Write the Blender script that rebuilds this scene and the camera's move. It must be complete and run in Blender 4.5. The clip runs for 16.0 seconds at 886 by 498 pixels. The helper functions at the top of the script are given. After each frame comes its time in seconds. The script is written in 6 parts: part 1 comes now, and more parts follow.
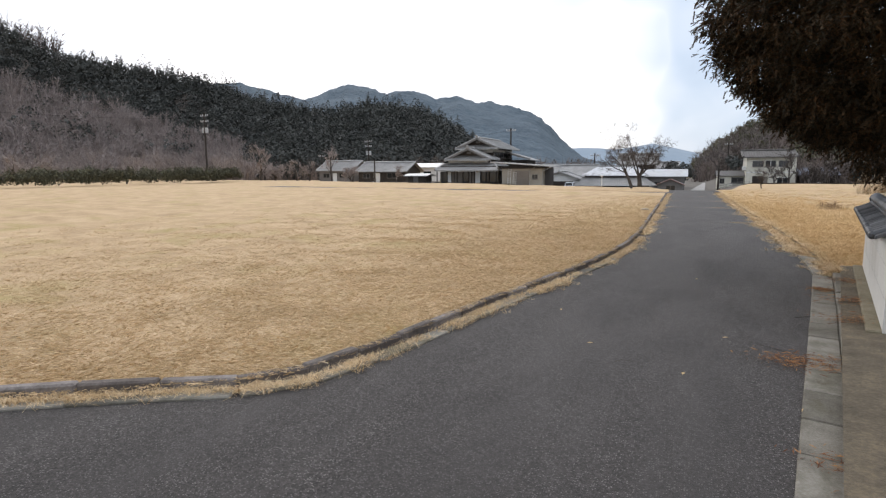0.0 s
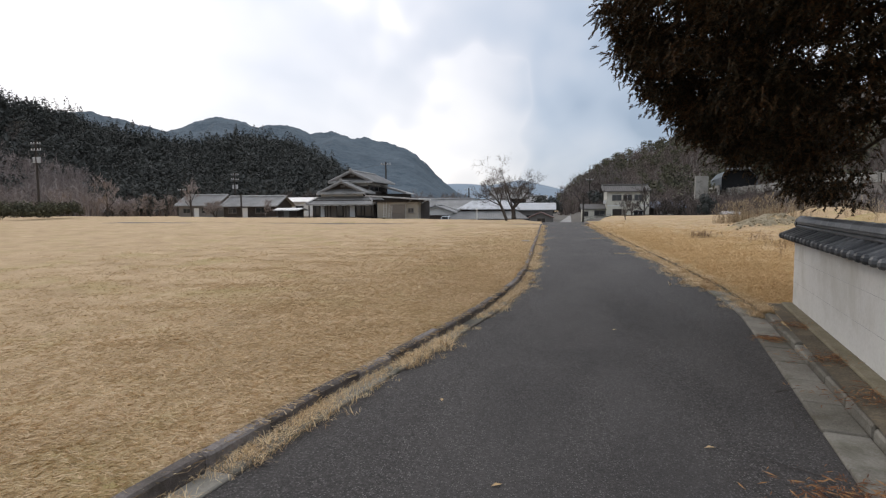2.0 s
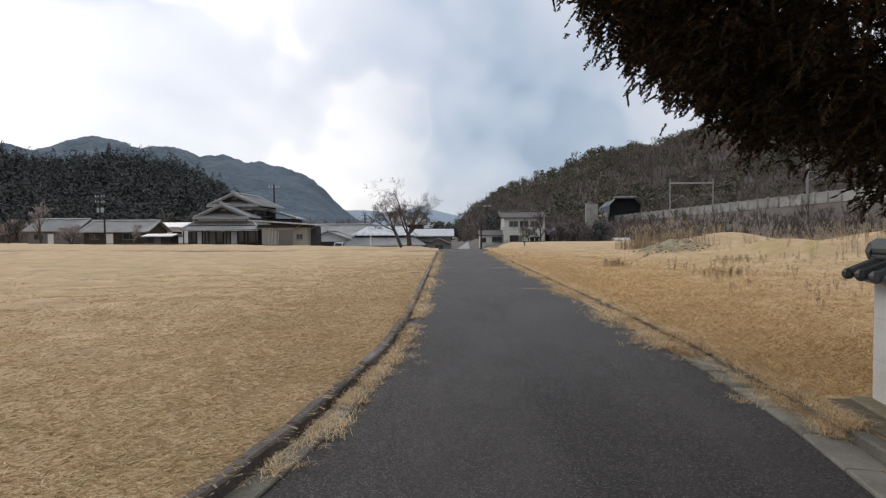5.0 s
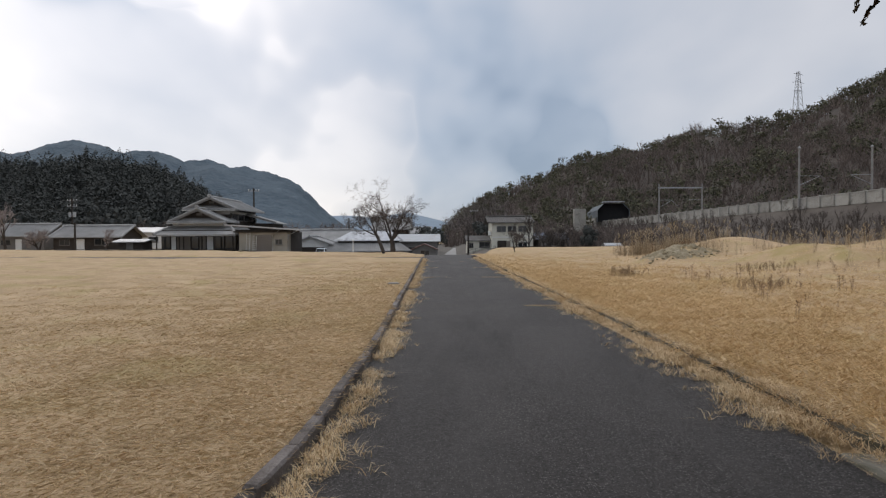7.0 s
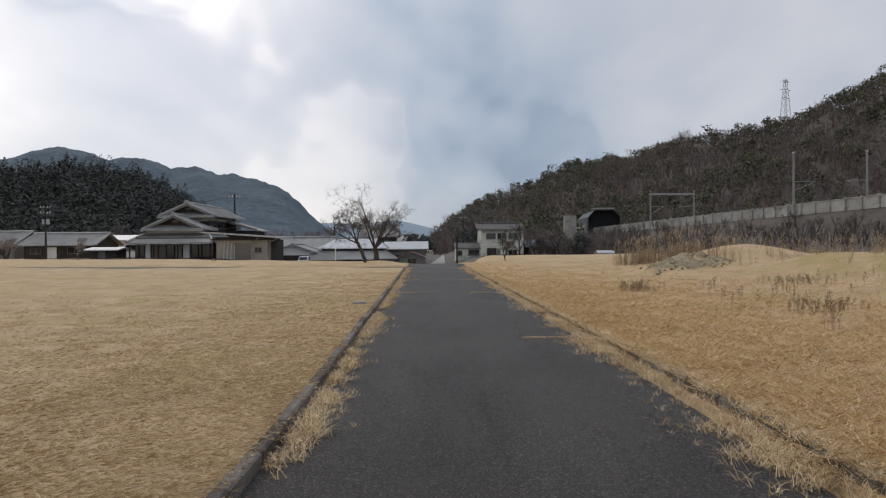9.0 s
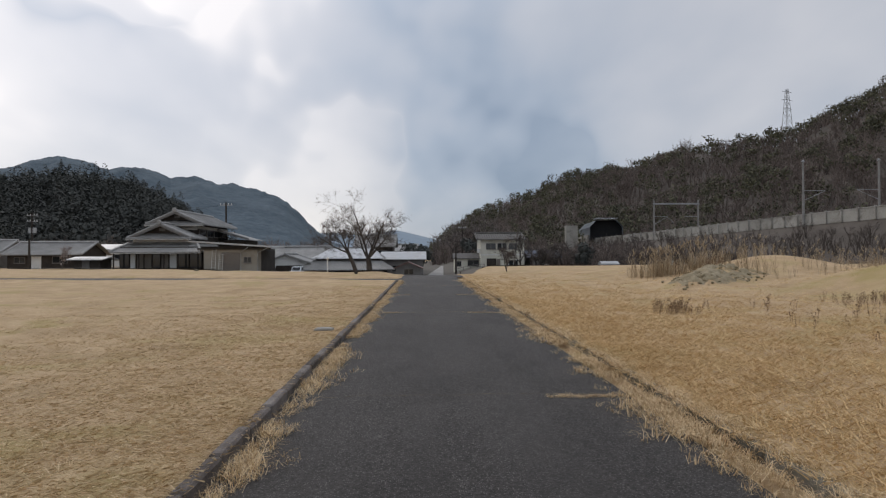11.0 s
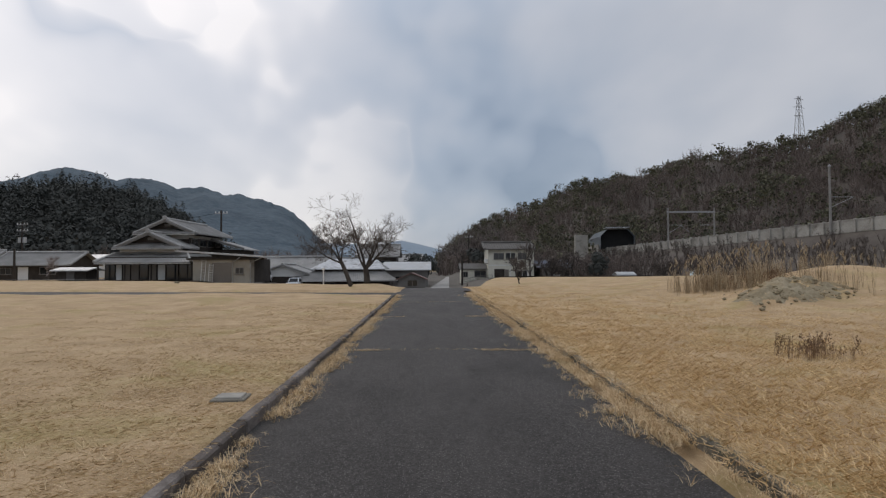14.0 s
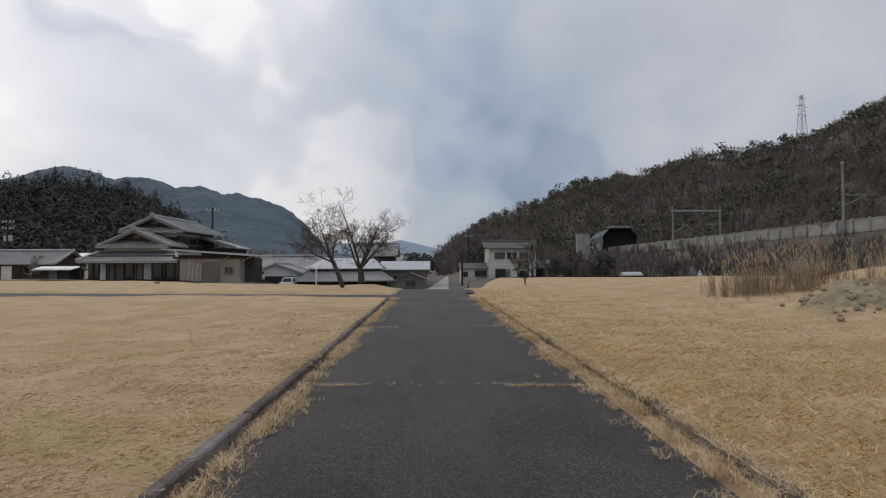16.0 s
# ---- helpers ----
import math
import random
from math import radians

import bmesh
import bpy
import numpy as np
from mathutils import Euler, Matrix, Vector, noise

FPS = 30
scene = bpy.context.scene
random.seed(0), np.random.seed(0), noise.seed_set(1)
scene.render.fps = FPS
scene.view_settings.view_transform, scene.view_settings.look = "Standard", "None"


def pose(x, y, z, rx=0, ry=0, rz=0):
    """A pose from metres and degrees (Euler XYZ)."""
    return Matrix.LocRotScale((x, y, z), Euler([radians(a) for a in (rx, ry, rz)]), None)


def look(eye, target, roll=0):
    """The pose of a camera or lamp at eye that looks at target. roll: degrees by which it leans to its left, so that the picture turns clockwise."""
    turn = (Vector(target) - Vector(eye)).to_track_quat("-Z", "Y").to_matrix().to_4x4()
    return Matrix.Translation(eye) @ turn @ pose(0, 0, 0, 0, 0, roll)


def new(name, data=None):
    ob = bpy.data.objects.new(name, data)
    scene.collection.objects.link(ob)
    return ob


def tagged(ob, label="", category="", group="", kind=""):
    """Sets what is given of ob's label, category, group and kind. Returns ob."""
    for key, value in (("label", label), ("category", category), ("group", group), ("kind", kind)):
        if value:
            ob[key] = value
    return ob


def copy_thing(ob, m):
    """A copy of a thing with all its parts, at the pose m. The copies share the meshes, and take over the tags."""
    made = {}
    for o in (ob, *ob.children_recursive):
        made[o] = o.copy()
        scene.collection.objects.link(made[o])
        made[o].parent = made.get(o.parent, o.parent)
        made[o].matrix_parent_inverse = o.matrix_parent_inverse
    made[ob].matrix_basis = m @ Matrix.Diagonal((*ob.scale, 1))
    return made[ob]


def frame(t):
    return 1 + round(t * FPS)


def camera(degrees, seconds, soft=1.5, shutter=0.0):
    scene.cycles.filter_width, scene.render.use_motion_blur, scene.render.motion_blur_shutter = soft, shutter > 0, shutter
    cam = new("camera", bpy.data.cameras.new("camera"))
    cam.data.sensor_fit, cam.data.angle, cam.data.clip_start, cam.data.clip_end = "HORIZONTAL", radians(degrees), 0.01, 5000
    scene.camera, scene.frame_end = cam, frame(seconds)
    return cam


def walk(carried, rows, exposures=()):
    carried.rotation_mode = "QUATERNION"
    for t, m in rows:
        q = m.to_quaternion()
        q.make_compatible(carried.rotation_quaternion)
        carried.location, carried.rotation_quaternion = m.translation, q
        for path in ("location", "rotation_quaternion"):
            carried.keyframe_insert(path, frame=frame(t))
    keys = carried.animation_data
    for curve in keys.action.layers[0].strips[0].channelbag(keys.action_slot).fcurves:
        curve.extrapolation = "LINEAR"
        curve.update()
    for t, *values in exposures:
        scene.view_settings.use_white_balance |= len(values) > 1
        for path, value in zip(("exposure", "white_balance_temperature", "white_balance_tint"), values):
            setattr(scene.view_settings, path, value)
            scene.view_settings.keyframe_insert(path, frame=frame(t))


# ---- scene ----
cam = camera(75.2, 16.0, 1.25)
PATH = [
    (0, (-0.787, 2.779, 1.732), (-1.544, 4.61, 1.463), -0.2),
    (0.5, (-1.069, 3.384, 1.68), (-1.909, 5.181, 1.425), -0.2),
    (1, (-1.195, 4.092, 1.635), (-1.989, 5.914, 1.415), -0.5),
    (1.5, (-1.241, 4.945, 1.549), (-1.846, 6.843, 1.367), -0.3),
    (2, (-1.296, 5.498, 1.528), (-1.655, 7.46, 1.377), -0.4),
    (2.5, (-1.274, 6.236, 1.518), (-1.511, 8.216, 1.375), -0.2),
    (3, (-1.231, 6.934, 1.506), (-1.391, 8.924, 1.381), -0.2),
    (3.5, (-1.21, 7.672, 1.507), (-1.339, 9.665, 1.413), -0.1),
    (4, (-1.162, 8.402, 1.484), (-1.231, 10.4, 1.409), -0.2),
    (6.5, (-1.141, 11.894, 1.367), (-1.129, 13.894, 1.316), -0.3),
    (7, (-1.064, 12.593, 1.375), (-1.032, 14.593, 1.333), -0.3),
    (7.5, (-1.033, 13.273, 1.372), (-0.991, 15.273, 1.338), -0.4),
    (8, (-0.936, 13.983, 1.395), (-0.887, 15.982, 1.368), -0.4),
    (8.5, (-0.854, 14.685, 1.395), (-0.795, 16.684, 1.375), -0.5),
    (9, (-0.741, 15.389, 1.407), (-0.673, 17.387, 1.39), -0.4),
    (11.5, (-0.426, 19.06, 1.388), (-0.358, 21.059, 1.414), -0.2),
    (12, (-0.386, 19.789, 1.399), (-0.336, 21.789, 1.43), -0.2),
    (12.5, (-0.347, 20.473, 1.416), (-0.294, 22.472, 1.457), -0.3),
    (13, (-0.341, 21.187, 1.411), (-0.294, 23.186, 1.461), -0.2),
    (13.5, (-0.25, 21.922, 1.398), (-0.202, 23.921, 1.451), -0.3),
    (14, (-0.251, 22.656, 1.383), (-0.202, 24.655, 1.438), -0.3),
    (14.5, (-0.209, 23.375, 1.378), (-0.158, 25.373, 1.43), -0.2),
    (15, (-0.233, 24.058, 1.379), (-0.18, 26.056, 1.432), -0.2),
    (15.5, (-0.228, 24.758, 1.377), (-0.173, 26.756, 1.429), -0.2),
    (16, (-0.262, 25.495, 1.36), (-0.209, 27.493, 1.414), -0.2),
]
walk(cam, [(t, look(eye, target, roll)) for t, eye, target, roll in PATH], [(t, stops, 6850, 14) for t, stops in ((0, 0.62), (0.5, 0.30), (1.0, 0.21), (1.5, 0.17), (2.0, 0.22), (3.0, 0.38), (4.0, 0.32), (6.5, 0.04), (9.0, -0.08), (12.0, -0.19), (16, -0.25))])

# ---------------------------------------------------------------- sky and light
SUN_AZ, SUN_EL = radians(-38), radians(38)   # azimuth to the right of +y


def ramp(nt, fac, stops):
    n = nt.nodes.new("ShaderNodeValToRGB")
    while len(n.color_ramp.elements) < len(stops):
        n.color_ramp.elements.new(0.5)
    for e, (p, c) in zip(n.color_ramp.elements, stops):
        e.position, e.color = p, (*c, 1)
    nt.links.new(fac, n.inputs["Fac"])
    return n.outputs["Color"]


def math_node(nt, op, a, b=None, c=None, clamp=False):
    n = nt.nodes.new("ShaderNodeMath")
    n.operation, n.use_clamp = op, clamp
    for i, v in enumerate((a, b, c)):
        if v is None:
            continue
        if isinstance(v, (int, float)):
            n.inputs[i].default_value = v
        else:
            nt.links.new(v, n.inputs[i])
    return n.outputs[0]


def mix_node(nt, fac, a, b, blend="MIX"):
    n = nt.nodes.new("ShaderNodeMix")
    n.data_type, n.blend_type = "RGBA", blend
    for sock, v in ((n.inputs[0], fac), (n.inputs[6], a), (n.inputs[7], b)):
        if isinstance(v, (int, float)):
            sock.default_value = v
        elif isinstance(v, tuple):
            sock.default_value = (*v, 1)
        else:
            nt.links.new(v, sock)
    return n.outputs[2]


def noise_node(nt, vec, scale, detail=4, rough=0.55, distort=0.0):
    n = nt.nodes.new("ShaderNodeTexNoise")
    n.inputs["Scale"].default_value, n.inputs["Detail"].default_value = scale, detail
    n.inputs["Roughness"].default_value, n.inputs["Distortion"].default_value = rough, distort
    nt.links.new(vec, n.inputs["Vector"])
    return n.outputs["Fac"]


def mapped(nt, vec, scale=(1, 1, 1), loc=(0, 0, 0), rot=(0, 0, 0)):
    n = nt.nodes.new("ShaderNodeMapping")
    n.inputs["Scale"].default_value, n.inputs["Location"].default_value = scale, loc
    n.inputs["Rotation"].default_value = rot
    nt.links.new(vec, n.inputs["Vector"])
    return n.outputs["Vector"]


def make_world():
    world = bpy.data.worlds.new("overcast_sky")
    scene.world = world
    world.use_nodes = True
    nt = world.node_tree
    nt.nodes.clear()
    out = nt.nodes.new("ShaderNodeOutputWorld")
    tc = nt.nodes.new("ShaderNodeTexCoord").outputs["Generated"]
    sky = nt.nodes.new("ShaderNodeTexSky")
    sky.sky_type, sky.sun_disc = "NISHITA", False
    sky.sun_elevation, sky.sun_rotation = SUN_EL, SUN_AZ
    clear = nt.nodes.new("ShaderNodeBackground")
    clear.inputs["Strength"].default_value = 0.10
    nt.links.new(sky.outputs[0], clear.inputs["Color"])
    sep = nt.nodes.new("ShaderNodeSeparateXYZ")
    nt.links.new(tc, sep.inputs[0])
    z = sep.outputs[2]
    # clouds flattened towards the horizon, as a layer seen from below
    up = math_node(nt, "MAXIMUM", math_node(nt, "ADD", z, 0.30), 0.08)
    comb = nt.nodes.new("ShaderNodeCombineXYZ")
    nt.links.new(math_node(nt, "DIVIDE", sep.outputs[0], up), comb.inputs[0])
    nt.links.new(math_node(nt, "DIVIDE", sep.outputs[1], up), comb.inputs[1])
    layer = mapped(nt, comb.outputs[0], (1.3, 0.8, 1), (3.7, 1.9, 0), (0, 0, radians(35)))
    big = noise_node(nt, layer, 0.9, 3, 0.45, 0.3)
    small = noise_node(nt, layer, 2.6, 3, 0.5, 0.2)
    dens = math_node(nt, "ADD", math_node(nt, "MULTIPLY", big, 0.7), math_node(nt, "MULTIPLY", small, 0.3))

    def toward(az, el):
        az, el = radians(az), radians(el)
        return math.sin(az) * math.cos(el), math.cos(az) * math.cos(el), math.sin(el)

    def nearness(vec, way):
        dot = nt.nodes.new("ShaderNodeVectorMath")
        dot.operation = "DOT_PRODUCT"
        dot.inputs[1].default_value = way
        nt.links.new(vec, dot.inputs[0])
        return dot.outputs["Value"]

    # the veiled sun brightens the clouds round it
    near = math_node(nt, "POWER", math_node(nt, "MAXIMUM", nearness(tc, toward(math.degrees(SUN_AZ), math.degrees(SUN_EL))), 0.0), 6.0)
    lit = math_node(nt, "ADD", math_node(nt, "MULTIPLY_ADD", dens, 0.40, 0.375), math_node(nt, "MULTIPLY", near, 0.06))
    # thick grey banks and thin bright breaks, with edges frayed by noise
    fray = nt.nodes.new("ShaderNodeTexNoise")
    fray.inputs["Scale"].default_value, fray.inputs["Detail"].default_value, fray.inputs["Roughness"].default_value = 3.2, 3, 0.5
    nt.links.new(tc, fray.inputs["Vector"])
    shift = nt.nodes.new("ShaderNodeVectorMath")
    shift.operation, shift.inputs[1].default_value, shift.inputs[2].default_value = "MULTIPLY_ADD", (0.16, 0.16, 0.16), (-0.08, -0.08, -0.08)
    nt.links.new(fray.outputs["Color"], shift.inputs[0])
    frayed = nt.nodes.new("ShaderNodeVectorMath")
    nt.links.new(tc, frayed.inputs[0])
    nt.links.new(shift.outputs[0], frayed.inputs[1])
    for az, el, wide, amount in ((-52, 14, 13, 0.12), (-36, 12, 6, 0.11), (-29, 20, 5, -0.15), (-22, 24, 4, 0.13), (-13, 20.5, 3.8, 0.10), (-7, 16, 3.8, 0.08), (-16, 10, 8, 0.03), (3, 20, 6.5, -0.12), (9, 14, 5.5, -0.11), (3, 30, 9, -0.07), (22, 17, 6, 0.05), (36, 22, 8, 0.02)):
        k = 1 / radians(wide) ** 2
        lobe = math_node(nt, "EXPONENT", math_node(nt, "MULTIPLY_ADD", nearness(frayed.outputs[0], toward(az, el)), k, -k))
        lit = math_node(nt, "MULTIPLY_ADD", math_node(nt, "MINIMUM", lobe, 1.0), amount, lit)
    colour = ramp(nt, lit, [(0.40, (0.285, 0.385, 0.52)), (0.50, (0.42, 0.52, 0.65)), (0.60, (0.62, 0.685, 0.775)), (0.76, (0.93, 0.96, 1.0))])
    # brighter overhead, as an overcast sky is
    high = math_node(nt, "MULTIPLY", math_node(nt, "SMOOTH_MIN", math_node(nt, "MAXIMUM", math_node(nt, "SUBTRACT", z, 0.38), 0.0), 0.5, 0.1), 1.5)
    cloud = nt.nodes.new("ShaderNodeBackground")
    nt.links.new(colour, cloud.inputs["Color"])
    nt.links.new(math_node(nt, "ADD", math_node(nt, "ADD", 0.92, high), math_node(nt, "MULTIPLY", near, 0.4)), cloud.inputs["Strength"])
    mix = nt.nodes.new("ShaderNodeMixShader")
    mix.inputs[0].default_value = 0.88
    nt.links.new(clear.outputs[0], mix.inputs[1])
    nt.links.new(cloud.outputs[0], mix.inputs[2])
    nt.links.new(mix.outputs[0], out.inputs[0])


make_world()
sun_data = bpy.data.lights.new("sun", "SUN")
sun_data.energy, sun_data.angle, sun_data.color = 0.7, radians(22), (1.0, 0.95, 0.88)
sun = new("sun", sun_data)
sun.matrix_world = look((math.sin(SUN_AZ) * math.cos(SUN_EL) * 50, math.cos(SUN_AZ) * math.cos(SUN_EL) * 50, math.sin(SUN_EL) * 50), (0, 0, 0))


# ---------------------------------------------------------------- materials
def material(name, stops, scale=3.0, fine=40.0, rough=0.85, bump=0.3, bump_scale=60.0, metallic=0.0, island=0.0, per_object=0.0, stretch=(1, 1, 1), stain=None, stain_scale=0.6, local=False, bump_far=0.02):
    """Colours by a broad and a fine noise, optional varied pieces, stains and relief."""
    m = bpy.data.materials.new(name)
    m.use_nodes = True
    nt = m.node_tree
    bsdf = nt.nodes["Principled BSDF"]
    if local:
        vec = nt.nodes.new("ShaderNodeTexCoord").outputs["Object"]
    else:
        vec = nt.nodes.new("ShaderNodeNewGeometry").outputs["Position"]
    vec = mapped(nt, vec, stretch)
    broad, grain = noise_node(nt, vec, scale, 5, 0.6), noise_node(nt, vec, fine, 3, 0.6)
    f = math_node(nt, "ADD", math_node(nt, "MULTIPLY", broad, 0.6), math_node(nt, "MULTIPLY", grain, 0.4))
    if island:
        r = nt.nodes.new("ShaderNodeNewGeometry").outputs["Random Per Island"]
        f = math_node(nt, "ADD", f, math_node(nt, "MULTIPLY", math_node(nt, "SUBTRACT", r, 0.5), island))
    if per_object:
        r = nt.nodes.new("ShaderNodeObjectInfo").outputs["Random"]
        f = math_node(nt, "ADD", f, math_node(nt, "MULTIPLY", math_node(nt, "SUBTRACT", r, 0.5), per_object))
    n = len(stops)
    col = ramp(nt, f, [(0.3 + 0.4 * i / max(1, n - 1), c) for i, c in enumerate(stops)])
    if stain:
        s = noise_node(nt, vec, stain_scale, 6, 0.65, 0.4)
        k = nt.nodes.new("ShaderNodeMapRange")
        k.inputs[1].default_value, k.inputs[2].default_value = 0.52, 0.68
        nt.links.new(s, k.inputs[0])
        col = mix_node(nt, k.outputs[0], col, stain)
    nt.links.new(col, bsdf.inputs["Base Color"])
    bsdf.inputs["Roughness"].default_value, bsdf.inputs["Metallic"].default_value = rough, metallic
    bsdf.inputs["Specular IOR Level"].default_value = 0.3
    if bump:
        b = nt.nodes.new("ShaderNodeBump")
        b.inputs["Strength"].default_value, b.inputs["Distance"].default_value = bump, bump_far
        nt.links.new(noise_node(nt, vec, bump_scale, 4, 0.6), b.inputs["Height"])
        nt.links.new(b.outputs[0], bsdf.inputs["Normal"])
    return m


def glass_material(name, tint):
    m = bpy.data.materials.new(name)
    m.use_nodes = True
    b = m.node_tree.nodes["Principled BSDF"]
    b.inputs["Base Color"].default_value, b.inputs["Roughness"].default_value = (*tint, 1), 0.08
    b.inputs["Specular IOR Level"].default_value = 0.7
    return m


def asphalt_material():
    m = material("worn_asphalt", ((0.020, 0.0178, 0.0165), (0.070, 0.0625, 0.0575), (0.165, 0.149, 0.138)), 48, 110, 1.0, 1.0, 130)
    nt = m.node_tree
    b = nt.nodes["Principled BSDF"]
    b.inputs["Specular IOR Level"].default_value = 0.24
    b.inputs["Roughness"].default_value = 0.76
    pos = nt.nodes.new("ShaderNodeNewGeometry").outputs["Position"]
    # pale chips of stone worn bare
    vo = nt.nodes.new("ShaderNodeTexVoronoi")
    vo.inputs["Scale"].default_value = 78
    nt.links.new(pos, vo.inputs["Vector"])
    sep = nt.nodes.new("ShaderNodeSeparateColor")
    nt.links.new(vo.outputs["Color"], sep.inputs[0])
    chip = math_node(nt, "MULTIPLY", math_node(nt, "GREATER_THAN", sep.outputs[0], 0.70), math_node(nt, "LESS_THAN", vo.outputs["Distance"], 0.38))
    old = b.inputs["Base Color"].links[0].from_socket
    chips = mix_node(nt, math_node(nt, "MULTIPLY", chip, 0.85), old, (0.27, 0.25, 0.232))
    # wheel tracks worn to a paler grey along the lane
    sx = nt.nodes.new("ShaderNodeSeparateXYZ")
    nt.links.new(pos, sx.inputs[0])
    warm = noise_node(nt, mapped(nt, pos, (1.3, 0.05, 1)), 1.0, 4, 0.6)
    k = nt.nodes.new("ShaderNodeMapRange")
    k.inputs[1].default_value, k.inputs[2].default_value = 0.42, 0.64
    nt.links.new(warm, k.inputs[0])
    worn = mix_node(nt, math_node(nt, "MULTIPLY", k.outputs[0], 0.5), chips, (0.100, 0.091, 0.085))
    # damp-dark and dusty blotches
    blot = noise_node(nt, mapped(nt, pos, (1.0, 0.45, 1)), 0.9, 5, 0.65, 0.5)
    kb = nt.nodes.new("ShaderNodeMapRange")
    kb.inputs[1].default_value, kb.inputs[2].default_value, kb.inputs[3].default_value, kb.inputs[4].default_value = 0.34, 0.62, 0.66, 0.92
    nt.links.new(blot, kb.inputs[0])
    tone = nt.nodes.new("ShaderNodeCombineColor")
    for i in range(3):
        nt.links.new(kb.outputs[0], tone.inputs[i])
    worn = mix_node(nt, 1.0, worn, tone.outputs[0], "MULTIPLY")
    nt.links.new(worn, b.inputs["Base Color"])
    return m


STRAW = ((0.42, 0.295, 0.15), (0.59, 0.425, 0.24), (0.73, 0.56, 0.36))
M = {}
M["turf"] = material("dry_turf", ((0.29, 0.198, 0.105), (0.455, 0.318, 0.182), (0.58, 0.425, 0.265)), 0.9, 70, 0.95, 0.8, 90, stain=(0.355, 0.272, 0.115), stain_scale=0.45)
M["blade"] = material("straw_blades", STRAW, 0.7, 9, 0.9, 0, island=0.55)
M["long_blade"] = material("long_straw_blades", ((0.42, 0.27, 0.13), (0.62, 0.45, 0.255), (0.74, 0.58, 0.37)), 1.5, 9, 0.9, 0, island=0.5)
M["asphalt"] = asphalt_material()
M["concrete"] = material("weathered_concrete", ((0.09, 0.08, 0.062), (0.165, 0.15, 0.122), (0.25, 0.232, 0.195)), 2.5, 60, 0.9, 0.5, 90, per_object=0.3, stain=(0.085, 0.077, 0.05), stain_scale=1.7)
M["kerb"] = material("dark_lichen_kerb_concrete", ((0.075, 0.062, 0.054), (0.145, 0.122, 0.108), (0.25, 0.22, 0.20)), 3.5, 50, 0.95, 0.6, 80, per_object=0.3, stain=(0.07, 0.058, 0.048), stain_scale=2.2)
M["plaster"] = material("off_white_plaster", ((0.49, 0.475, 0.435), (0.58, 0.565, 0.525), (0.65, 0.635, 0.595)), 0.8, 30, 0.85, 0.15, 60, stain=(0.46, 0.44, 0.385), stain_scale=0.9)
M["tile"] = material("grey_clay_roof_tile", ((0.045, 0.047, 0.05), (0.085, 0.087, 0.09), (0.14, 0.142, 0.145)), 2.0, 25, 0.45, 0.2, 30, per_object=0.3, island=0.3)
M["soil"] = material("leaf_litter_soil", ((0.05, 0.04, 0.026), (0.105, 0.085, 0.058), (0.19, 0.145, 0.09)), 4, 40, 0.95, 0.9, 50)
M["moss"] = material("mossy_plinth_concrete", ((0.10, 0.085, 0.05), (0.17, 0.145, 0.095), (0.25, 0.22, 0.16)), 3, 40, 0.95, 0.4, 60)


# ---------------------------------------------------------------- mesh helpers
def link_mesh(name, bm, mat, parent=None, label=""):
    me = bpy.data.meshes.new(name)
    bm.normal_update()
    bm.to_mesh(me)
    bm.free()
    if mat:
        me.materials.append(mat)
    ob = new(name, me)
    if parent:
        ob.parent = parent
    if label:
        ob["label"] = label
    return ob


def part(name, bm, mat, parent, label=""):
    return link_mesh(name, bm, mat, parent, label)


def raw_mesh(name, verts, faces, mat, smooth=False):
    """A mesh from numpy arrays: verts (n, 3), faces (m, 3 or 4)."""
    me = bpy.data.meshes.new(name)
    verts, faces = np.asarray(verts, np.float32), np.asarray(faces, np.int32)
    k = faces.shape[1]
    me.vertices.add(len(verts))
    me.vertices.foreach_set("co", verts.ravel())
    me.loops.add(faces.size)
    me.loops.foreach_set("vertex_index", faces.ravel())
    me.polygons.add(len(faces))
    me.polygons.foreach_set("loop_start", np.arange(0, faces.size, k, dtype=np.int32))
    me.update(calc_edges=True)
    me.polygons.foreach_set("use_smooth", np.full(len(faces), smooth))
    me.materials.append(mat)
    return new(name, me)


def box_in(bm, x0, y0, z0, x1, y1, z1, m=None, bevel=0.0):
    """Adds a box to bm, optionally bevelled and moved by m."""
    r = bmesh.ops.create_cube(bm, size=1.0)
    vs = r["verts"]
    for v in vs:
        v.co = Vector((x0 + (v.co.x + 0.5) * (x1 - x0), y0 + (v.co.y + 0.5) * (y1 - y0), z0 + (v.co.z + 0.5) * (z1 - z0)))
        if m:
            v.co = m @ v.co
    if bevel:
        es = list({e for v in vs for e in v.link_edges})
        bmesh.ops.bevel(bm, geom=es, offset=bevel, segments=1, affect="EDGES", clamp_overlap=True)
    return bm


def box_bm(x0, y0, z0, x1, y1, z1, m=None, bevel=0.0):
    return box_in(bmesh.new(), x0, y0, z0, x1, y1, z1, m, bevel)


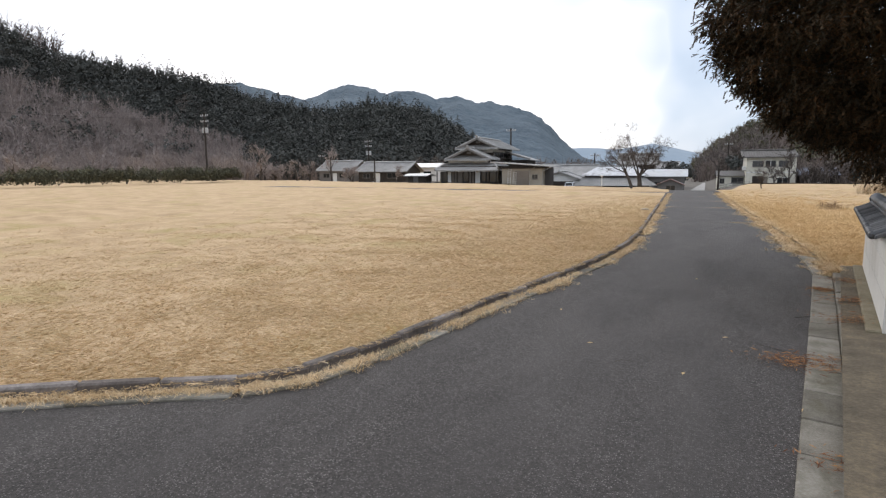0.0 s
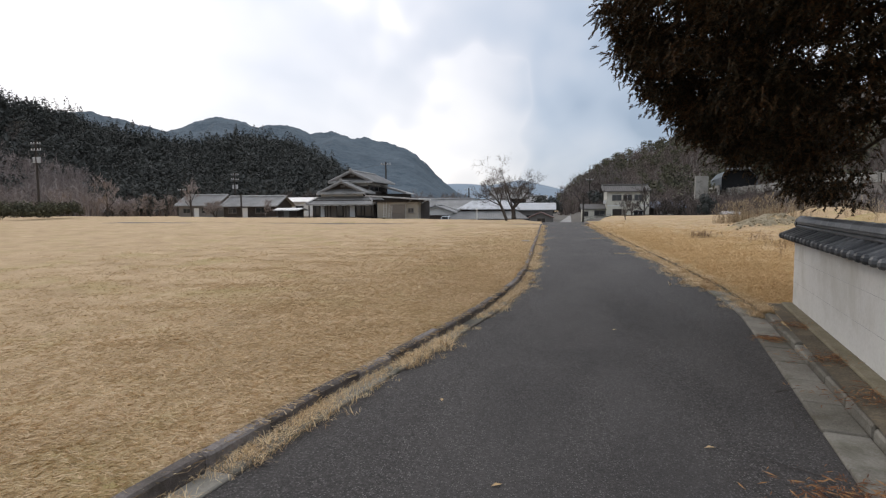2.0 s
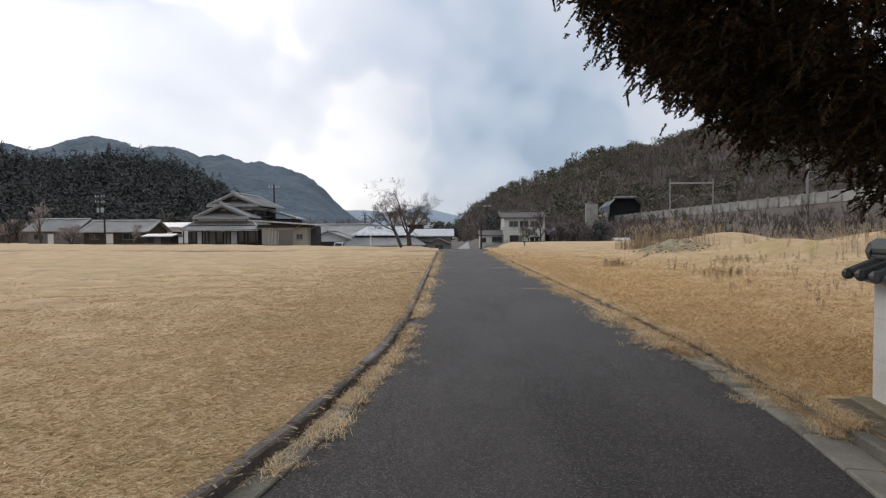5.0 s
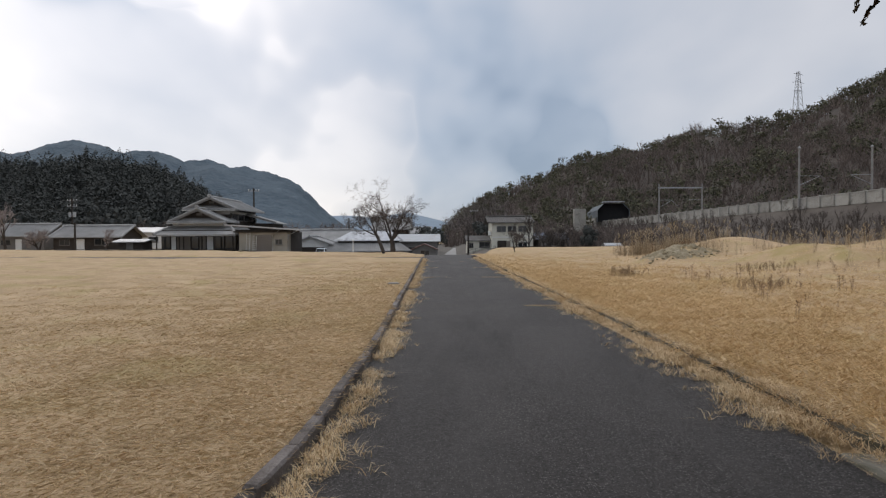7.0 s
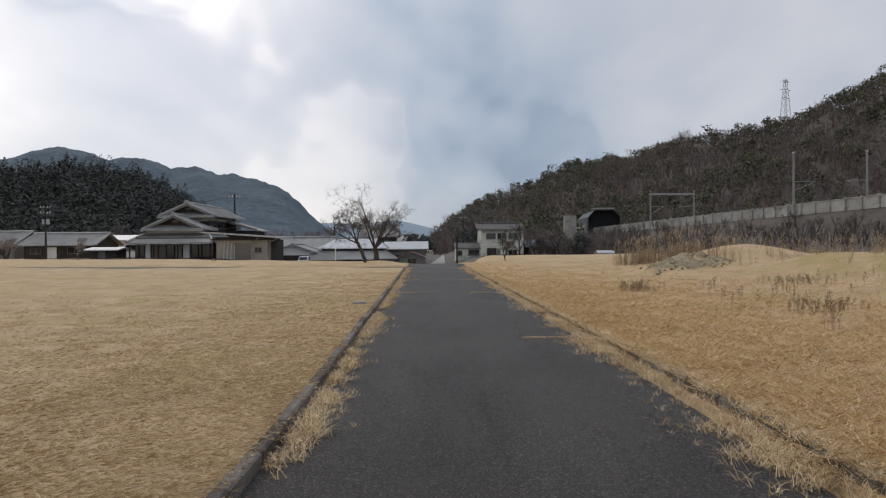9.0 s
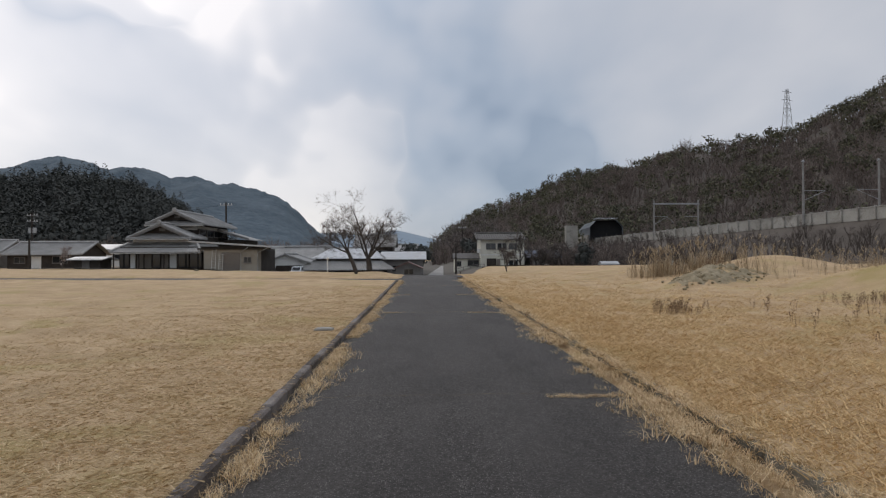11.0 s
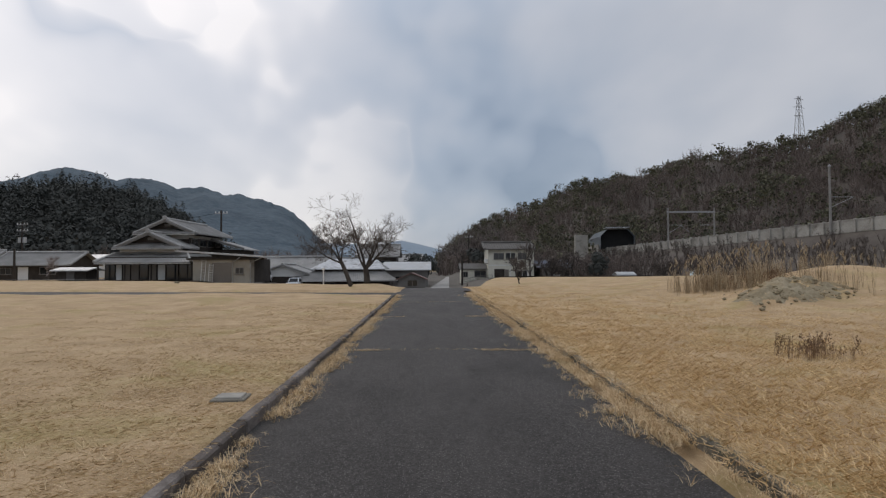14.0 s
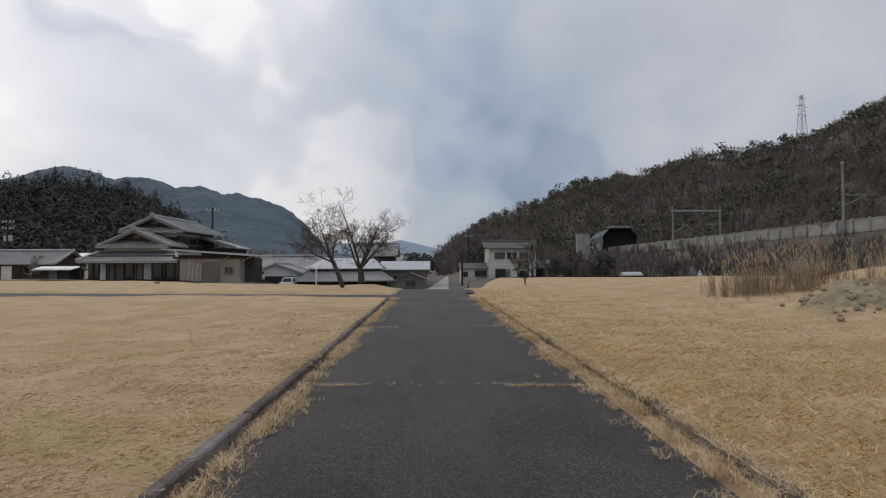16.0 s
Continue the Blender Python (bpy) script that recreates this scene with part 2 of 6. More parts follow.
def tube_in(bm, pts, radii, sides=6):
    """A tapered tube through points."""
    rings, n = [], len(pts)
    for i, p in enumerate(pts):
        a = Vector(pts[min(i + 1, n - 1)]) - Vector(pts[max(i - 1, 0)])
        q = a.to_track_quat("Z", "Y")
        rings.append([bm.verts.new(Vector(p) + q @ Vector((math.cos(2 * math.pi * k / sides) * radii[i], math.sin(2 * math.pi * k / sides) * radii[i], 0))) for k in range(sides)])
    for a, b in zip(rings, rings[1:]):
        for k in range(sides):
            bm.faces.new((a[k], a[(k + 1) % sides], b[(k + 1) % sides], b[k]))
    bm.faces.new(rings[0][::-1])
    bm.faces.new(rings[-1])
    return bm


def thing(name, loc, turn=0.0, label="", category="", group="", kind=""):
    ob = new(name)
    ob.matrix_world = pose(*loc, 0, 0, turn)
    return tagged(ob, label, category, group, kind)


def smooth(a, b, v):
    t = np.clip((np.asarray(v, float) - a) / (b - a), 0, 1)
    return t * t * (3 - 2 * t)


def scatter(name, base_v, base_f, places, scales, turns, mat, tilt=0.0, squash=None):
    """Many turned, scaled copies of small shapes joined into one mesh. base_v: list of variants with the same faces count each."""
    rng = np.random.default_rng(len(places) + 7)
    V, F, at = [], [], 0
    pick = rng.integers(0, len(base_v), len(places))
    for k in range(len(base_v)):
        idx = np.nonzero(pick == k)[0]
        if not len(idx):
            continue
        bv, bf = np.asarray(base_v[k], float), np.asarray(base_f[k], int)
        c, s = np.cos(turns[idx])[:, None], np.sin(turns[idx])[:, None]
        x = (c * bv[:, 0] - s * bv[:, 1]) * scales[idx][:, None]
        y = (s * bv[:, 0] + c * bv[:, 1]) * scales[idx][:, None]
        zz = np.broadcast_to(bv[:, 2], x.shape) * scales[idx][:, None] * (squash[idx][:, None] if squash is not None else 1)
        if tilt:
            x = x + zz * rng.normal(0, tilt, len(idx))[:, None]
            y = y + zz * rng.normal(0, tilt, len(idx))[:, None]
        v = np.stack([x, y, zz], -1) + places[idx][:, None, :]
        V.append(v.reshape(-1, 3))
        F.append((bf[None] + (np.arange(len(idx)) * len(bv))[:, None, None] + at).reshape(-1, bf.shape[1]))
        at += len(idx) * len(bv)
    return raw_mesh(name, np.concatenate(V), np.concatenate(F), mat)


# ---------------------------------------------------------------- ground plan
KERB_L = ((-12.0, -33.0), (0.0, -14.1), (5.37, -5.45), (5.98, -4.45), (6.25, -3.95), (6.5, -3.68), (7.0, -3.54), (7.7, -3.34), (9.5, -3.04), (11.5, -2.61), (13.7, -2.18), (16.3, -1.86), (19.6, -1.76), (49.0, -1.76))
EDGE_R = ((-12.0, -3.4), (6.15, -0.10), (7.8, 0.235), (11.6, 0.95), (14.2, 1.38), (17.0, 1.52), (22.0, 1.55), (49.0, 1.55))   # outer edge of the asphalt
KERB_R = ((-12.0, -3.3), (6.15, 0.13), (11.8, 1.2), (14.0, 1.6), (16.5, 1.74), (20.0, 1.79), (49.0, 1.79))                # inner face of the kerb


def along(plan, y):
    return np.interp(y, [p[0] for p in plan], [p[1] for p in plan])


def field_height(x, y):
    """The height of the grassland and the village beyond."""
    x, y = np.asarray(x, float), np.asarray(y, float)
    z = 0.10 + (0.05 * np.sin(x * 0.31 + 1.0) * np.sin(y * 0.23) + 0.02 * np.sin(x * 1.3 + y * 0.7)) * smooth(2.2, 6.0, np.abs(x))
    lawn = smooth(3.5, 7.0, -x) * (1 - smooth(40, 55, y))
    z = z + lawn * (0.030 * np.sin(x * 2.3 + 1.7 * np.sin(y * 0.7)) * np.sin(y * 1.9 + 1.3 * np.sin(x * 0.9)) + 0.022 * np.sin(x * 0.9 + y * 3.1 + 2.0 * np.sin(x * 0.5)))
    rise = smooth(5, 16, x) * smooth(8, 20, y) * (1 - smooth(60, 80, y))
    z = z + 0.42 * rise
    z = z + 0.75 * np.exp(-((x - 15.5) / 2.8) ** 2 - ((y - 44) / 3.0) ** 2) + 0.55 * np.exp(-((x - 12.8) / 1.2) ** 2 - ((y - 34) / 3.0) ** 2)
    z = z + 0.55 * np.exp(-((x - 10.9) / 1.5) ** 2 - ((y - 40.2) / 1.1) ** 2) + 0.38 * np.exp(-((x - 9.6) / 1.1) ** 2 - ((y - 38.6) / 0.9) ** 2)
    z = z + 0.9 * np.exp(-((x - 17.0) / 3.0) ** 2 - ((y - 32) / 5.0) ** 2)
    edge = 62 + 0.35 * np.maximum(-x - 6, 0) + 17 * smooth(3, 7, x)
    z = z - (0.55 + 1.6 * smooth(-25, -15, x) - 1.0 * smooth(4, 9, x)) * smooth(edge, edge + 26 - 8 * smooth(3, 7, x), y)
    z = z - 0.9 * smooth(30, 75, -x) * (1 - smooth(60, 90, y)) * 0.4
    # the lane falls away beyond the crossing
    z = z - 0.8 * smooth(54, 76, y) * (1 - smooth(2.2, 4.5, np.abs(x - 0.4))) * (1 - smooth(76, 92, y))
    return z


def ground_height(x, y):
    x, y = np.asarray(x, float), np.asarray(y, float)
    z = field_height(x, y)
    l, r = along(KERB_L, y), along(KERB_R, y)
    inside = smooth(-0.10, 0.02, x - l) * (1 - smooth(-0.02, 0.10, x - r))
    inside = inside * (y < 52)
    # the path that crosses by the trees
    mid = 49.8 - 0.17 * (x + 2)
    cross = (1 - smooth(1.6, 1.9, np.abs(y - mid))) * (x < 1.0) * (x > -45)
    inside = np.maximum(inside, np.maximum(cross, (np.abs(x - 0.1 - 0.055 * np.maximum(y - 80, 0)) < 2.0) * (y >= 48) * (y < 170)))
    return z * (1 - inside) + inside * (np.where(y < 53, 0, z - 0.1) - 0.07)


def axis_steps(*stretches):
    out = []
    for a, b, step in stretches:
        out += list(np.arange(a, b - 1e-6, step))
    return np.array(out + [stretches[-1][1]])


def make_ground():
    xs = axis_steps((-3000, -400, 260), (-400, -60, 20), (-60, -30, 1.6), (-30, -14, 0.55), (-14, -5, 0.3), (-5, 4, 0.11), (4, 20, 0.4), (20, 70, 2.5), (70, 400, 22), (400, 3000, 260))
    ys = axis_steps((-2000, -100, 190), (-100, -14, 6), (-14, 48, 0.30), (48, 56, 0.25), (56, 90, 0.9), (90, 160, 3), (160, 400, 12), (400, 4000, 300))
    X, Y = np.meshgrid(xs, ys)
    Z = ground_height(X, Y)
    V = np.stack([X, Y, Z], -1).reshape(-1, 3)
    nx, ny = len(xs), len(ys)
    i = (np.arange(ny - 1)[:, None] * nx + np.arange(nx - 1)).ravel()
    F = np.stack([i, i + 1, i + nx + 1, i + nx], -1)
    ob = raw_mesh("ground", V, F, M["turf"], True)
    tagged(ob, "wide mown field of dry straw-coloured winter grass", "ground", kind="structure")


def strip(name, left, right, ys, mat, z=0.0, crown=0.03, cols=9):
    """A road sheet between two lines of plan, a little higher in the middle."""
    V, F = [], []
    for y in ys:
        a, b = left(y), right(y)
        for k in range(cols):
            u = k / (cols - 1)
            zz = z(y) if callable(z) else z
            V.append((a + (b - a) * u, y, zz + crown * (1 - (2 * u - 1) ** 2)))
    for j in range(len(ys) - 1):
        for k in range(cols - 1):
            i = j * cols + k
            F.append((i, i + 1, i + cols + 1, i + cols))
    return raw_mesh(name, V, F, mat, True)


def make_road():
    ys = np.concatenate([np.arange(-12, 5, 0.5), np.arange(5, 20, 0.25), np.arange(20, 53.1, 0.5)])
    ob = strip("road", lambda y: along(KERB_L, y) + 0.006, lambda y: along(EDGE_R, y), ys, M["asphalt"], 0.0, 0.015)
    tagged(ob, "narrow dark asphalt lane with worn grey wheel tracks", "road", kind="structure")
    V, F = [], []
    xs = np.arange(-45, -1.0, 0.6)
    for x in xs:
        mid = 49.8 - 0.17 * (x + 2)
        w = 1.65 + 0.9 * smooth(-4, -1.4, x)
        V += [(x, mid - w, 0.006), (x, mid + w, 0.006)]
    for j in range(len(xs) - 1):
        F.append((2 * j, 2 * j + 2, 2 * j + 3, 2 * j + 1))
    tagged(raw_mesh("road_crossing", V, F, M["asphalt"]), "asphalt path that branches off across the field", "road", kind="structure")
    low = lambda y: float(field_height(0.3, y)) - 0.1 + (0.004 if y < 54 else 0.03)
    ob = strip("road_slope", lambda y: -1.75, lambda y: 2.0, np.arange(53.0, 80.1, 1.0), M["asphalt"], low, 0.0, 3)
    tagged(ob, "asphalt lane tipping down towards the village", "road", kind="structure")
    ob = strip("road_lane", lambda y: -1.5 + 0.062 * (y - 80), lambda y: 1.75 + 0.035 * (y - 80), np.arange(80.0, 175, 1.5), M["lane"], lambda y: float(field_height(0.1 + 0.05 * (y - 80), y)) + 0.24, 0.0, 3)
    tagged(ob, "pale lane that dips down between the village houses", "road", kind="structure")


def make_yards():
    xs, ys = np.arange(-46, 60.1, 1.0), np.arange(81, 300, 2.5)
    X, Y = np.meshgrid(xs, ys)
    V = np.stack([X, Y, np.maximum(ground_height(X, Y), field_height(X, Y) - 0.1) + 0.12], -1).reshape(-1, 3)
    n = len(xs)
    i = (np.arange(len(ys) - 1)[:, None] * n + np.arange(n - 1)).ravel()
    ob = raw_mesh("village_yards", V, np.stack([i, i + 1, i + n + 1, i + n], -1), M["yard"], True)
    tagged(ob, "bare grey-brown yards between the village houses", "ground", kind="structure")


M["lane"] = material("pale_worn_lane_concrete", ((0.22, 0.21, 0.195), (0.30, 0.288, 0.268), (0.38, 0.365, 0.34)), 0.5, 6, 0.95, 0.2, 10)
M["yard"] = material("grey_brown_yard_earth", ((0.07, 0.06, 0.05), (0.11, 0.098, 0.082), (0.17, 0.15, 0.125)), 0.3, 5, 0.95, 0.4, 10)
make_ground()
make_yards()
make_road()


# ---------------------------------------------------------------- kerbs and the garden wall
def path_points(plan, y0, y1, step):
    """Points every step metres along a line of plan."""
    ys = np.linspace(y0, y1, 4000)
    p = np.stack([along(plan, ys), ys], -1)
    d = np.r_[0, np.cumsum(np.linalg.norm(np.diff(p, axis=0), axis=1))]
    s = np.arange(0, d[-1], step)
    return np.stack([np.interp(s, d, p[:, 0]), np.interp(s, d, p[:, 1])], -1)


def kerb_mesh(length, width, height, name):
    bm = box_bm(0, 0, -0.15, length - 0.008, width, height, bevel=0.016)
    me = bpy.data.meshes.new(name)
    bm.to_mesh(me)
    bm.free()
    return me


def lay_kerb(name, plan, y0, y1, length, width, height, mat, side, label):
    root = thing(name, (0, 0, 0), 0, label, "kerb", kind="structure")
    me = kerb_mesh(length, width, height, "kerb_stone")
    me.materials.append(mat)
    pts = path_points(plan, y0, y1, length)
    rng = random.Random(5)
    for a, b in zip(pts, pts[1:]):
        ang = math.degrees(math.atan2(b[1] - a[1], b[0] - a[0]))
        ob = new("kerb_stone", me)
        off = 0.0 if side > 0 else -width
        m = pose(a[0], a[1], rng.uniform(-0.012, 0.008), 0, rng.uniform(-0.5, 0.5), ang + rng.uniform(-0.5, 0.5)) @ pose(0, off, 0)
        ob.parent, ob.matrix_basis = root, m


lay_kerb("kerb_left", KERB_L, -2, 48.2, 0.6, 0.10, 0.105, M["kerb"], 1, "dark weathered concrete kerb stones along the lawn")
lay_kerb("kerb_right", KERB_R, -4, 48.2, 0.6, 0.12, 0.085, M["concrete"], -1, "grey concrete kerb stones beside the gutter")


def lay_gutter(name, plan, y0, y1, width, side, label):
    root = thing(name, (0, 0, 0), 0, label, "gutter", kind="structure")
    bm = box_bm(0, -width if side < 0 else 0, -0.15, 0.592, 0 if side < 0 else width, 0.018, bevel=0.01)
    me = bpy.data.meshes.new("gutter_slab")
    bm.to_mesh(me)
    bm.free()
    me.materials.append(M["concrete"])
    rng = random.Random(17)
    pts = path_points(plan, y0, y1, 0.6)
    for a, b in zip(pts, pts[1:]):
        ang = math.degrees(math.atan2(b[1] - a[1], b[0] - a[0]))
        ob = new("gutter_slab", me)
        ob.parent, ob.matrix_basis = root, pose(a[0], a[1], rng.uniform(-0.006, 0.004), 2.0 * -side, rng.uniform(-0.4, 0.4), ang + rng.uniform(-0.4, 0.4)) @ pose(0, 0.275 if side < 0 else -0.19, 0)
    return root


lay_gutter("gutter_right", KERB_R, -4, 16.2, 0.27, -1, "grey concrete gutter slabs between asphalt and kerb")
lay_gutter("gutter_left", KERB_L, -2, 15.0, 0.185, 1, "narrow concrete gutter slabs below the lawn kerb")


def make_garden_wall():
    """White plaster wall on a mossy plinth under a small tiled roof. Local x runs along the wall from its free end."""
    length = 4.7
    a, b = Vector((2.04, 14.12, 0)), Vector((1.65, 12.2, 0))
    ang = math.degrees(math.atan2(b.y - a.y, b.x - a.x))
    root = thing("garden_wall", (a.x, a.y, 0), ang, "white plaster garden wall with mossy plinth and grey tiled coping", "wall", kind="structure")
    part("plinth", box_bm(-0.05, -0.13, -0.2, length, 0.27, 0.15, bevel=0.015), M["moss"], root, "mossy concrete plinth")
    body = box_bm(0, 0, 0.13, length, 0.22, 1.02)
    part("plaster_face", body, M["plaster"], root)
    for z in (0.45, 0.76):
        part("score_line", box_bm(0.0, -0.0015, z, length, 0.0, z + 0.003), M["score"], root, "shallow groove in the plaster")
    part("cornice", box_bm(-0.05, -0.05, 1.02, length, 0.27, 1.075, bevel=0.01), M["plaster"], root)
    bm = bmesh.new()
    for s in (-1, 1):
        y0, y1 = 0.11, 0.11 + s * 0.235
        vs = [bm.verts.new(p) for p in ((-0.10, y0, 1.20), (length, y0, 1.20), (length, y1, 1.085), (-0.10, y1, 1.085), (-0.10, y0, 1.16), (length, y0, 1.16), (length, y1, 1.055), (-0.10, y1, 1.055))]
        for f in ((0, 1, 2, 3), (7, 6, 5, 4), (3, 2, 6, 7), (0, 3, 7, 4), (1, 5, 6, 2)):
            bm.faces.new([vs[i] for i in f])
    part("tile_bed", bm, M["tile"], root)
    # round cover tiles run down both slopes
    bm = bmesh.new()
    tube_in(bm, [(0, 0.0, 1.205), (0, -0.12, 1.145), (0, -0.245, 1.085)], [0.034, 0.038, 0.042], 8)
    cover = bpy.data.meshes.new("cover_tile")
    bm.to_mesh(cover)
    bm.free()
    cover.materials.append(M["tile"])
    bm = bmesh.new()
    bmesh.ops.create_uvsphere(bm, u_segments=8, v_segments=5, radius=0.046, matrix=pose(0, -0.252, 1.082))
    knob = bpy.data.meshes.new("tile_knob")
    bm.to_mesh(knob)
    bm.free()
    knob.materials.append(M["tile"])
    x = -0.08
    while x < length:
        for turn in (0, 180):
            ob = new("cover_tile", cover)
            ob.parent, ob.matrix_basis = root, pose(x, 0.11, 0, 0, 0, turn)
            ob = new("tile_knob", knob)
            ob.parent, ob.matrix_basis = root, pose(x, 0.11, 0, 0, 0, turn)
        x += 0.20
    # ridge of stacked flat tiles and a half-round top
    part("ridge_course", box_bm(-0.13, 0.025, 1.19, length, 0.195, 1.225, bevel=0.01), M["tile"], root)
    part("ridge_course", box_bm(-0.14, 0.035, 1.229, length, 0.185, 1.262, bevel=0.01), M["tile"], root)
    bm = bmesh.new()
    tube_in(bm, [(0, 0, 0), (0.02, 0, 0), (0.29, 0, 0), (0.31, 0, 0)], [0.066, 0.082, 0.072, 0.06], 10)
    cap = bpy.data.meshes.new("ridge_tile")
    bm.to_mesh(cap)
    bm.free()
    cap.materials.append(M["tile"])
    x = -0.18
    while x < length:
        ob = new("ridge_tile", cap)
        ob.parent, ob.matrix_basis = root, pose(x, 0.11, 1.272)
        x += 0.295
    bm = bmesh.new()
    tube_in(bm, [(-0.22, 0.11, 1.24), (-0.17, 0.11, 1.25), (-0.13, 0.11, 1.24)], [0.05, 0.10, 0.09], 10)
    part("end_tile", bm, M["tile"], root, "round end tile")
    # bare earth between kerb and wall
    bm = bmesh.new()
    vs = [bm.verts.new(p) for p in ((-0.05, -0.04, 0.128), (10.0, 0.35, 0.128), (10.0, -0.36, 0.112), (-0.05, -0.30, 0.118))]
    bm.faces.new(vs)
    soil = link_mesh("soil_strip", bm, M["soil"])
    soil.matrix_world = pose(a.x, a.y, 0, 0, 0, ang)
    tagged(soil, "strip of bare earth and fallen needles along the wall", "soil", kind="structure")
    # brown needles blown over the gutter
    rng = np.random.default_rng(12)
    n = 2600
    spots = ((0.33, 8.6, 0.28), (1.28, 11.1, 0.28), (1.14, 12.35, 0.16), (1.05, 10.0, 0.3), (1.55, 12.6, 0.25), (0.15, 6.6, 0.2))
    c = np.array([spots[i] for i in rng.choice(6, n, p=[0.3, 0.2, 0.15, 0.15, 0.15, 0.05])])
    p = np.stack([c[:, 0] + rng.normal(0, 1, n) * c[:, 2] * 0.7, c[:, 1] + rng.normal(0, 1, n) * c[:, 2] * 0.5, np.where(c[:, 0] > along(KERB_R, c[:, 1]), 0.13, 0.022) + rng.random(n) * 0.02], -1)
    bv = [np.array([(-0.05, 0, 0), (0.0, 0.006, 0.006), (0.06, 0.012, 0), (0.0, -0.004, 0.002)])]
    ob = scatter("needle_litter", bv, [np.array([(0, 3, 1), (3, 2, 1)])], p, rng.uniform(0.25, 0.9, n), rng.uniform(0, 6.3, n), M["litter"])
    tagged(ob, "rust-brown fallen needles and leaves on the gutter", "litter", kind="stuff")


M["score"] = material("grey_groove_plaster", ((0.30, 0.29, 0.27), (0.36, 0.35, 0.33), (0.42, 0.41, 0.38)), 2, 30, 0.9, 0)
M["litter"] = material("rust_brown_litter", ((0.10, 0.04, 0.018), (0.20, 0.085, 0.035), (0.32, 0.17, 0.07)), 3, 20, 0.9, 0, island=0.6)
make_garden_wall()


# ---------------------------------------------------------------- hills
def az_place(az, r):
    return EYE0[0] + r * math.sin(radians(az)), EYE0[1] + r * math.cos(radians(az))


EYE0 = (-0.7, 15.0)
M["forest_floor"] = material("hillside_scrub", ((0.075, 0.062, 0.052), (0.11, 0.093, 0.079), (0.155, 0.132, 0.113)), 0.02, 0.4, 1.0, 0)
# aerial haze over the wooded ridge is painted in as blue-grey base colour
M["far_hill"] = material("far_wooded_hills_haze_tint", ((0.040, 0.062, 0.080), (0.068, 0.096, 0.118), (0.100, 0.132, 0.156)), 0.012, 0.09, 1.0, 0.8, 0.05, bump_far=10.0)
# thicker haze of the last hills, painted as a paler blue
M["farther_hill"] = material("farther_hills_haze_tint", ((0.17, 0.225, 0.275), (0.20, 0.255, 0.305), (0.23, 0.285, 0.33)), 0.004, 0.03, 1.0, 0)


def hill(name, ridge, mat, label, foot=0.45, behind=1.6, rows=26, cols=160, rough=0.05, base=-3.0, trees=0.0):
    """A hillside whose crest follows (azimuth, distance, crest height); its foot lies at foot times the distance."""
    azs = np.linspace(ridge[0][0], ridge[-1][0], cols)
    R = np.interp(azs, [p[0] for p in ridge], [p[1] for p in ridge])
    H = np.interp(azs, [p[0] for p in ridge], [p[2] for p in ridge])
    V, F = [], []
    for j in range(rows):
        u = j / (rows - 1)
        f = foot + (behind - foot) * u
        for i in range(cols):
            x, y = az_place(azs[i], R[i] * f)
            rise = float(smooth(0, 1, (f - foot) / (1 - foot))) if f <= 1 else float(1 - 0.75 * smooth(0, 1, (f - 1) / (behind - 1)))
            n = noise.fractal(Vector((x, y, 0)) * (7.0 / R.mean()), 1.0, 2.0, 4) * rough * H[i] * 4 * rise * (1 if abs(f - 1) > 0.05 else 0.3)
            if trees:
                n += trees * rise * (0.7 * noise.noise(Vector((x, y, 4.0)) * 0.030) + noise.noise(Vector((x, y, 9.0)) * 0.085))
            V.append((x, y, base + (H[i] - base) * rise + n))
    for j in range(rows - 1):
        for i in range(cols - 1):
            k = j * cols + i
            F.append((k, k + 1, k + cols + 1, k + cols))
    ob = raw_mesh(name, V, F, mat, True)
    tagged(ob, label, "hill", kind="structure")
    return np.array(V).reshape(rows, cols, 3)


# crest heights are given without the trees that stand on them
LEFT_RIDGE = ((-100, 330, 85), (-75, 300, 66), (-61, 270, 44), (-56, 265, 39), (-52, 262, 34), (-47, 258, 29), (-42, 250, 24), (-38, 243, 20), (-34, 240, 19), (-31, 240, 22), (-28.5, 240, 23), (-26, 240, 21.5), (-24, 240, 18.5), (-22.2, 242, 13.5), (-20.5, 244, 6.5), (-18.8, 246, -2), (-17.5, 248, -4))
RIGHT_RIDGE = ((1.0, 420, -2), (3, 420, 13), (5.7, 410, 24), (8.5, 400, 29), (14, 380, 41), (19, 360, 45), (24, 345, 48), (28.8, 335, 48), (32, 330, 51), (33.6, 330, 54), (35.5, 330, 59.5), (37, 330, 64), (38.5, 330, 68), (46, 340, 86), (60, 350, 100), (90, 350, 100))
left_grid = hill("hillside_forest", LEFT_RIDGE, M["forest_floor"], "steep hillside under dark conifer forest", 0.52)
right_grid = hill("hillside_scrub", RIGHT_RIDGE, M["forest_floor"], "brown winter hillside of bare scrub and trees", 0.42)
hill("mountain_far", tuple((a, 1500, 1500 * math.tan(radians(e))) for a, e in ((-62, 6.0), (-45, 7.3), (-41.6, 7.5), (-38.2, 7.1), (-35.7, 6.75), (-33.9, 7.4), (-31.8, 7.95), (-29.9, 7.7), (-28.1, 7.2), (-26.2, 7.6), (-24.8, 7.4), (-23.3, 6.9), (-21.3, 7.2), (-19.4, 6.5), (-16.4, 5.75), (-14.1, 5.1), (-13.1, 4.6), (-12.1, 3.8), (-11.2, 2.9), (-10.1, 2.0), (-9.0, 1.2), (-5.5, 0.2))), M["far_hill"], "wooded mountain ridge tinted blue-grey in place of haze", 0.5, rows=70, cols=460, rough=0.03, trees=4.0)
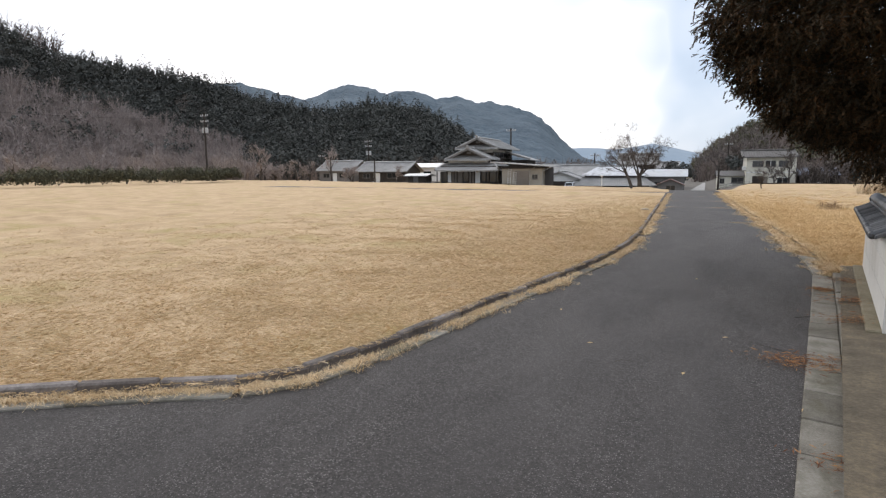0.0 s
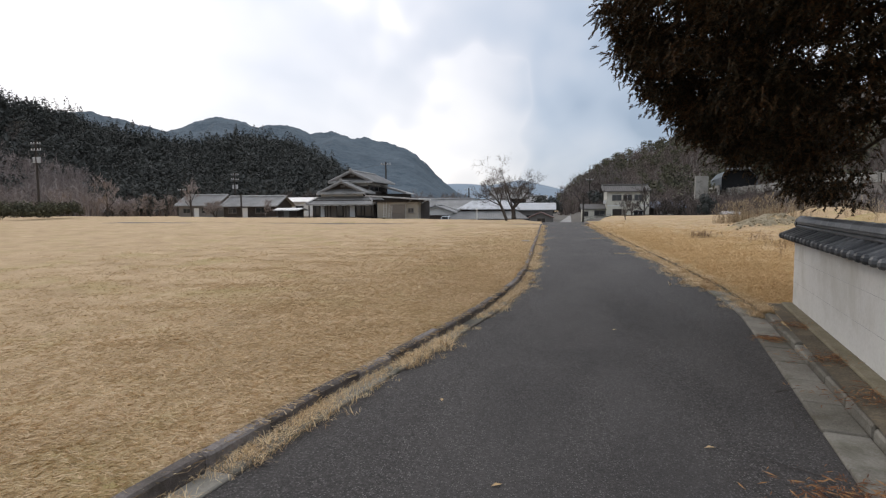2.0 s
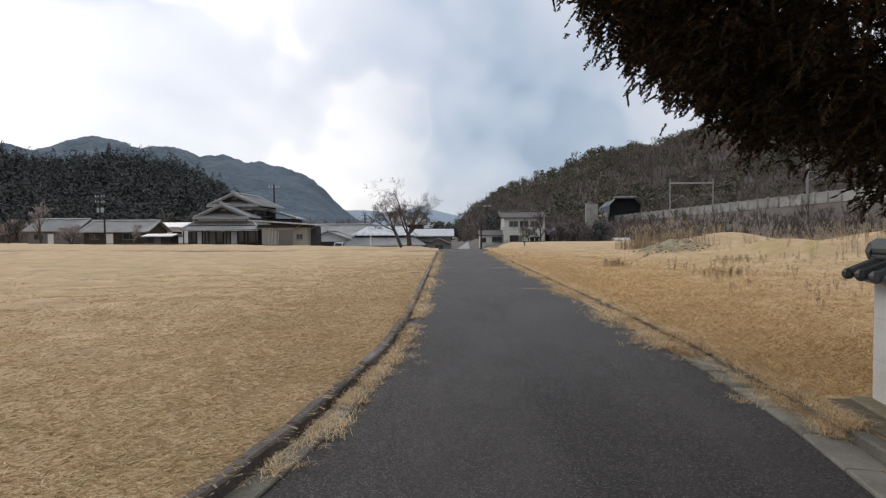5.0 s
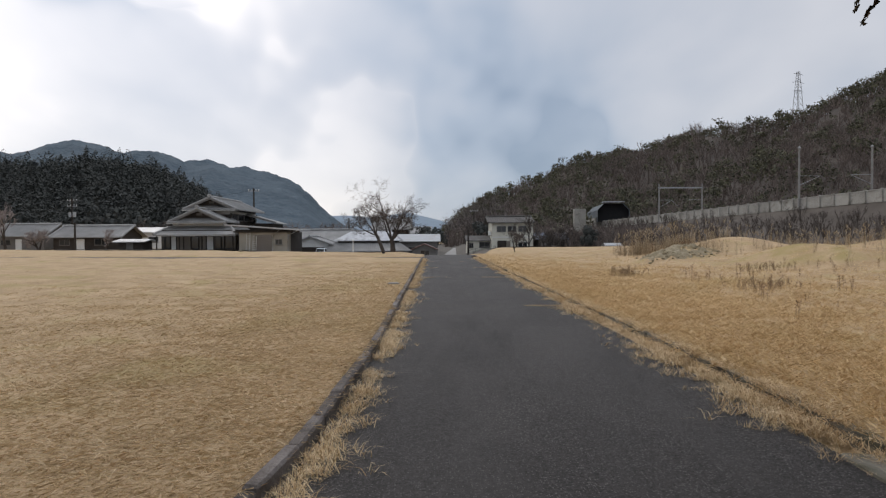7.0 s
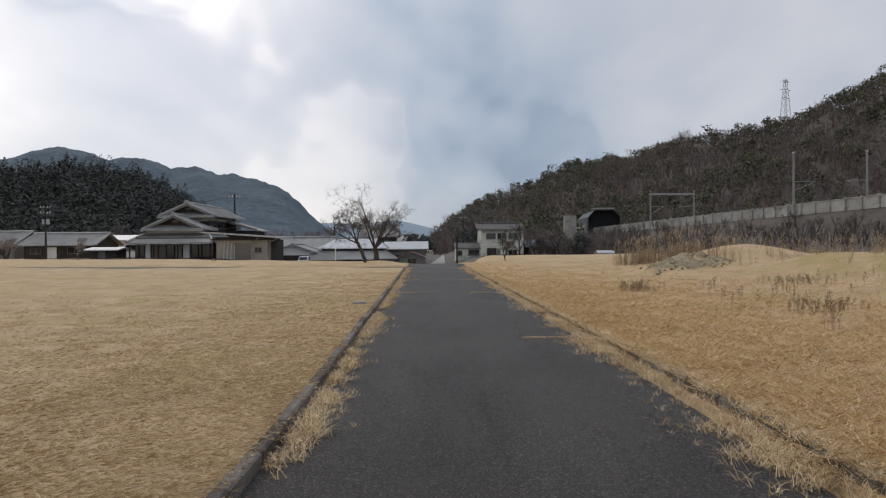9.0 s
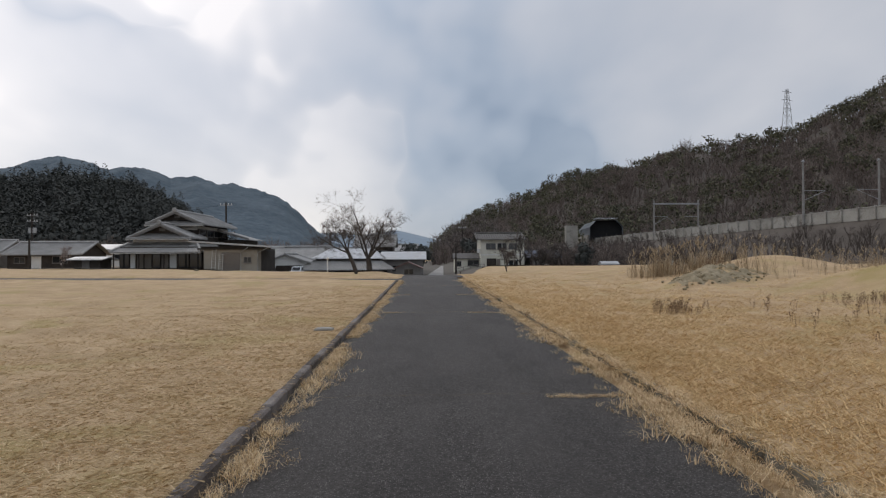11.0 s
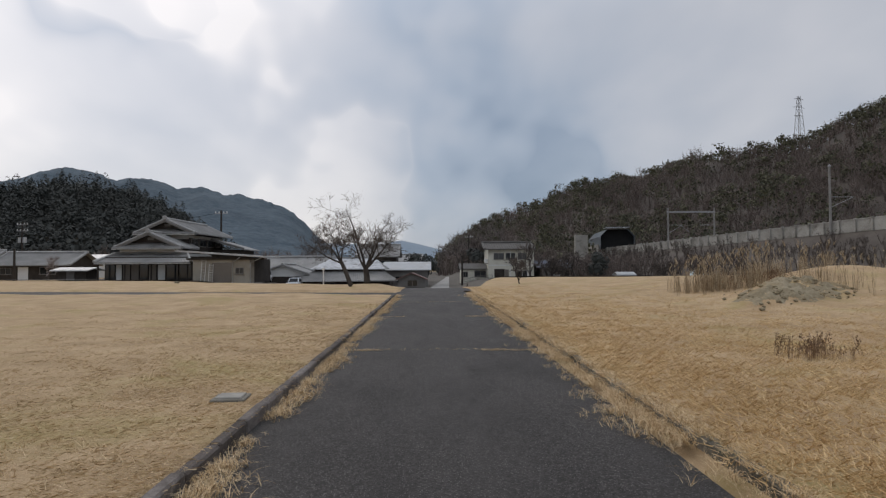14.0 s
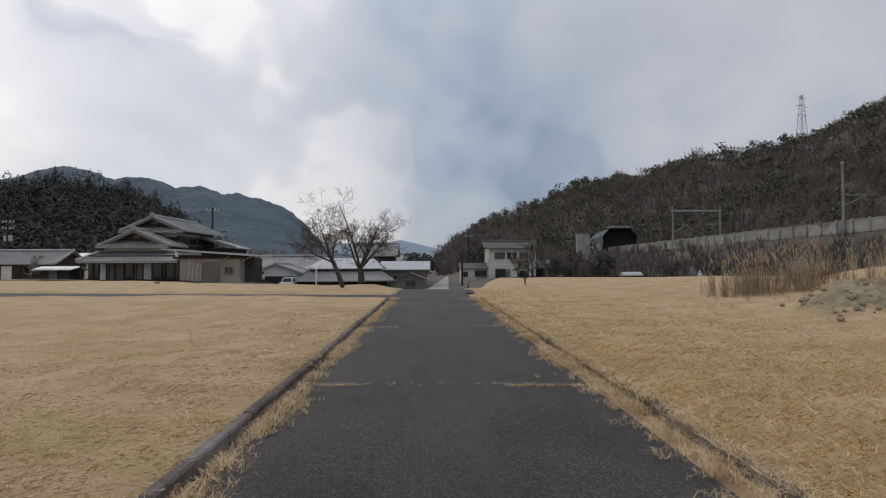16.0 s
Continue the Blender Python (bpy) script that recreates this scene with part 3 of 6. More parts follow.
hill("mountain_farther", tuple((a, 3200, 3200 * math.tan(radians(e))) for a, e in ((-14, 1.6), (-9, 2.1), (-6, 2.0), (-4.2, 2.2), (-2.7, 2.5), (-1, 2.1), (1.3, 1.5), (4, 1.1), (9, 1.3), (20, 1.5))), M["farther_hill"], "distant hills at the valley's end, haze painted pale blue", 0.6, rows=16, cols=160, rough=0.03)


# ---------------------------------------------------------------- grass
def blade_tuft(rng, blades, height, spread, lean, width):
    V, F = [], []
    for _ in range(blades):
        a, r = rng.uniform(0, 2 * math.pi), spread * rng.random()
        bx, by = r * math.cos(a), r * math.sin(a)
        d = rng.uniform(0, 2 * math.pi)
        dx, dy = math.cos(d), math.sin(d)
        h, l, w = height * rng.uniform(0.5, 1.2), lean * rng.uniform(0.3, 1.2), width * rng.uniform(0.7, 1.3)
        k = len(V)
        V += [(bx - dy * w, by + dx * w, -0.01), (bx + dy * w, by - dx * w, -0.01),
              (bx + dx * l * 0.4 - dy * w * 0.7, by + dy * l * 0.4 + dx * w * 0.7, h * 0.7), (bx + dx * l * 0.4 + dy * w * 0.7, by + dy * l * 0.4 - dx * w * 0.7, h * 0.7),
              (bx + dx * l, by + dy * l, h * rng.uniform(0.5, 1.0))]
        F += [(k, k + 1, k + 3), (k, k + 3, k + 2), (k + 2, k + 3, k + 4)]
    return np.array(V), np.array(F)


def sliver_tuft(rng, blades, height, spread, lean, width):
    """Fine matted blades, one sliver each, lying at all angles."""
    V, F = [], []
    for _ in range(blades):
        a, r = rng.uniform(0, 2 * math.pi), spread * math.sqrt(rng.random())
        bx, by = r * math.cos(a), r * math.sin(a)
        d = rng.uniform(0, 2 * math.pi)
        dx, dy = math.cos(d), math.sin(d)
        h, l, w = height * rng.uniform(0.25, 1.3), lean * rng.uniform(0.35, 1.3), width * rng.uniform(0.7, 1.4)
        k = len(V)
        V += [(bx - dy * w, by + dx * w, -0.004), (bx + dy * w, by - dx * w, 0.002), (bx + dx * l, by + dy * l, h)]
        F.append((k, k + 1, k + 2))
    return np.array(V), np.array(F)


def tuft_set(make, seed, n, *args):
    rng = random.Random(seed)
    sets = [make(rng, *args) for _ in range(n)]
    return [s[0] for s in sets], [s[1] for s in sets]


def on_ground(x, y):
    return np.stack([x, y, ground_height(x, y)], -1)


def make_grass():
    rng = np.random.default_rng(3)
    # short matted turf on the lawn
    n = 60000
    y = 2.5 + 40 * rng.random(n) ** 1.25
    d = rng.exponential(3.6, n)
    x = along(KERB_L, y) - 0.09 - d
    keep = (d < 20) & (x > -20) & (rng.random(n) < 1 / (1 + (np.maximum(y - 17, 0) / 8) ** 2))
    x, y = x[keep], y[keep]
    bv, bf = tuft_set(sliver_tuft, 1, 12, 13, 0.012, 0.14, 0.06, 0.0016)
    ob = scatter("lawn_grass", bv, bf, on_ground(x, y), rng.uniform(0.6, 1.35, len(x)), rng.uniform(0, 6.3, len(x)), M["blade"])
    tagged(ob, "short dry straw-coloured lawn grass", "grass", kind="stuff")
    # longer lying tufts here and there in the lawn
    n = 2600
    y = rng.uniform(3, 40, n)
    x = along(KERB_L, y) - 0.15 - rng.exponential(4.0, n)
    lump = np.sin(x * 1.7 + 2 * np.sin(y * 0.6)) * np.sin(y * 1.3 + x * 0.4)
    x, y = x[lump > 0.1], y[lump > 0.1]
    bv, bf = tuft_set(blade_tuft, 6, 8, 9, 0.045, 0.12, 0.10, 0.0026)
    ob = scatter("lawn_tufts", bv, bf, on_ground(x, y), rng.uniform(0.5, 1.3, len(x)), rng.uniform(0, 6.3, len(x)), M["blade"], 0.3)
    tagged(ob, "longer pale tufts lying in the mown lawn", "grass", kind="stuff")
    # longer uncut grass on the other side
    n = 40000
    y = 14.4 + 42 * rng.random(n) ** 1.2
    d = rng.exponential(4.2, n)
    x = along(KERB_R, y) + 0.05 + d
    keep = (d < 22) & (rng.random(n) < 1 / (1 + (np.maximum(y - 24, 0) / 9) ** 2))
    x, y = x[keep], y[keep]
    bv, bf = tuft_set(sliver_tuft, 2, 12, 13, 0.046, 0.17, 0.085, 0.0020)
    ob = scatter("meadow_grass", bv, bf, on_ground(x, y), rng.uniform(0.5, 1.35, len(x)), rng.uniform(0, 6.3, len(x)), M["meadow"], 0.35)
    tagged(ob, "longer uncut orange-brown dry grass", "grass", kind="stuff")
    # straw hanging over both road edges
    P, S = [], []
    for y0, y1, cnt, side in ((4.2, 49, 6000, 0), (13.6, 49, 9800, 1), (1, 6.7, 900, 0)):
        y = y0 + (y1 - y0) * rng.random(cnt) ** 1.15
        clump = 0.55 + 0.3 * np.sin(y * 2.1 + 3 * side) * np.sin(y * 0.83 + 1) + 0.25 * np.sin(y * 5.3 + side) * np.sin(y * 3.1)
        u = np.abs(rng.normal(0, 1, cnt))
        if side == 0:
            w = np.interp(y, [3, 9, 14, 20], [0.10, 0.13, 0.15, 0.16])
            x = along(KERB_L, y) + 0.04 + u * w * (0.4 + 0.5 * clump)
        else:
            w = np.interp(y, [13.5, 16, 20, 26], [0.08, 0.24, 0.25, 0.20])
            x = along(KERB_R, y) + 0.08 - u * w * (0.7 + 0.5 * clump)
        bare = rng.random(cnt) < np.clip(1.6 * (clump - 0.12), 0.25 if side else 0.0, 1.0)
        x, y, clump = x[bare], y[bare], clump[bare]
        top = np.where((x > along(KERB_R, y) - 0.02) & (side == 1), 0.085, 0.012)
        P.append(np.stack([x, y, top], -1))
        S.append(rng.uniform(0.45, 1.2, len(x)) * (0.7 + 0.45 * clump))
    # tufts along the joints that cross the lane
    for yj, xa, xb, cnt in ((32.0, -1.6, -1.0, 60), (31.9, 0.6, 1.6, 90), (38.0, -1.6, -0.9, 60), (38.0, 0.7, 1.6, 70), (23.85, 0.75, 1.7, 130), (32.0, -1.2, 1.0, 40), (44, -1.6, 1.6, 60)):
        x = rng.uniform(xa, xb, cnt)
        P.append(np.stack([x, yj + rng.normal(0, 0.03, cnt), np.full(cnt, 0.01)], -1))
        S.append(rng.uniform(0.2, 0.55, cnt))
    P, S = np.concatenate(P), np.concatenate(S)
    bv, bf = tuft_set(blade_tuft, 4, 12, 10, 0.055, 0.07, 0.15, 0.0024)
    ob = scatter("verge_grass", bv, bf, P, S, rng.uniform(0, 6.3, len(P)), M["long_blade"], 0.15)
    tagged(ob, "dry matted straw grass spilling over the road edges", "grass", kind="stuff")


M["meadow"] = material("orange_meadow_straw", ((0.46, 0.30, 0.135), (0.62, 0.425, 0.21), (0.75, 0.56, 0.32)), 0.5, 7, 0.9, 0, island=0.55)
make_grass()


# ---------------------------------------------------------------- trees
M["bark"] = material("grey_brown_bark", ((0.034, 0.028, 0.024), (0.062, 0.052, 0.045), (0.11, 0.095, 0.083)), 2, 25, 0.95, 0.5, 40)
M["twigs"] = material("bare_grey_twigs", ((0.105, 0.085, 0.078), (0.155, 0.13, 0.12), (0.215, 0.185, 0.17)), 1, 6, 1.0, 0, island=0.4)
M["pale_twigs"] = material("pale_grey_twigs", ((0.19, 0.157, 0.143), (0.27, 0.228, 0.21), (0.35, 0.30, 0.278)), 1, 6, 1.0, 0, island=0.4)
M["dark_twigs"] = material("dark_brown_twigs", ((0.06, 0.049, 0.042), (0.10, 0.082, 0.071), (0.15, 0.126, 0.11)), 1, 6, 1.0, 0, island=0.4)
M["needles"] = material("dark_cypress_foliage", ((0.016, 0.015, 0.009), (0.045, 0.032, 0.015), (0.125, 0.062, 0.026)), 2.0, 9, 0.85, 0, island=0.3)
M["conifer"] = material("dark_conifer_foliage", ((0.048, 0.052, 0.049), (0.066, 0.070, 0.064), (0.090, 0.090, 0.080)), 0.03, 0.3, 1.0, 0, island=0.18)
M["evergreen"] = material("olive_evergreen_foliage", ((0.060, 0.060, 0.042), (0.094, 0.092, 0.060), (0.14, 0.132, 0.080)), 0.05, 0.8, 1.0, 0, island=0.5)
M["scrub"] = material("bare_brown_scrub", ((0.115, 0.090, 0.078), (0.17, 0.135, 0.118), (0.235, 0.19, 0.166)), 0.04, 0.7, 1.0, 0, island=0.5)


def grow(rng, height, levels, thick, spread=0.75, trunks=1, first=0.3, twig=0.004, kids=(3, 4), straight=0.25):
    """Branches as a list of (points, radii, level)."""
    out = []

    def limb(p, d, length, r, lev):
        n = 4 if lev < 2 else 3
        pts, rad, dd = [p], [r], d.copy()
        for i in range(n):
            dd = (dd + Vector((rng.uniform(-1, 1), rng.uniform(-1, 1), rng.uniform(-0.6, 0.9))) * straight * (0.6 if lev == 0 else 1)).normalized()
            pts.append(pts[-1] + dd * (length / n))
            rad.append(max(twig, r * (1 - (i + 1) / n * 0.55)))
        out.append((pts, rad, lev))
        if lev >= levels:
            return
        for k in range(rng.randint(*kids) + (1 if lev == 0 else 0)):
            at = rng.uniform(0.35 if lev else first, 1.0) * n
            i = min(int(at), n - 1)
            q = pts[i].lerp(pts[i + 1], at - i)
            a = rng.uniform(0, 2 * math.pi)
            side = dd.orthogonal().normalized()
            side.rotate(Matrix.Rotation(a, 3, dd))
            nd = (dd * (1 - spread * 0.45) + side * spread + Vector((0, 0, 0.22))).normalized()
            limb(q, nd, length * rng.uniform(0.55, 0.78), max(twig, rad[i] * rng.uniform(0.5, 0.65)), lev + 1)

    for t in range(trunks):
        d = Vector((rng.uniform(-0.3, 0.3), rng.uniform(-0.3, 0.3), 1)).normalized()
        limb(Vector((rng.uniform(-0.1, 0.1) * t, rng.uniform(-0.1, 0.1) * t, -0.15)), d, height * 0.42, thick, 0)
    return out


def tree_parts(name, limbs, root, wood=1, sides=6, twig_sides=3, twig_mat="dark_twigs"):
    a, b = bmesh.new(), bmesh.new()
    for pts, rad, lev in limbs:
        tube_in(a if lev <= wood else b, pts, rad, sides if lev <= wood else twig_sides)
    part("trunk", a, M["bark"], root)
    part("crown", b, M[twig_mat], root, "bare twiggy branches")


def bare_tree(name, x, y, seed, height, label, levels=4, thick=0.1, **kw):
    z = float(ground_height(x, y))
    root = thing(name, (x, y, z), 0, label, "tree")
    tree_parts(name, grow(random.Random(seed), height, levels, thick, **kw), root)
    return root


def cherry_tree(x, y, seed, trunk, forks, thick, label):
    """A short leaning trunk that forks low into long arching limbs, each with finer side shoots. trunk and forks: ways as (x, y, z)."""
    rng = random.Random(seed)
    root = thing("cherry_tree", (x, y, float(ground_height(x, y))), 0, label, "tree", "cherry trees on the bank")
    wood, twigs = bmesh.new(), bmesh.new()
    top = Vector(trunk)
    tube_in(wood, [(0, 0, -0.2), (0.02, 0, 0.1), top * 0.55 + Vector((0.05, 0, 0)), top], [thick * 1.5, thick * 1.15, thick, thick * 0.9], 8)

    def shoot(p, way, length, r, lev):
        n = 5 if lev < 2 else 3
        pts, rad, d = [p], [r], way.normalized()
        for i in range(n):
            d = (d + Vector((rng.uniform(-1, 1), rng.uniform(-1, 1), rng.uniform(-0.5, 0.7))) * (0.14 if lev == 0 else 0.20)).normalized()
            pts.append(pts[-1] + d * (length / n))
            rad.append(max(0.006, r * (1 - 0.75 * (i + 1) / n)))
        tube_in(wood if lev < 2 else twigs, pts, rad, 6 if lev < 2 else 3)
        if lev == 3:
            return
        for k in range((10, 8, 7)[lev]):
            at = rng.uniform(0.22, 1.0) * n
            i = min(int(at), n - 1)
            side = d.orthogonal().normalized()
            side.rotate(Matrix.Rotation(rng.uniform(0, 6.28), 3, d))
            shoot(pts[i].lerp(pts[i + 1], at - i), d * 0.55 + side * 0.8 + Vector((0, 0, 0.12)), length * rng.uniform(0.30, 0.58), max(0.006, rad[i] * 0.42), lev + 1)

    for way in forks:
        v = Vector(way) - top
        shoot(top - Vector((0, 0, 0.08)), v, v.length * 0.84, thick * 0.48, 0)
    part("trunk", wood, M["bark"], root)
    part("crown", twigs, M["dark_twigs"], root, "bare arching twigs")


cherry_tree(-5.0, 57.5, 11, (-0.55, 0.1, 1.5), ((-1.5, 0.5, 4.1), (-2.9, -0.4, 2.7), (-0.3, -0.8, 3.3), (-2.2, 1.0, 3.6)), 0.13, "bare cherry tree with a leaning trunk on the grass bank")
cherry_tree(-4.75, 64.4, 23, (-0.1, 0.0, 1.1), ((-1.9, 0.4, 6.2), (1.6, 0.5, 4.5), (2.7, -0.5, 3.4), (-1.6, -0.9, 3.6), (0.6, 1.4, 3.8)), 0.21, "bare spreading cherry tree with a low forked trunk on the bank")
bare_tree("young_tree", 5.75, 60.4, 31, 2.9, "slender young bare tree standing in the grass", 4, 0.05, spread=0.6, twig=0.009, kids=(3, 4))


def conifer_reach(z):
    """How far the cypress crown reaches from its trunk at a height."""
    return float(np.interp(z, [1.3, 1.55, 1.86, 2.2, 2.55, 2.8, 3.05, 3.6, 4.2, 5.0, 6.0, 7.5, 9.0], [0.9, 1.35, 1.75, 2.4, 2.95, 3.25, 3.6, 3.88, 4.1, 4.0, 3.4, 2.1, 0.3]))


def side_reach(a, z):
    """The crown is shallower towards the field than over the road."""
    return conifer_reach(z) * float(np.interp(math.degrees(a), [100, 130, 150, 172], [0.66, 0.80, 0.94, 1.0]))


def make_cypress():
    x, y = 3.2, 13.7
    root = thing("cypress_tree", (x, y, 0.08), 0, "dark brownish cypress tree overhanging the garden wall", "tree")
    rng = random.Random(8)
    trunk = bmesh.new()
    tube_in(trunk, [(0, 0, -0.2), (0.03, 0, 0.6), (0.0, 0.04, 2.0), (0.05, 0.02, 4.0), (0.0, 0, 6.5), (0, 0, 8.8)], [0.23, 0.19, 0.17, 0.14, 0.08, 0.02], 12)
    part("trunk", trunk, M["bark"], root)
    boughs = bmesh.new()
    P, D, S = [], [], []

    def clump(c, a, size, sprays, big=1.0):
        for _ in range(sprays):
            o = Vector((rng.gauss(0, 0.5), rng.gauss(0, 0.5), rng.gauss(-0.05, 0.36))) * size
            P.append(tuple(c + o))
            D.append(math.atan2(o.y + 0.5 * math.sin(a) * size, o.x + 0.5 * math.cos(a) * size) + rng.gauss(0, 0.6))
            S.append(rng.uniform(0.85, 1.5) * big)

    def bough(a, z, reach, wood):
        """A bough that leaves the trunk, sags and turns up at its tip, with clumps of foliage along its outer part."""
        way = Vector((math.cos(a), math.sin(a), 0))
        start = Vector((0, 0, z + 0.30 * reach))
        tip = way * reach + Vector((0, 0, z))
        mid = start.lerp(tip, 0.5) + Vector((rng.uniform(-0.15, 0.15), rng.uniform(-0.15, 0.15), -0.10))
        if wood:
            tube_in(boughs, [start, start.lerp(mid, 0.5) + Vector((0, 0, 0.05)), mid, mid.lerp(tip, 0.55), tip], [0.04, 0.032, 0.024, 0.014, 0.005], 5)
        for u in (1.0, 0.9, 0.8, 0.68, 0.56, 0.44):
            if z < 3.0 and u < 0.75:
                continue
            c = mid.lerp(tip, (u - 0.5) * 2) if u > 0.5 else start.lerp(mid, u * 2)
            side = Vector((-way.y, way.x, 0)) * rng.gauss(0, 0.3) * reach * 0.35
            c = c + side + Vector((0, 0, rng.uniform(-0.12, 0.08)))
            if u < 1.0:
                c.z += 0.05
            clump(c, a, rng.uniform(0.22, 0.36), int(rng.uniform(28, 42) * (1.0 if u > 0.6 else 0.5)))
            if rng.random() < 0.6:
                tube_in(boughs, [c - side * 0.8, c + Vector((0, 0, 0.03)), c + side * 0.6 - Vector((0, 0, 0.2))], [0.010, 0.007, 0.003], 3)

    # the side over the road, thick with low boughs
    for k in range(130):
        z = 2.05 + 3.6 * rng.random() ** 1.1
        a = radians(rng.uniform(105, 262))
        hollow = noise.noise(Vector((math.cos(a) * 1.7, math.sin(a) * 1.7, z * 0.9)))
        if hollow < -0.14:
            continue
        bough(a, z, (side_reach(a, z) - 0.3) * rng.uniform(0.84, 1.0), k % 5 == 0)
    # the far side and the top
    for k in range(62):
        z = rng.uniform(3.4, 8.4)
        bough(rng.uniform(0, 6.28), z, (conifer_reach(z) - 0.1) * rng.uniform(0.8, 1.0), k % 3 == 0)
    # the bushy outer shell
    for k in range(540):
        z = 2.2 + 3.2 * rng.random()
        a = radians(rng.uniform(95, 268))
        hollow = noise.noise(Vector((math.cos(a) * 2.1, math.sin(a) * 2.1, z * 1.2 + 5)))
        if hollow < -0.20:
            continue
        r = (side_reach(a, z) - 0.26) * (rng.uniform(0.86, 1.0) + 0.05 * hollow)
        clump(Vector((math.cos(a) * r, math.sin(a) * r, z)), a, rng.uniform(0.2, 0.3), 40)
    # fuller foliage higher up
    for k in range(280):
        z = 3.15 + 2.5 * rng.random()
        a = radians(rng.uniform(110, 262))
        hollow = noise.noise(Vector((math.cos(a) * 2.4, math.sin(a) * 2.4, z * 1.4 + 9)))
        if hollow < -0.02:
            continue
        r = (side_reach(a, z) - 0.3) * rng.uniform(0.5, 0.98)
        clump(Vector((math.cos(a) * r, math.sin(a) * r, z)), a, rng.uniform(0.22, 0.32), 40, 1.2)
    # one drooping low clump beside the trunk
    for k in range(26):
        z = rng.uniform(1.52, 2.2)
        a = radians(rng.uniform(148, 205))
        r = (conifer_reach(z) - 0.1) * rng.uniform(0.55, 0.95)
        clump(Vector((math.cos(a) * r, math.sin(a) * r, z)), a, 0.26, 34)
    for a in (152, 172, 195):
        a = radians(a)
        tube_in(boughs, [(0, 0, 2.7), (0.6 * math.cos(a), 0.6 * math.sin(a), 2.55), (1.3 * math.cos(a), 1.3 * math.sin(a), 1.9)], [0.035, 0.025, 0.01], 5)
    part("branchwork", boughs, M["bark"], root)
    # sprays: small scaly leaflets on both sides of a stem, at several droops
    variants_v, variants_f = [], []
    for s in range(12):
        r2 = random.Random(40 + s)
        V, F = [], []
        droop = radians(-85 + 9.0 * s)
        for k in range(8):
            t = k / 7
            c = Vector((0.08 * t * math.cos(droop), r2.uniform(-0.012, 0.012), 0.08 * t * math.sin(droop) - 0.02 * t * t))
            for side in (-1, 1):
                l, w = 0.040 * (1 - 0.4 * t) * r2.uniform(0.7, 1.3), 0.017 * r2.uniform(0.8, 1.3)
                d = Vector((0.75 * math.cos(droop), side * r2.uniform(0.35, 1.0), 0.75 * math.sin(droop) + r2.uniform(-0.5, 0.2))).normalized()
                q = Vector((-d.y, d.x, r2.uniform(-0.6, 0.6))).normalized() * w
                i = len(V)
                V += [c - q * 0.6, c + q * 0.6, c + d * l]
                F.append((i, i + 1, i + 2))
        variants_v.append(np.array([tuple(v) for v in V]))
        variants_f.append(np.array(F))
    crown = scatter("crown", variants_v, variants_f, np.array(P), np.array(S), np.array(D), M["needles"], 0.25)
    crown.parent = root
    crown["label"] = "dense drooping scaly foliage with brown tips"


make_cypress()
plum = thing("plum_tree", (4.9, 13.2, 0.1), 0, "plum tree with dark crooked branches and sparse crimson blossom", "tree")
tree_parts("plum_tree", grow(random.Random(77), 3.6, 4, 0.07, spread=0.85, trunks=2, twig=0.006, kids=(3, 4)), plum)




def plum_blossom():
    rng = np.random.default_rng(61)
    n = 900
    a, r = rng.uniform(0, 6.3, n), 0.5 + 1.9 * np.sqrt(rng.random(n))
    p = np.stack([r * np.cos(a) - 0.4, r * np.sin(a) + 0.5, rng.uniform(1.2, 3.4, n)], -1)
    bv = [np.array([(-0.011, 0, 0), (0, -0.011, 0.004), (0.011, 0, 0), (0, 0.011, 0.004)])]
    ob = scatter("blossom", bv, [np.array([(0, 1, 2), (0, 2, 3)])], p, rng.uniform(0.6, 1.3, n), rng.uniform(0, 6.3, n), M["blossom"], 0.6)
    ob.parent = plum
    ob["label"] = "sparse crimson blossom"


M["blossom"] = material("crimson_blossom", ((0.22, 0.03, 0.06), (0.36, 0.06, 0.10), (0.48, 0.12, 0.17)), 3, 20, 0.8, 0, island=0.4)
plum_blossom()


# ---------------------------------------------------------------- woods on the hills
def conifer_template(seed, leaves=125):
    """A narrow conifer one metre tall: soft clumps round a tapering crown with an uneven outline."""
    rng = random.Random(seed)
    V, F = [], []
    fat = rng.uniform(0.15, 0.24)
    blunt = rng.uniform(0.7, 1.5)
    for _ in range(leaves):
        t = rng.random() ** 0.8
        a = rng.uniform(0, 2 * math.pi)
        r = (fat * (1 - t ** (1.2 + blunt)) + 0.015) * rng.uniform(0.55, 1.12)
        c = Vector((r * math.cos(a), r * math.sin(a), 0.1 + 0.88 * t))
        s = rng.uniform(0.024, 0.046) * (1.15 - 0.6 * t)
        u = Vector((math.cos(a) + rng.uniform(-0.5, 0.5), math.sin(a) + rng.uniform(-0.5, 0.5), rng.uniform(-1.0, 0.1))).normalized() * s
        w = u.cross(Vector((rng.uniform(-0.6, 0.6), rng.uniform(-0.6, 0.6), 1))).normalized() * s * rng.uniform(0.7, 1.1)
        i = len(V)
        V += [tuple(c - u), tuple(c + w), tuple(c + u * 1.2), tuple(c - w)]
        F += [(i, i + 1, i + 2), (i, i + 2, i + 3)]
    return np.array(V), np.array(F)


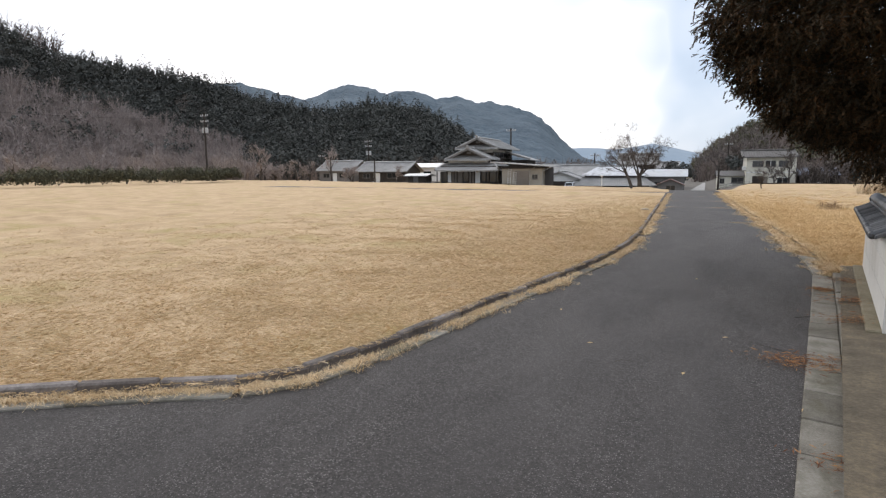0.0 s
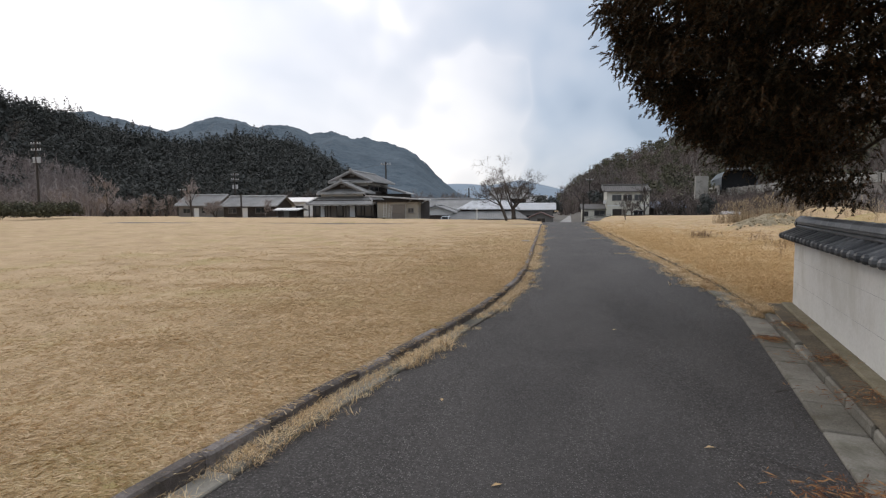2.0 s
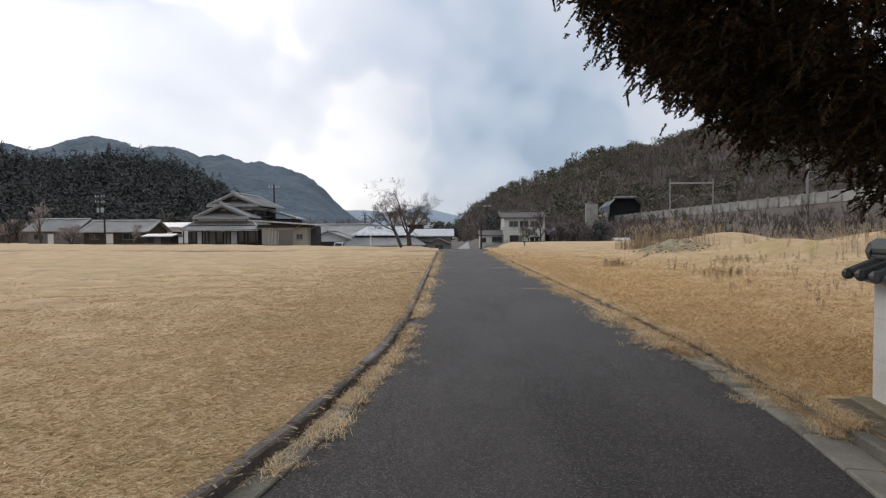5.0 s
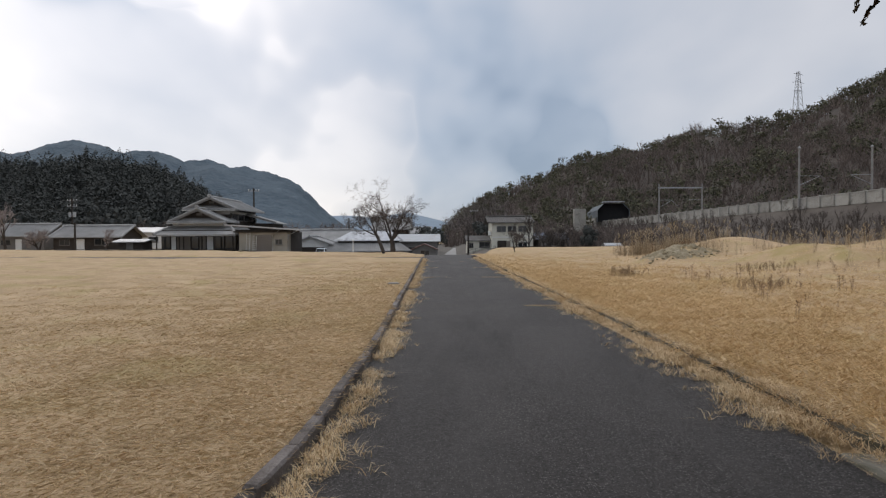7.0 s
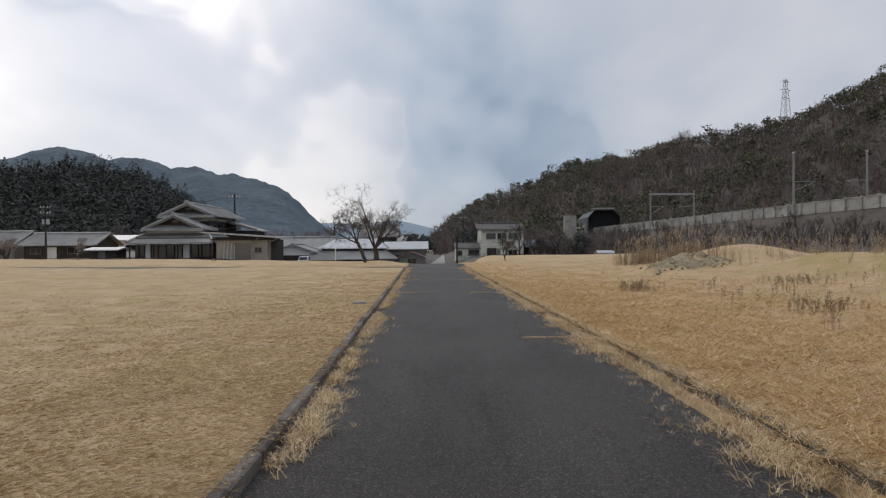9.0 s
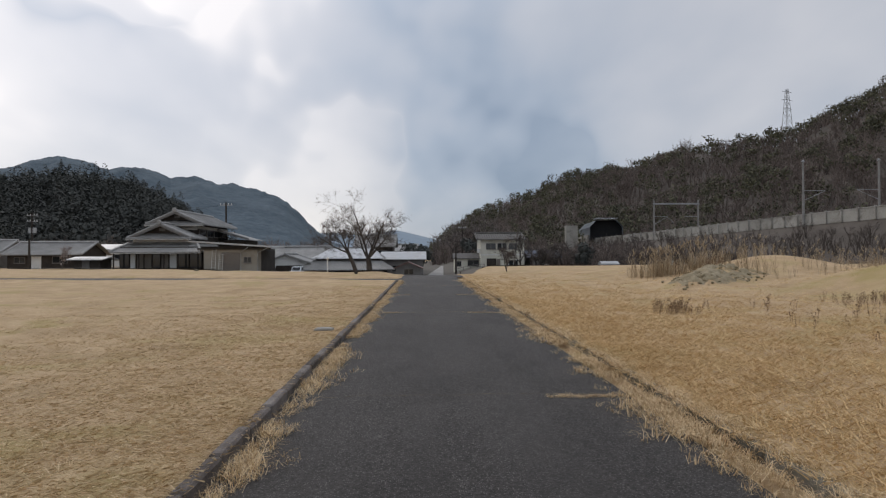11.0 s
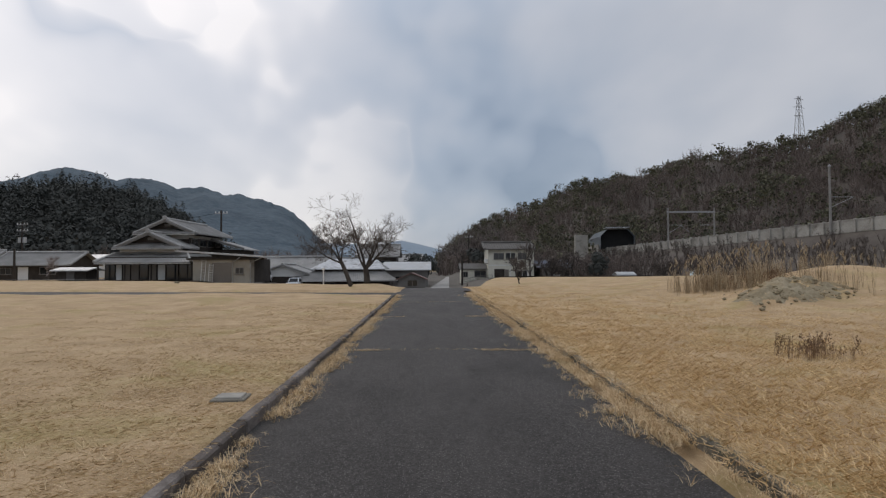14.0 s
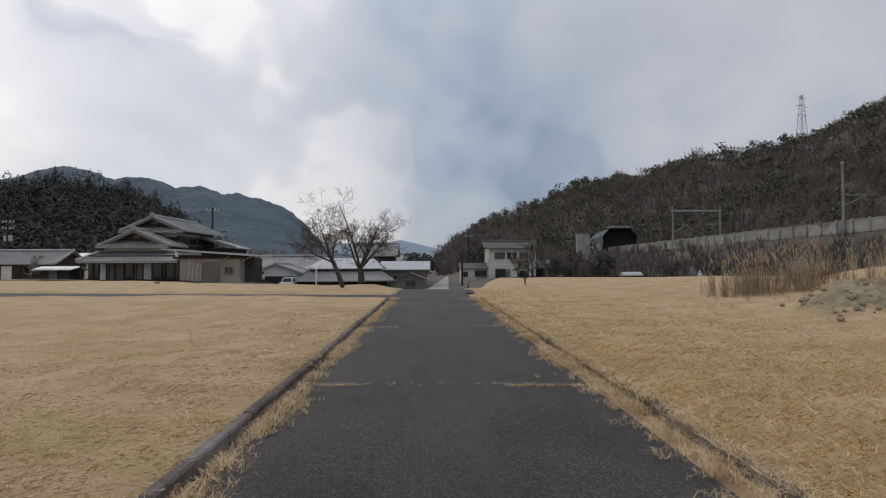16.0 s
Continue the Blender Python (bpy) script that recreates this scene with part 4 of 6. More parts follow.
def broadleaf_template(seed, leaves=85):
    """A rounded evergreen crown one metre tall, of many small clumps."""
    rng = random.Random(seed)
    V, F = [], []
    lobes = [(rng.uniform(-0.2, 0.2), rng.uniform(-0.2, 0.2), rng.uniform(0.4, 0.8), rng.uniform(0.14, 0.26)) for _ in range(7)]
    for _ in range(leaves):
        lx, ly, lz, lr = rng.choice(lobes)
        a, e = rng.uniform(0, 2 * math.pi), math.asin(rng.uniform(-0.6, 1))
        n = Vector((math.cos(a) * math.cos(e), math.sin(a) * math.cos(e), math.sin(e)))
        c = Vector((lx, ly, lz)) + n * lr * rng.uniform(0.7, 1.1)
        s = rng.uniform(0.03, 0.062)
        u = (n.orthogonal() + Vector((rng.uniform(-0.8, 0.8), rng.uniform(-0.8, 0.8), rng.uniform(-0.8, 0.8)))).normalized() * s
        w = n.cross(u).normalized() * s * rng.uniform(0.6, 1)
        i = len(V)
        V += [tuple(c - u), tuple(c + w), tuple(c + u), tuple(c - w)]
        F += [(i, i + 1, i + 2), (i, i + 2, i + 3)]
    return np.array(V), np.array(F)


def twig_template(seed, twigs=80):
    """A bare rounded tree one metre tall: fine upright twigs fanning from a few limbs."""
    rng = random.Random(seed)
    V, F = [], []
    limbs = [Vector((rng.uniform(-0.26, 0.26), rng.uniform(-0.26, 0.26), rng.uniform(0.5, 0.75))) for _ in range(6)]

    def sliver(a, b, w):
        d = (b - a).normalized()
        s = d.cross(Vector((rng.uniform(-1, 1), rng.uniform(-1, 1), 0.3))).normalized() * w
        i = len(V)
        V.extend([tuple(a - s), tuple(a + s), tuple(b)])
        F.append((i, i + 1, i + 2))

    for l in limbs:
        sliver(Vector((0, 0, 0)), l, 0.022)
    for _ in range(twigs):
        l = rng.choice(limbs)
        s = l * rng.uniform(0.55, 1.0)
        d = Vector((l.x * 1.6 + rng.gauss(0, 0.35), l.y * 1.6 + rng.gauss(0, 0.35), rng.uniform(0.15, 0.8))).normalized()
        sliver(s, s + d * rng.uniform(0.09, 0.22), rng.uniform(0.004, 0.008))
    return np.array(V), np.array(F)


def variants(make, seeds):
    made = [make(s) for s in seeds]
    return [m[0] for m in made], [m[1] for m in made]


def on_grid(grid, u, v):
    """Points on a hillside grid at fractions of its rows and columns."""
    rows, cols, _ = grid.shape
    a, b = u * (rows - 1), v * (cols - 1)
    i, j = np.minimum(a.astype(int), rows - 2), np.minimum(b.astype(int), cols - 2)
    fa, fb = (a - i)[:, None], (b - j)[:, None]
    return (grid[i, j] * (1 - fa) * (1 - fb) + grid[i + 1, j] * fa * (1 - fb) + grid[i, j + 1] * (1 - fa) * fb + grid[i + 1, j + 1] * fa * fb)


def plant(name, kind, places, rng, lo, hi, mat, label, squash=(0.8, 1.2)):
    bv, bf = kind
    n = len(places)
    ob = scatter(name, bv, bf, places, rng.uniform(lo, hi, n), rng.uniform(0, 6.3, n), mat, 0.03, rng.uniform(*squash, n))
    return tagged(ob, label, "woods", kind="stuff")


def make_woods():
    rng = np.random.default_rng(21)
    con, ever, bare = variants(conifer_template, range(9)), variants(broadleaf_template, range(20, 26)), variants(twig_template, range(30, 38))
    # conifers on the left hill; brown bare wood low on its outer flank
    n = 6000
    u, v = rng.uniform(0.0, 0.50, n), rng.uniform(0.25, 1.0, n)
    p = on_grid(left_grid, u, v)
    az = np.degrees(np.arctan2(p[:, 0] - EYE0[0], p[:, 1] - EYE0[1]))
    low = (az < -44) & (u < 0.15 + 0.008 * np.clip(-44 - az, 0, 14)) & (rng.random(n) < 0.93)
    sel = ~low & (u > 0.05)
    half = rng.random(n) < 0.55
    plant("conifer_forest", con, p[sel & half] - (0, 0, 0.5), rng, 6.0, 11.5, M["conifer"], "dense dark green conifer plantation on the hillside")
    plant("mixed_forest", ever, p[sel & ~half] - (0, 0, 1.5), rng, 6.0, 10.0, M["conifer"], "dark round-crowned trees among the conifers")
    plant("bare_wood", bare, p[low], rng, 7, 11, M["pale_twigs"], "leafless grey-brown trees at the foot of the hill")
    q = on_grid(left_grid, rng.uniform(0.0, 0.12, 420), rng.uniform(0.3, 1.0, 420))
    plant("bare_wood", bare, q, rng, 4, 7, M["scrub"], "leafless brown scrub along the forest edge")
    q = on_grid(left_grid, rng.uniform(0.40, 0.46, 60), rng.uniform(0.30, 0.52, 60))
    plant("bare_wood", bare, q, rng, 14, 18, M["twigs"], "pale bare treetops on the ridge")
    # mixed scrub on the right hill
    n = 5600
    u, v = rng.uniform(0.0, 0.56, n), rng.uniform(0.0, 0.62, n)
    p = on_grid(right_grid, u, v)
    az = np.degrees(np.arctan2(p[:, 0] - EYE0[0], p[:, 1] - EYE0[1]))
    patch = np.array([noise.noise(Vector((a * 0.02, b * 0.02, 3.0))) for a, b in p[:, :2]])
    pick = rng.random(n)
    ev = (pick < 0.17 + 0.30 * (patch > 0.15) + 0.22 * (u > 0.38) * (az > 9) - 0.06 * (az < 8))
    plant("evergreen_scrub", ever, p[ev], rng, 6, 10, M["evergreen"], "olive-green evergreen trees among the bare scrub")
    plant("bare_scrub", bare, p[~ev], rng, 6.5, 10.5, M["scrub"], "leafless brown trees covering the hillside")
    # tall bare trees where the hill meets the lane
    q = on_grid(right_grid, rng.uniform(0.02, 0.35, 90), rng.uniform(0.0, 0.07, 90))
    plant("bare_wood", bare, q, rng, 10, 15, M["twigs"], "tall leafless trees at the end of the hill")


make_woods()


# ---------------------------------------------------------------- houses
M["ridge"] = material("pale_grey_ridge_tile", ((0.22, 0.218, 0.21), (0.31, 0.306, 0.295), (0.42, 0.413, 0.40)), 0.8, 9, 0.6, 0.4, 12)
M["roof"] = material("weathered_grey_tile_roof", ((0.155, 0.153, 0.148), (0.235, 0.23, 0.22), (0.33, 0.325, 0.31)), 0.5, 8, 0.6, 0.6, 9, stretch=(1, 1, 1))
M["dark_roof"] = material("dark_brown_grey_tile_roof", ((0.06, 0.056, 0.052), (0.095, 0.089, 0.082), (0.14, 0.132, 0.122)), 0.5, 8, 0.7, 0.5, 9)
M["metal_roof"] = material("pale_metal_roof_sheet", ((0.33, 0.335, 0.335), (0.42, 0.425, 0.425), (0.50, 0.505, 0.505)), 0.6, 9, 0.4, 0.2, 12, stain=(0.35, 0.33, 0.30), stain_scale=0.5)
M["silver"] = material("peeling_silver_painted_roof", ((0.30, 0.31, 0.315), (0.48, 0.49, 0.50), (0.62, 0.63, 0.64)), 1.2, 7, 0.6, 0.4, 9, stain=(0.13, 0.12, 0.11), stain_scale=1.3)
M["timber"] = material("dark_weathered_timber", ((0.022, 0.017, 0.014), (0.042, 0.034, 0.028), (0.07, 0.058, 0.048)), 1.5, 14, 0.8, 0.3, 20)
M["beige"] = material("beige_render", ((0.27, 0.245, 0.20), (0.33, 0.30, 0.25), (0.38, 0.35, 0.295)), 0.7, 12, 0.9, 0.2, 25, stain=(0.25, 0.225, 0.185), stain_scale=0.5)
M["cream"] = material("cream_painted_render", ((0.56, 0.54, 0.45), (0.64, 0.62, 0.53), (0.70, 0.68, 0.60)), 0.6, 10, 0.85, 0.1, 25, stain=(0.50, 0.475, 0.40), stain_scale=0.5)
M["shutter"] = material("grey_brown_roller_shutter", ((0.15, 0.125, 0.105), (0.19, 0.165, 0.14), (0.23, 0.205, 0.18)), 0.5, 10, 0.6, 0.2, 12)
M["white_paint"] = material("chalky_white_paint", ((0.60, 0.60, 0.58), (0.70, 0.70, 0.68), (0.77, 0.77, 0.75)), 0.6, 9, 0.8, 0.1, 20)
M["grey_wall"] = material("grey_board_wall", ((0.12, 0.115, 0.105), (0.17, 0.16, 0.15), (0.23, 0.22, 0.205)), 0.8, 11, 0.85, 0.3, 18)
M["red_roof"] = material("dull_brown_sheet_roof", ((0.10, 0.05, 0.04), (0.15, 0.085, 0.07), (0.2, 0.12, 0.10)), 0.8, 11, 0.6, 0.2, 18)
M["blue_roof"] = material("slate_blue_roof", ((0.06, 0.07, 0.095), (0.09, 0.10, 0.13), (0.13, 0.14, 0.17)), 0.8, 11, 0.6, 0.2, 18)
M["glass"] = glass_material("dark_window_glass", (0.02, 0.023, 0.026))


def slab_in(bm, corners, thick):
    """A plate with the four corners as its top."""
    top = [bm.verts.new(c) for c in corners]
    low = [bm.verts.new(Vector(c) - Vector((0, 0, thick))) for c in corners]
    bm.faces.new(top)
    bm.faces.new(low[::-1])
    for i in range(4):
        j = (i + 1) % 4
        bm.faces.new((top[i], low[i], low[j], top[j]))


def ribs_in(bm, a, b, c, d, step, r):
    """Round ribs down a roof plane: eave a-b, ridge d-c."""
    a, b, c, d = map(Vector, (a, b, c, d))
    n = max(2, int((b - a).length / step))
    for i in range(n + 1):
        u = i / n
        p, q = a.lerp(b, u), d.lerp(c, u)
        tube_in(bm, [p + Vector((0, 0, 0.015)), q + Vector((0, 0, 0.015))], [r, r], 4)


def tile_rows(roof, a, b, c, d, step, r, mat="roof"):
    bm = bmesh.new()
    ribs_in(bm, a, b, c, d, step, r)
    tagged(part("tiling", bm, M[mat], roof), kind="stuff")


def gable_roof(root, x0, x1, y0, y1, eave, ridge, along_y=True, mat="roof", thick=0.12, rib=0.0, cap=True, label="", sag=0.0):
    """Two slopes whose ridge runs along y (or x), in the thing's own axes."""
    def pt(s, t, z):
        return (s, t, z) if along_y else (t, s, z)
    s0, s1, t0, t1 = (x0, x1, y0, y1) if along_y else (y0, y1, x0, x1)
    m = (s0 + s1) / 2
    for s in (s0, s1):
        bm = bmesh.new()
        k = [pt(s, t0, eave), pt(s, t1, eave), pt(m, t1, ridge), pt(m, t0, ridge)]
        if (s > m) != (not along_y):
            k2 = k
        else:
            k2 = k[::-1]
        slab_in(bm, k2, thick)
        roof = part("roof", bm, M[mat], root, label)
        if rib:
            tile_rows(roof, k[0], k[1], k[2], k[3], rib, rib * 0.2, mat)
    if cap:
        bm = bmesh.new()
        tube_in(bm, [pt(m, t0 - 0.08, ridge + 0.10), pt(m, t1 + 0.08, ridge + 0.10)], [0.17, 0.17], 8)
        part("ridge_cap", bm, M["ridge" if mat == "roof" else mat], root)
        for t in (t0 + 0.15, t1 - 0.15):
            for s in (s0, s1):
                bm = bmesh.new()
                tube_in(bm, [pt(m, t, ridge + 0.06), pt(s, t, eave + 0.06)], [0.11, 0.13], 6)
                part("verge_tile", bm, M["ridge" if mat == "roof" else mat], root)


def gable_wall(root, x0, x1, y, eave, ridge, thick, mat, axis="x"):
    bm = bmesh.new()
    m = (x0 + x1) / 2
    tri = [(x0, eave), (x1, eave), (m, ridge)]
    a = [bm.verts.new((s, y, z) if axis == "x" else (y, s, z)) for s, z in tri]
    b = [bm.verts.new((s, y + thick, z) if axis == "x" else (y + thick, s, z)) for s, z in tri]
    bm.faces.new(a)
    bm.faces.new(b[::-1])
    for i in range(3):
        j = (i + 1) % 3
        bm.faces.new((a[j], a[i], b[i], b[j]))
    part("gable", bm, M[mat], root)


def window_in(root, x, y, z, w, h, frame_mat="white_paint", panes=2, depth=0.06, face="front"):
    """A window in a wall that faces -y: frame with glass set back in it, proud of the wall by a little."""
    bm = bmesh.new()
    t = 0.06
    for a in ((x, z, x + w, z + t), (x, z + h - t, x + w, z + h), (x, z + t, x + t, z + h - t), (x + w - t, z + t, x + w, z + h - t)):
        box_in(bm, a[0], y - depth, a[1], a[2], y, a[3])
    for k in range(1, panes):
        xx = x + w * k / panes
        box_in(bm, xx - t / 2, y - depth * 0.8, z + t, xx + t / 2, y, z + h - t)
    win = part("window", bm, M[frame_mat], root)
    for k in range(panes):
        a, b = x + w * k / panes + t / 2, x + w * (k + 1) / panes - t / 2
        part("pane", box_bm(a, y - 0.025, z + t, b, y - 0.008, z + h - t), M["glass"], win)
    part("sill", box_bm(x - 0.05, y - 0.12, z - 0.05, x + w + 0.05, y, z - 0.004), M[frame_mat], win)
    return win


def onigawara(root, x, y, z, r=0.28):
    """The upright ornamental tile that closes a ridge."""
    bm = bmesh.new()
    tube_in(bm, [(x, y - 0.09, z), (x, y - 0.05, z), (x, y + 0.05, z)], [r * 0.8, r, r], 8)
    part("ridge_end_tile", bm, M["ridge"], root)


def temple_gable(root, x0, x1, y0, y1, eave, ridge, pent):
    """A hip-and-gable front: two slopes, a recessed gable wall, a pent roof at its foot and pale edge tiles."""
    m, w = (x0 + x1) / 2, (x1 - x0) / 2
    gable_roof(root, x0, x1, y0, y1, eave, ridge, True, rib=0.30)
    onigawara(root, m, y0 - 0.05, ridge + 0.16)
    for s in (-1, 1):
        onigawara(root, m + s * w * 0.97, y0 + 0.12, eave + 0.10, 0.17)
        # doubled edge courses and a pale barge board below them
        bm = bmesh.new()
        tube_in(bm, [(m, y0 + 0.45, ridge + 0.06), (m + s * w, y0 + 0.45, eave + 0.06)], [0.10, 0.12], 6)
        part("verge_tile", bm, M["ridge"], root)
        bm = bmesh.new()
        slab_in(bm, [(m, y0 - 0.02, ridge - 0.13), (m + s * w, y0 - 0.02, eave - 0.13), (m + s * w, y0 + 0.06, eave - 0.13), (m, y0 + 0.06, ridge - 0.13)][::s], 0.2)
        part("barge_board", bm, M["grey_wall"], root)
    gable_wall(root, m - w * 0.66, m + w * 0.66, y0 + 0.75, eave + 0.34 * (ridge - eave), ridge - 0.25, 0.12, "timber")
    # plaster strip and gable vent
    part("gable_vent", box_bm(m - 0.35, y0 + 0.70, eave + 0.50 * (ridge - eave), m + 0.35, y0 + 0.745, eave + 0.68 * (ridge - eave)), M["grey_wall"], root)
    bm = bmesh.new()
    k = [(x0 + 0.02, y0 - 0.35, eave - 0.05), (x1 - 0.02, y0 - 0.35, eave - 0.05), (m + w * 0.70, y0 + pent, eave + 0.32 * (ridge - eave)), (m - w * 0.70, y0 + pent, eave + 0.32 * (ridge - eave))]
    slab_in(bm, k, 0.1)
    tile_rows(part("roof", bm, M["roof"], root, "tiled pent roof at the foot of the gable"), *k, 0.30, 0.05)
    part("eave_board", box_bm(x0 + 0.05, y0 - 0.36, eave - 0.21, x1 - 0.05, y0 - 0.32, eave - 0.16), M["plaster"], root, "pale mortar line under the eave tiles")


def make_farmhouse():
    root = thing("farmhouse", (-32.0, 86.0, -0.45), 0, "large two-storey farmhouse with stacked grey tiled gable roofs", "house")
    # ground floor and its skirt roof
    part("wall", box_bm(-4.1, 1.2, 0, 5.8, 12.5, 2.9), M["timber"], root, "dark timber ground floor")
    part("wall", box_bm(-3.4, 3.0, 2.9, 3.2, 9.0, 4.15), M["timber"], root, "dark timber band under the eaves")
    part("plaster_band", box_bm(-3.42, 2.97, 3.45, 3.22, 3.0, 3.72), M["plaster"], root, "white plaster band between the roofs")
    part("wall", box_bm(-2.7, 6.75, 3.6, 2.8, 18.0, 5.9), M["timber"], root, "dark timber upper storey")
    part("plaster_band", box_bm(-2.7, 6.71, 5.1, 2.8, 6.75, 5.65), M["plaster"], root, "white plaster above the upper windows")
    skirt = [(-4.35, -0.5, 2.28), (6.0, -0.5, 2.28), (4.2, 3.0, 3.25), (-4.0, 3.0, 3.25)]
    bm = bmesh.new()
    slab_in(bm, skirt, 0.13)
    tile_rows(part("roof", bm, M["roof"], root, "tiled skirt roof over the veranda"), *skirt, 0.30, 0.05)
    right = [(6.0, -0.5, 2.28), (6.0, 9.0, 2.28), (4.2, 9.0, 3.25), (4.2, 3.0, 3.25)]
    bm = bmesh.new()
    slab_in(bm, right, 0.13)
    tile_rows(part("roof", bm, M["roof"], root), *right, 0.30, 0.05)
    bm = bmesh.new()
    slab_in(bm, [(-4.35, 12.0, 2.28), (-4.35, -0.5, 2.28), (-4.0, 3.0, 3.25), (-4.0, 12.0, 3.25)], 0.13)
    part("roof", bm, M["roof"], root)
    for a, b in (((6.0, -0.5, 2.36), (4.2, 3.0, 3.33)), ((-4.35, -0.5, 2.36), (-4.0, 3.0, 3.33))):
        bm = bmesh.new()
        tube_in(bm, [a, b], [0.16, 0.14], 6)
        part("hip_tile", bm, M["ridge"], root)
    part("eave_board", box_bm(-4.3, -0.52, 2.09, 5.95, -0.48, 2.14), M["plaster"], root, "pale mortar line under the eave tiles")
    part("ridge_cap", tube_in(bmesh.new(), [(-4.0, 2.95, 3.32), (4.2, 2.95, 3.32)], [0.11, 0.11], 6), M["roof"], root)
    temple_gable(root, -3.85, 3.9, 2.3, 7.2, 3.95, 5.70, 0.85)
    temple_gable(root, -3.35, 4.0, 5.8, 18.8, 5.78, 7.45, 0.95)
    # side windows of the upper storey, with rails and a white band
    part("plaster_band", box_bm(2.8, 6.8, 5.25, 2.83, 18.0, 5.6), M["plaster"], root, "white plaster above the side windows")
    for y in (7.3, 9.9, 12.5, 15.1):
        w = part("window", box_bm(2.8, y, 4.25, 2.87, y + 2.1, 5.2), M["grey_wall"], root)
        part("pane", box_bm(2.872, y + 0.1, 4.35, 2.885, y + 1.0, 5.1), M["glass"], w)
        part("pane", box_bm(2.872, y + 1.1, 4.35, 2.885, y + 2.0, 5.1), M["glass"], w)
    # rear wing
    part("wall", box_bm(2.8, 14.0, 0, 6.6, 20.0, 4.0), M["timber"], root)
    rear = [(2.9, 13.4, 5.3), (7.3, 13.4, 4.05), (7.3, 20.5, 4.05), (2.9, 20.5, 5.3)]
    bm = bmesh.new()
    slab_in(bm, rear, 0.14)
    part("roof", bm, M["roof"], root, "sloping tiled roof of the rear wing")
    part("ridge_cap", tube_in(bmesh.new(), [(2.9, 13.45, 5.4), (7.3, 13.45, 4.15)], [0.13, 0.13], 6), M["roof"], root)
    # the row of sliding doors under the eave
    x = -4.05
    for k, (w, kind) in enumerate(((1.2, 0), (0.75, 1), (0.9, 2), (0.95, 2), (1.0, 0), (0.95, 2), (0.95, 1), (1.4, 0), (1.5, 0))):
        d = part("sliding_door", box_bm(x, 1.13, 0.25, x + w - 0.05, 1.2, 2.1), M["timber"], root)
        if kind == 0:
            part("pane", box_bm(x + 0.08, 1.115, 0.4, x + w - 0.13, 1.128, 2.0), M["glass"], d)
        else:
            part("panel", box_bm(x + 0.06, 1.10, 0.35, x + w - 0.11, 1.128, 2.02), M["white_paint" if kind == 1 else "shutter"], d, "pale paper-covered panel" if kind == 1 else "faded brown panel")
        x += w
    for x in (-4.2, -1.35, 1.5, 3.1, 5.4):
        part("post", box_bm(x, -0.1, 0, x + 0.13, 0.03, 2.25), M["timber"], root)
    part("veranda", box_bm(-4.1, 0.3, 0.0, 5.6, 1.2, 0.30), M["timber"], root)
    return root


def make_farm_garage():
    root = thing("farm_garage", (-24.75, 83.0, -0.42), 0, "beige rendered garage wing with a flat pale metal roof", "garage")
    part("wall", box_bm(0, 0, 0, 5.85, 1.6, 2.55), M["beige"], root)
    part("wall", box_bm(0.0, 1.6, 0, 5.8, 8.0, 2.55), M["timber"], root, "dark timber rear of the garage")
    bm = bmesh.new()
    slab_in(bm, [(-1.5, -0.8, 3.45), (7.7, -0.8, 2.80), (7.7, 5.0, 2.80), (-1.5, 5.0, 3.45)], 0.16)
    part("roof", bm, M["metal_roof"], root)
    part("beam", box_bm(-0.6, -0.25, 2.44, 7.4, -0.05, 2.62), M["timber"], root)
    part("wall", box_bm(0, 0.05, 2.55, 5.8, 4.5, 2.80), M["timber"], root)
    sh = part("roller_shutter", box_bm(1.95, -0.04, 0.05, 3.95, 0.0, 2.15), M["shutter"], root)
    for k in range(10):
        part("slat", box_bm(1.99, -0.065, 0.08 + k * 0.2, 3.91, -0.042, 0.25 + k * 0.2, bevel=0.008), M["shutter"], sh)
    window_in(root, 4.38, 0.0, 0.98, 0.85, 0.65, "grey_wall", 2)
    part("downpipe", tube_in(bmesh.new(), [(4.1, -0.12, 0), (4.1, -0.12, 2.15), (5.0, -0.5, 2.7)], [0.04] * 3, 6), M["metal_roof"], root)
    part("downpipe", tube_in(bmesh.new(), [(5.95, -0.1, 0), (5.95, -0.1, 2.1), (7.2, -0.5, 2.65)], [0.04] * 3, 6), M["metal_roof"], root)
    for k, (x, lean) in enumerate(((0.95, 0.25), (1.75, 0.1))):
        h = 2.5 - 0.5 * k
        lad = thing("ladder", (-24.75 + x, 82.55, -0.42), 0, "pale aluminium ladder leaning on the garage wall", "ladder", "ladders at the garage")
        for s in (0, 0.42):
            part("rail", tube_in(bmesh.new(), [(s, 0, 0), (s + 0.02, lean + 0.12, h)], [0.03, 0.03], 4), M["plaster"], lad)
        for r in range(8):
            f = (r + 0.5) / 8
            part("rung", tube_in(bmesh.new(), [(0, (lean + 0.12) * f, h * f), (0.42, (lean + 0.12) * f, h * f)], [0.02, 0.02], 4), M["plaster"], lad)


make_farmhouse()
make_farm_garage()


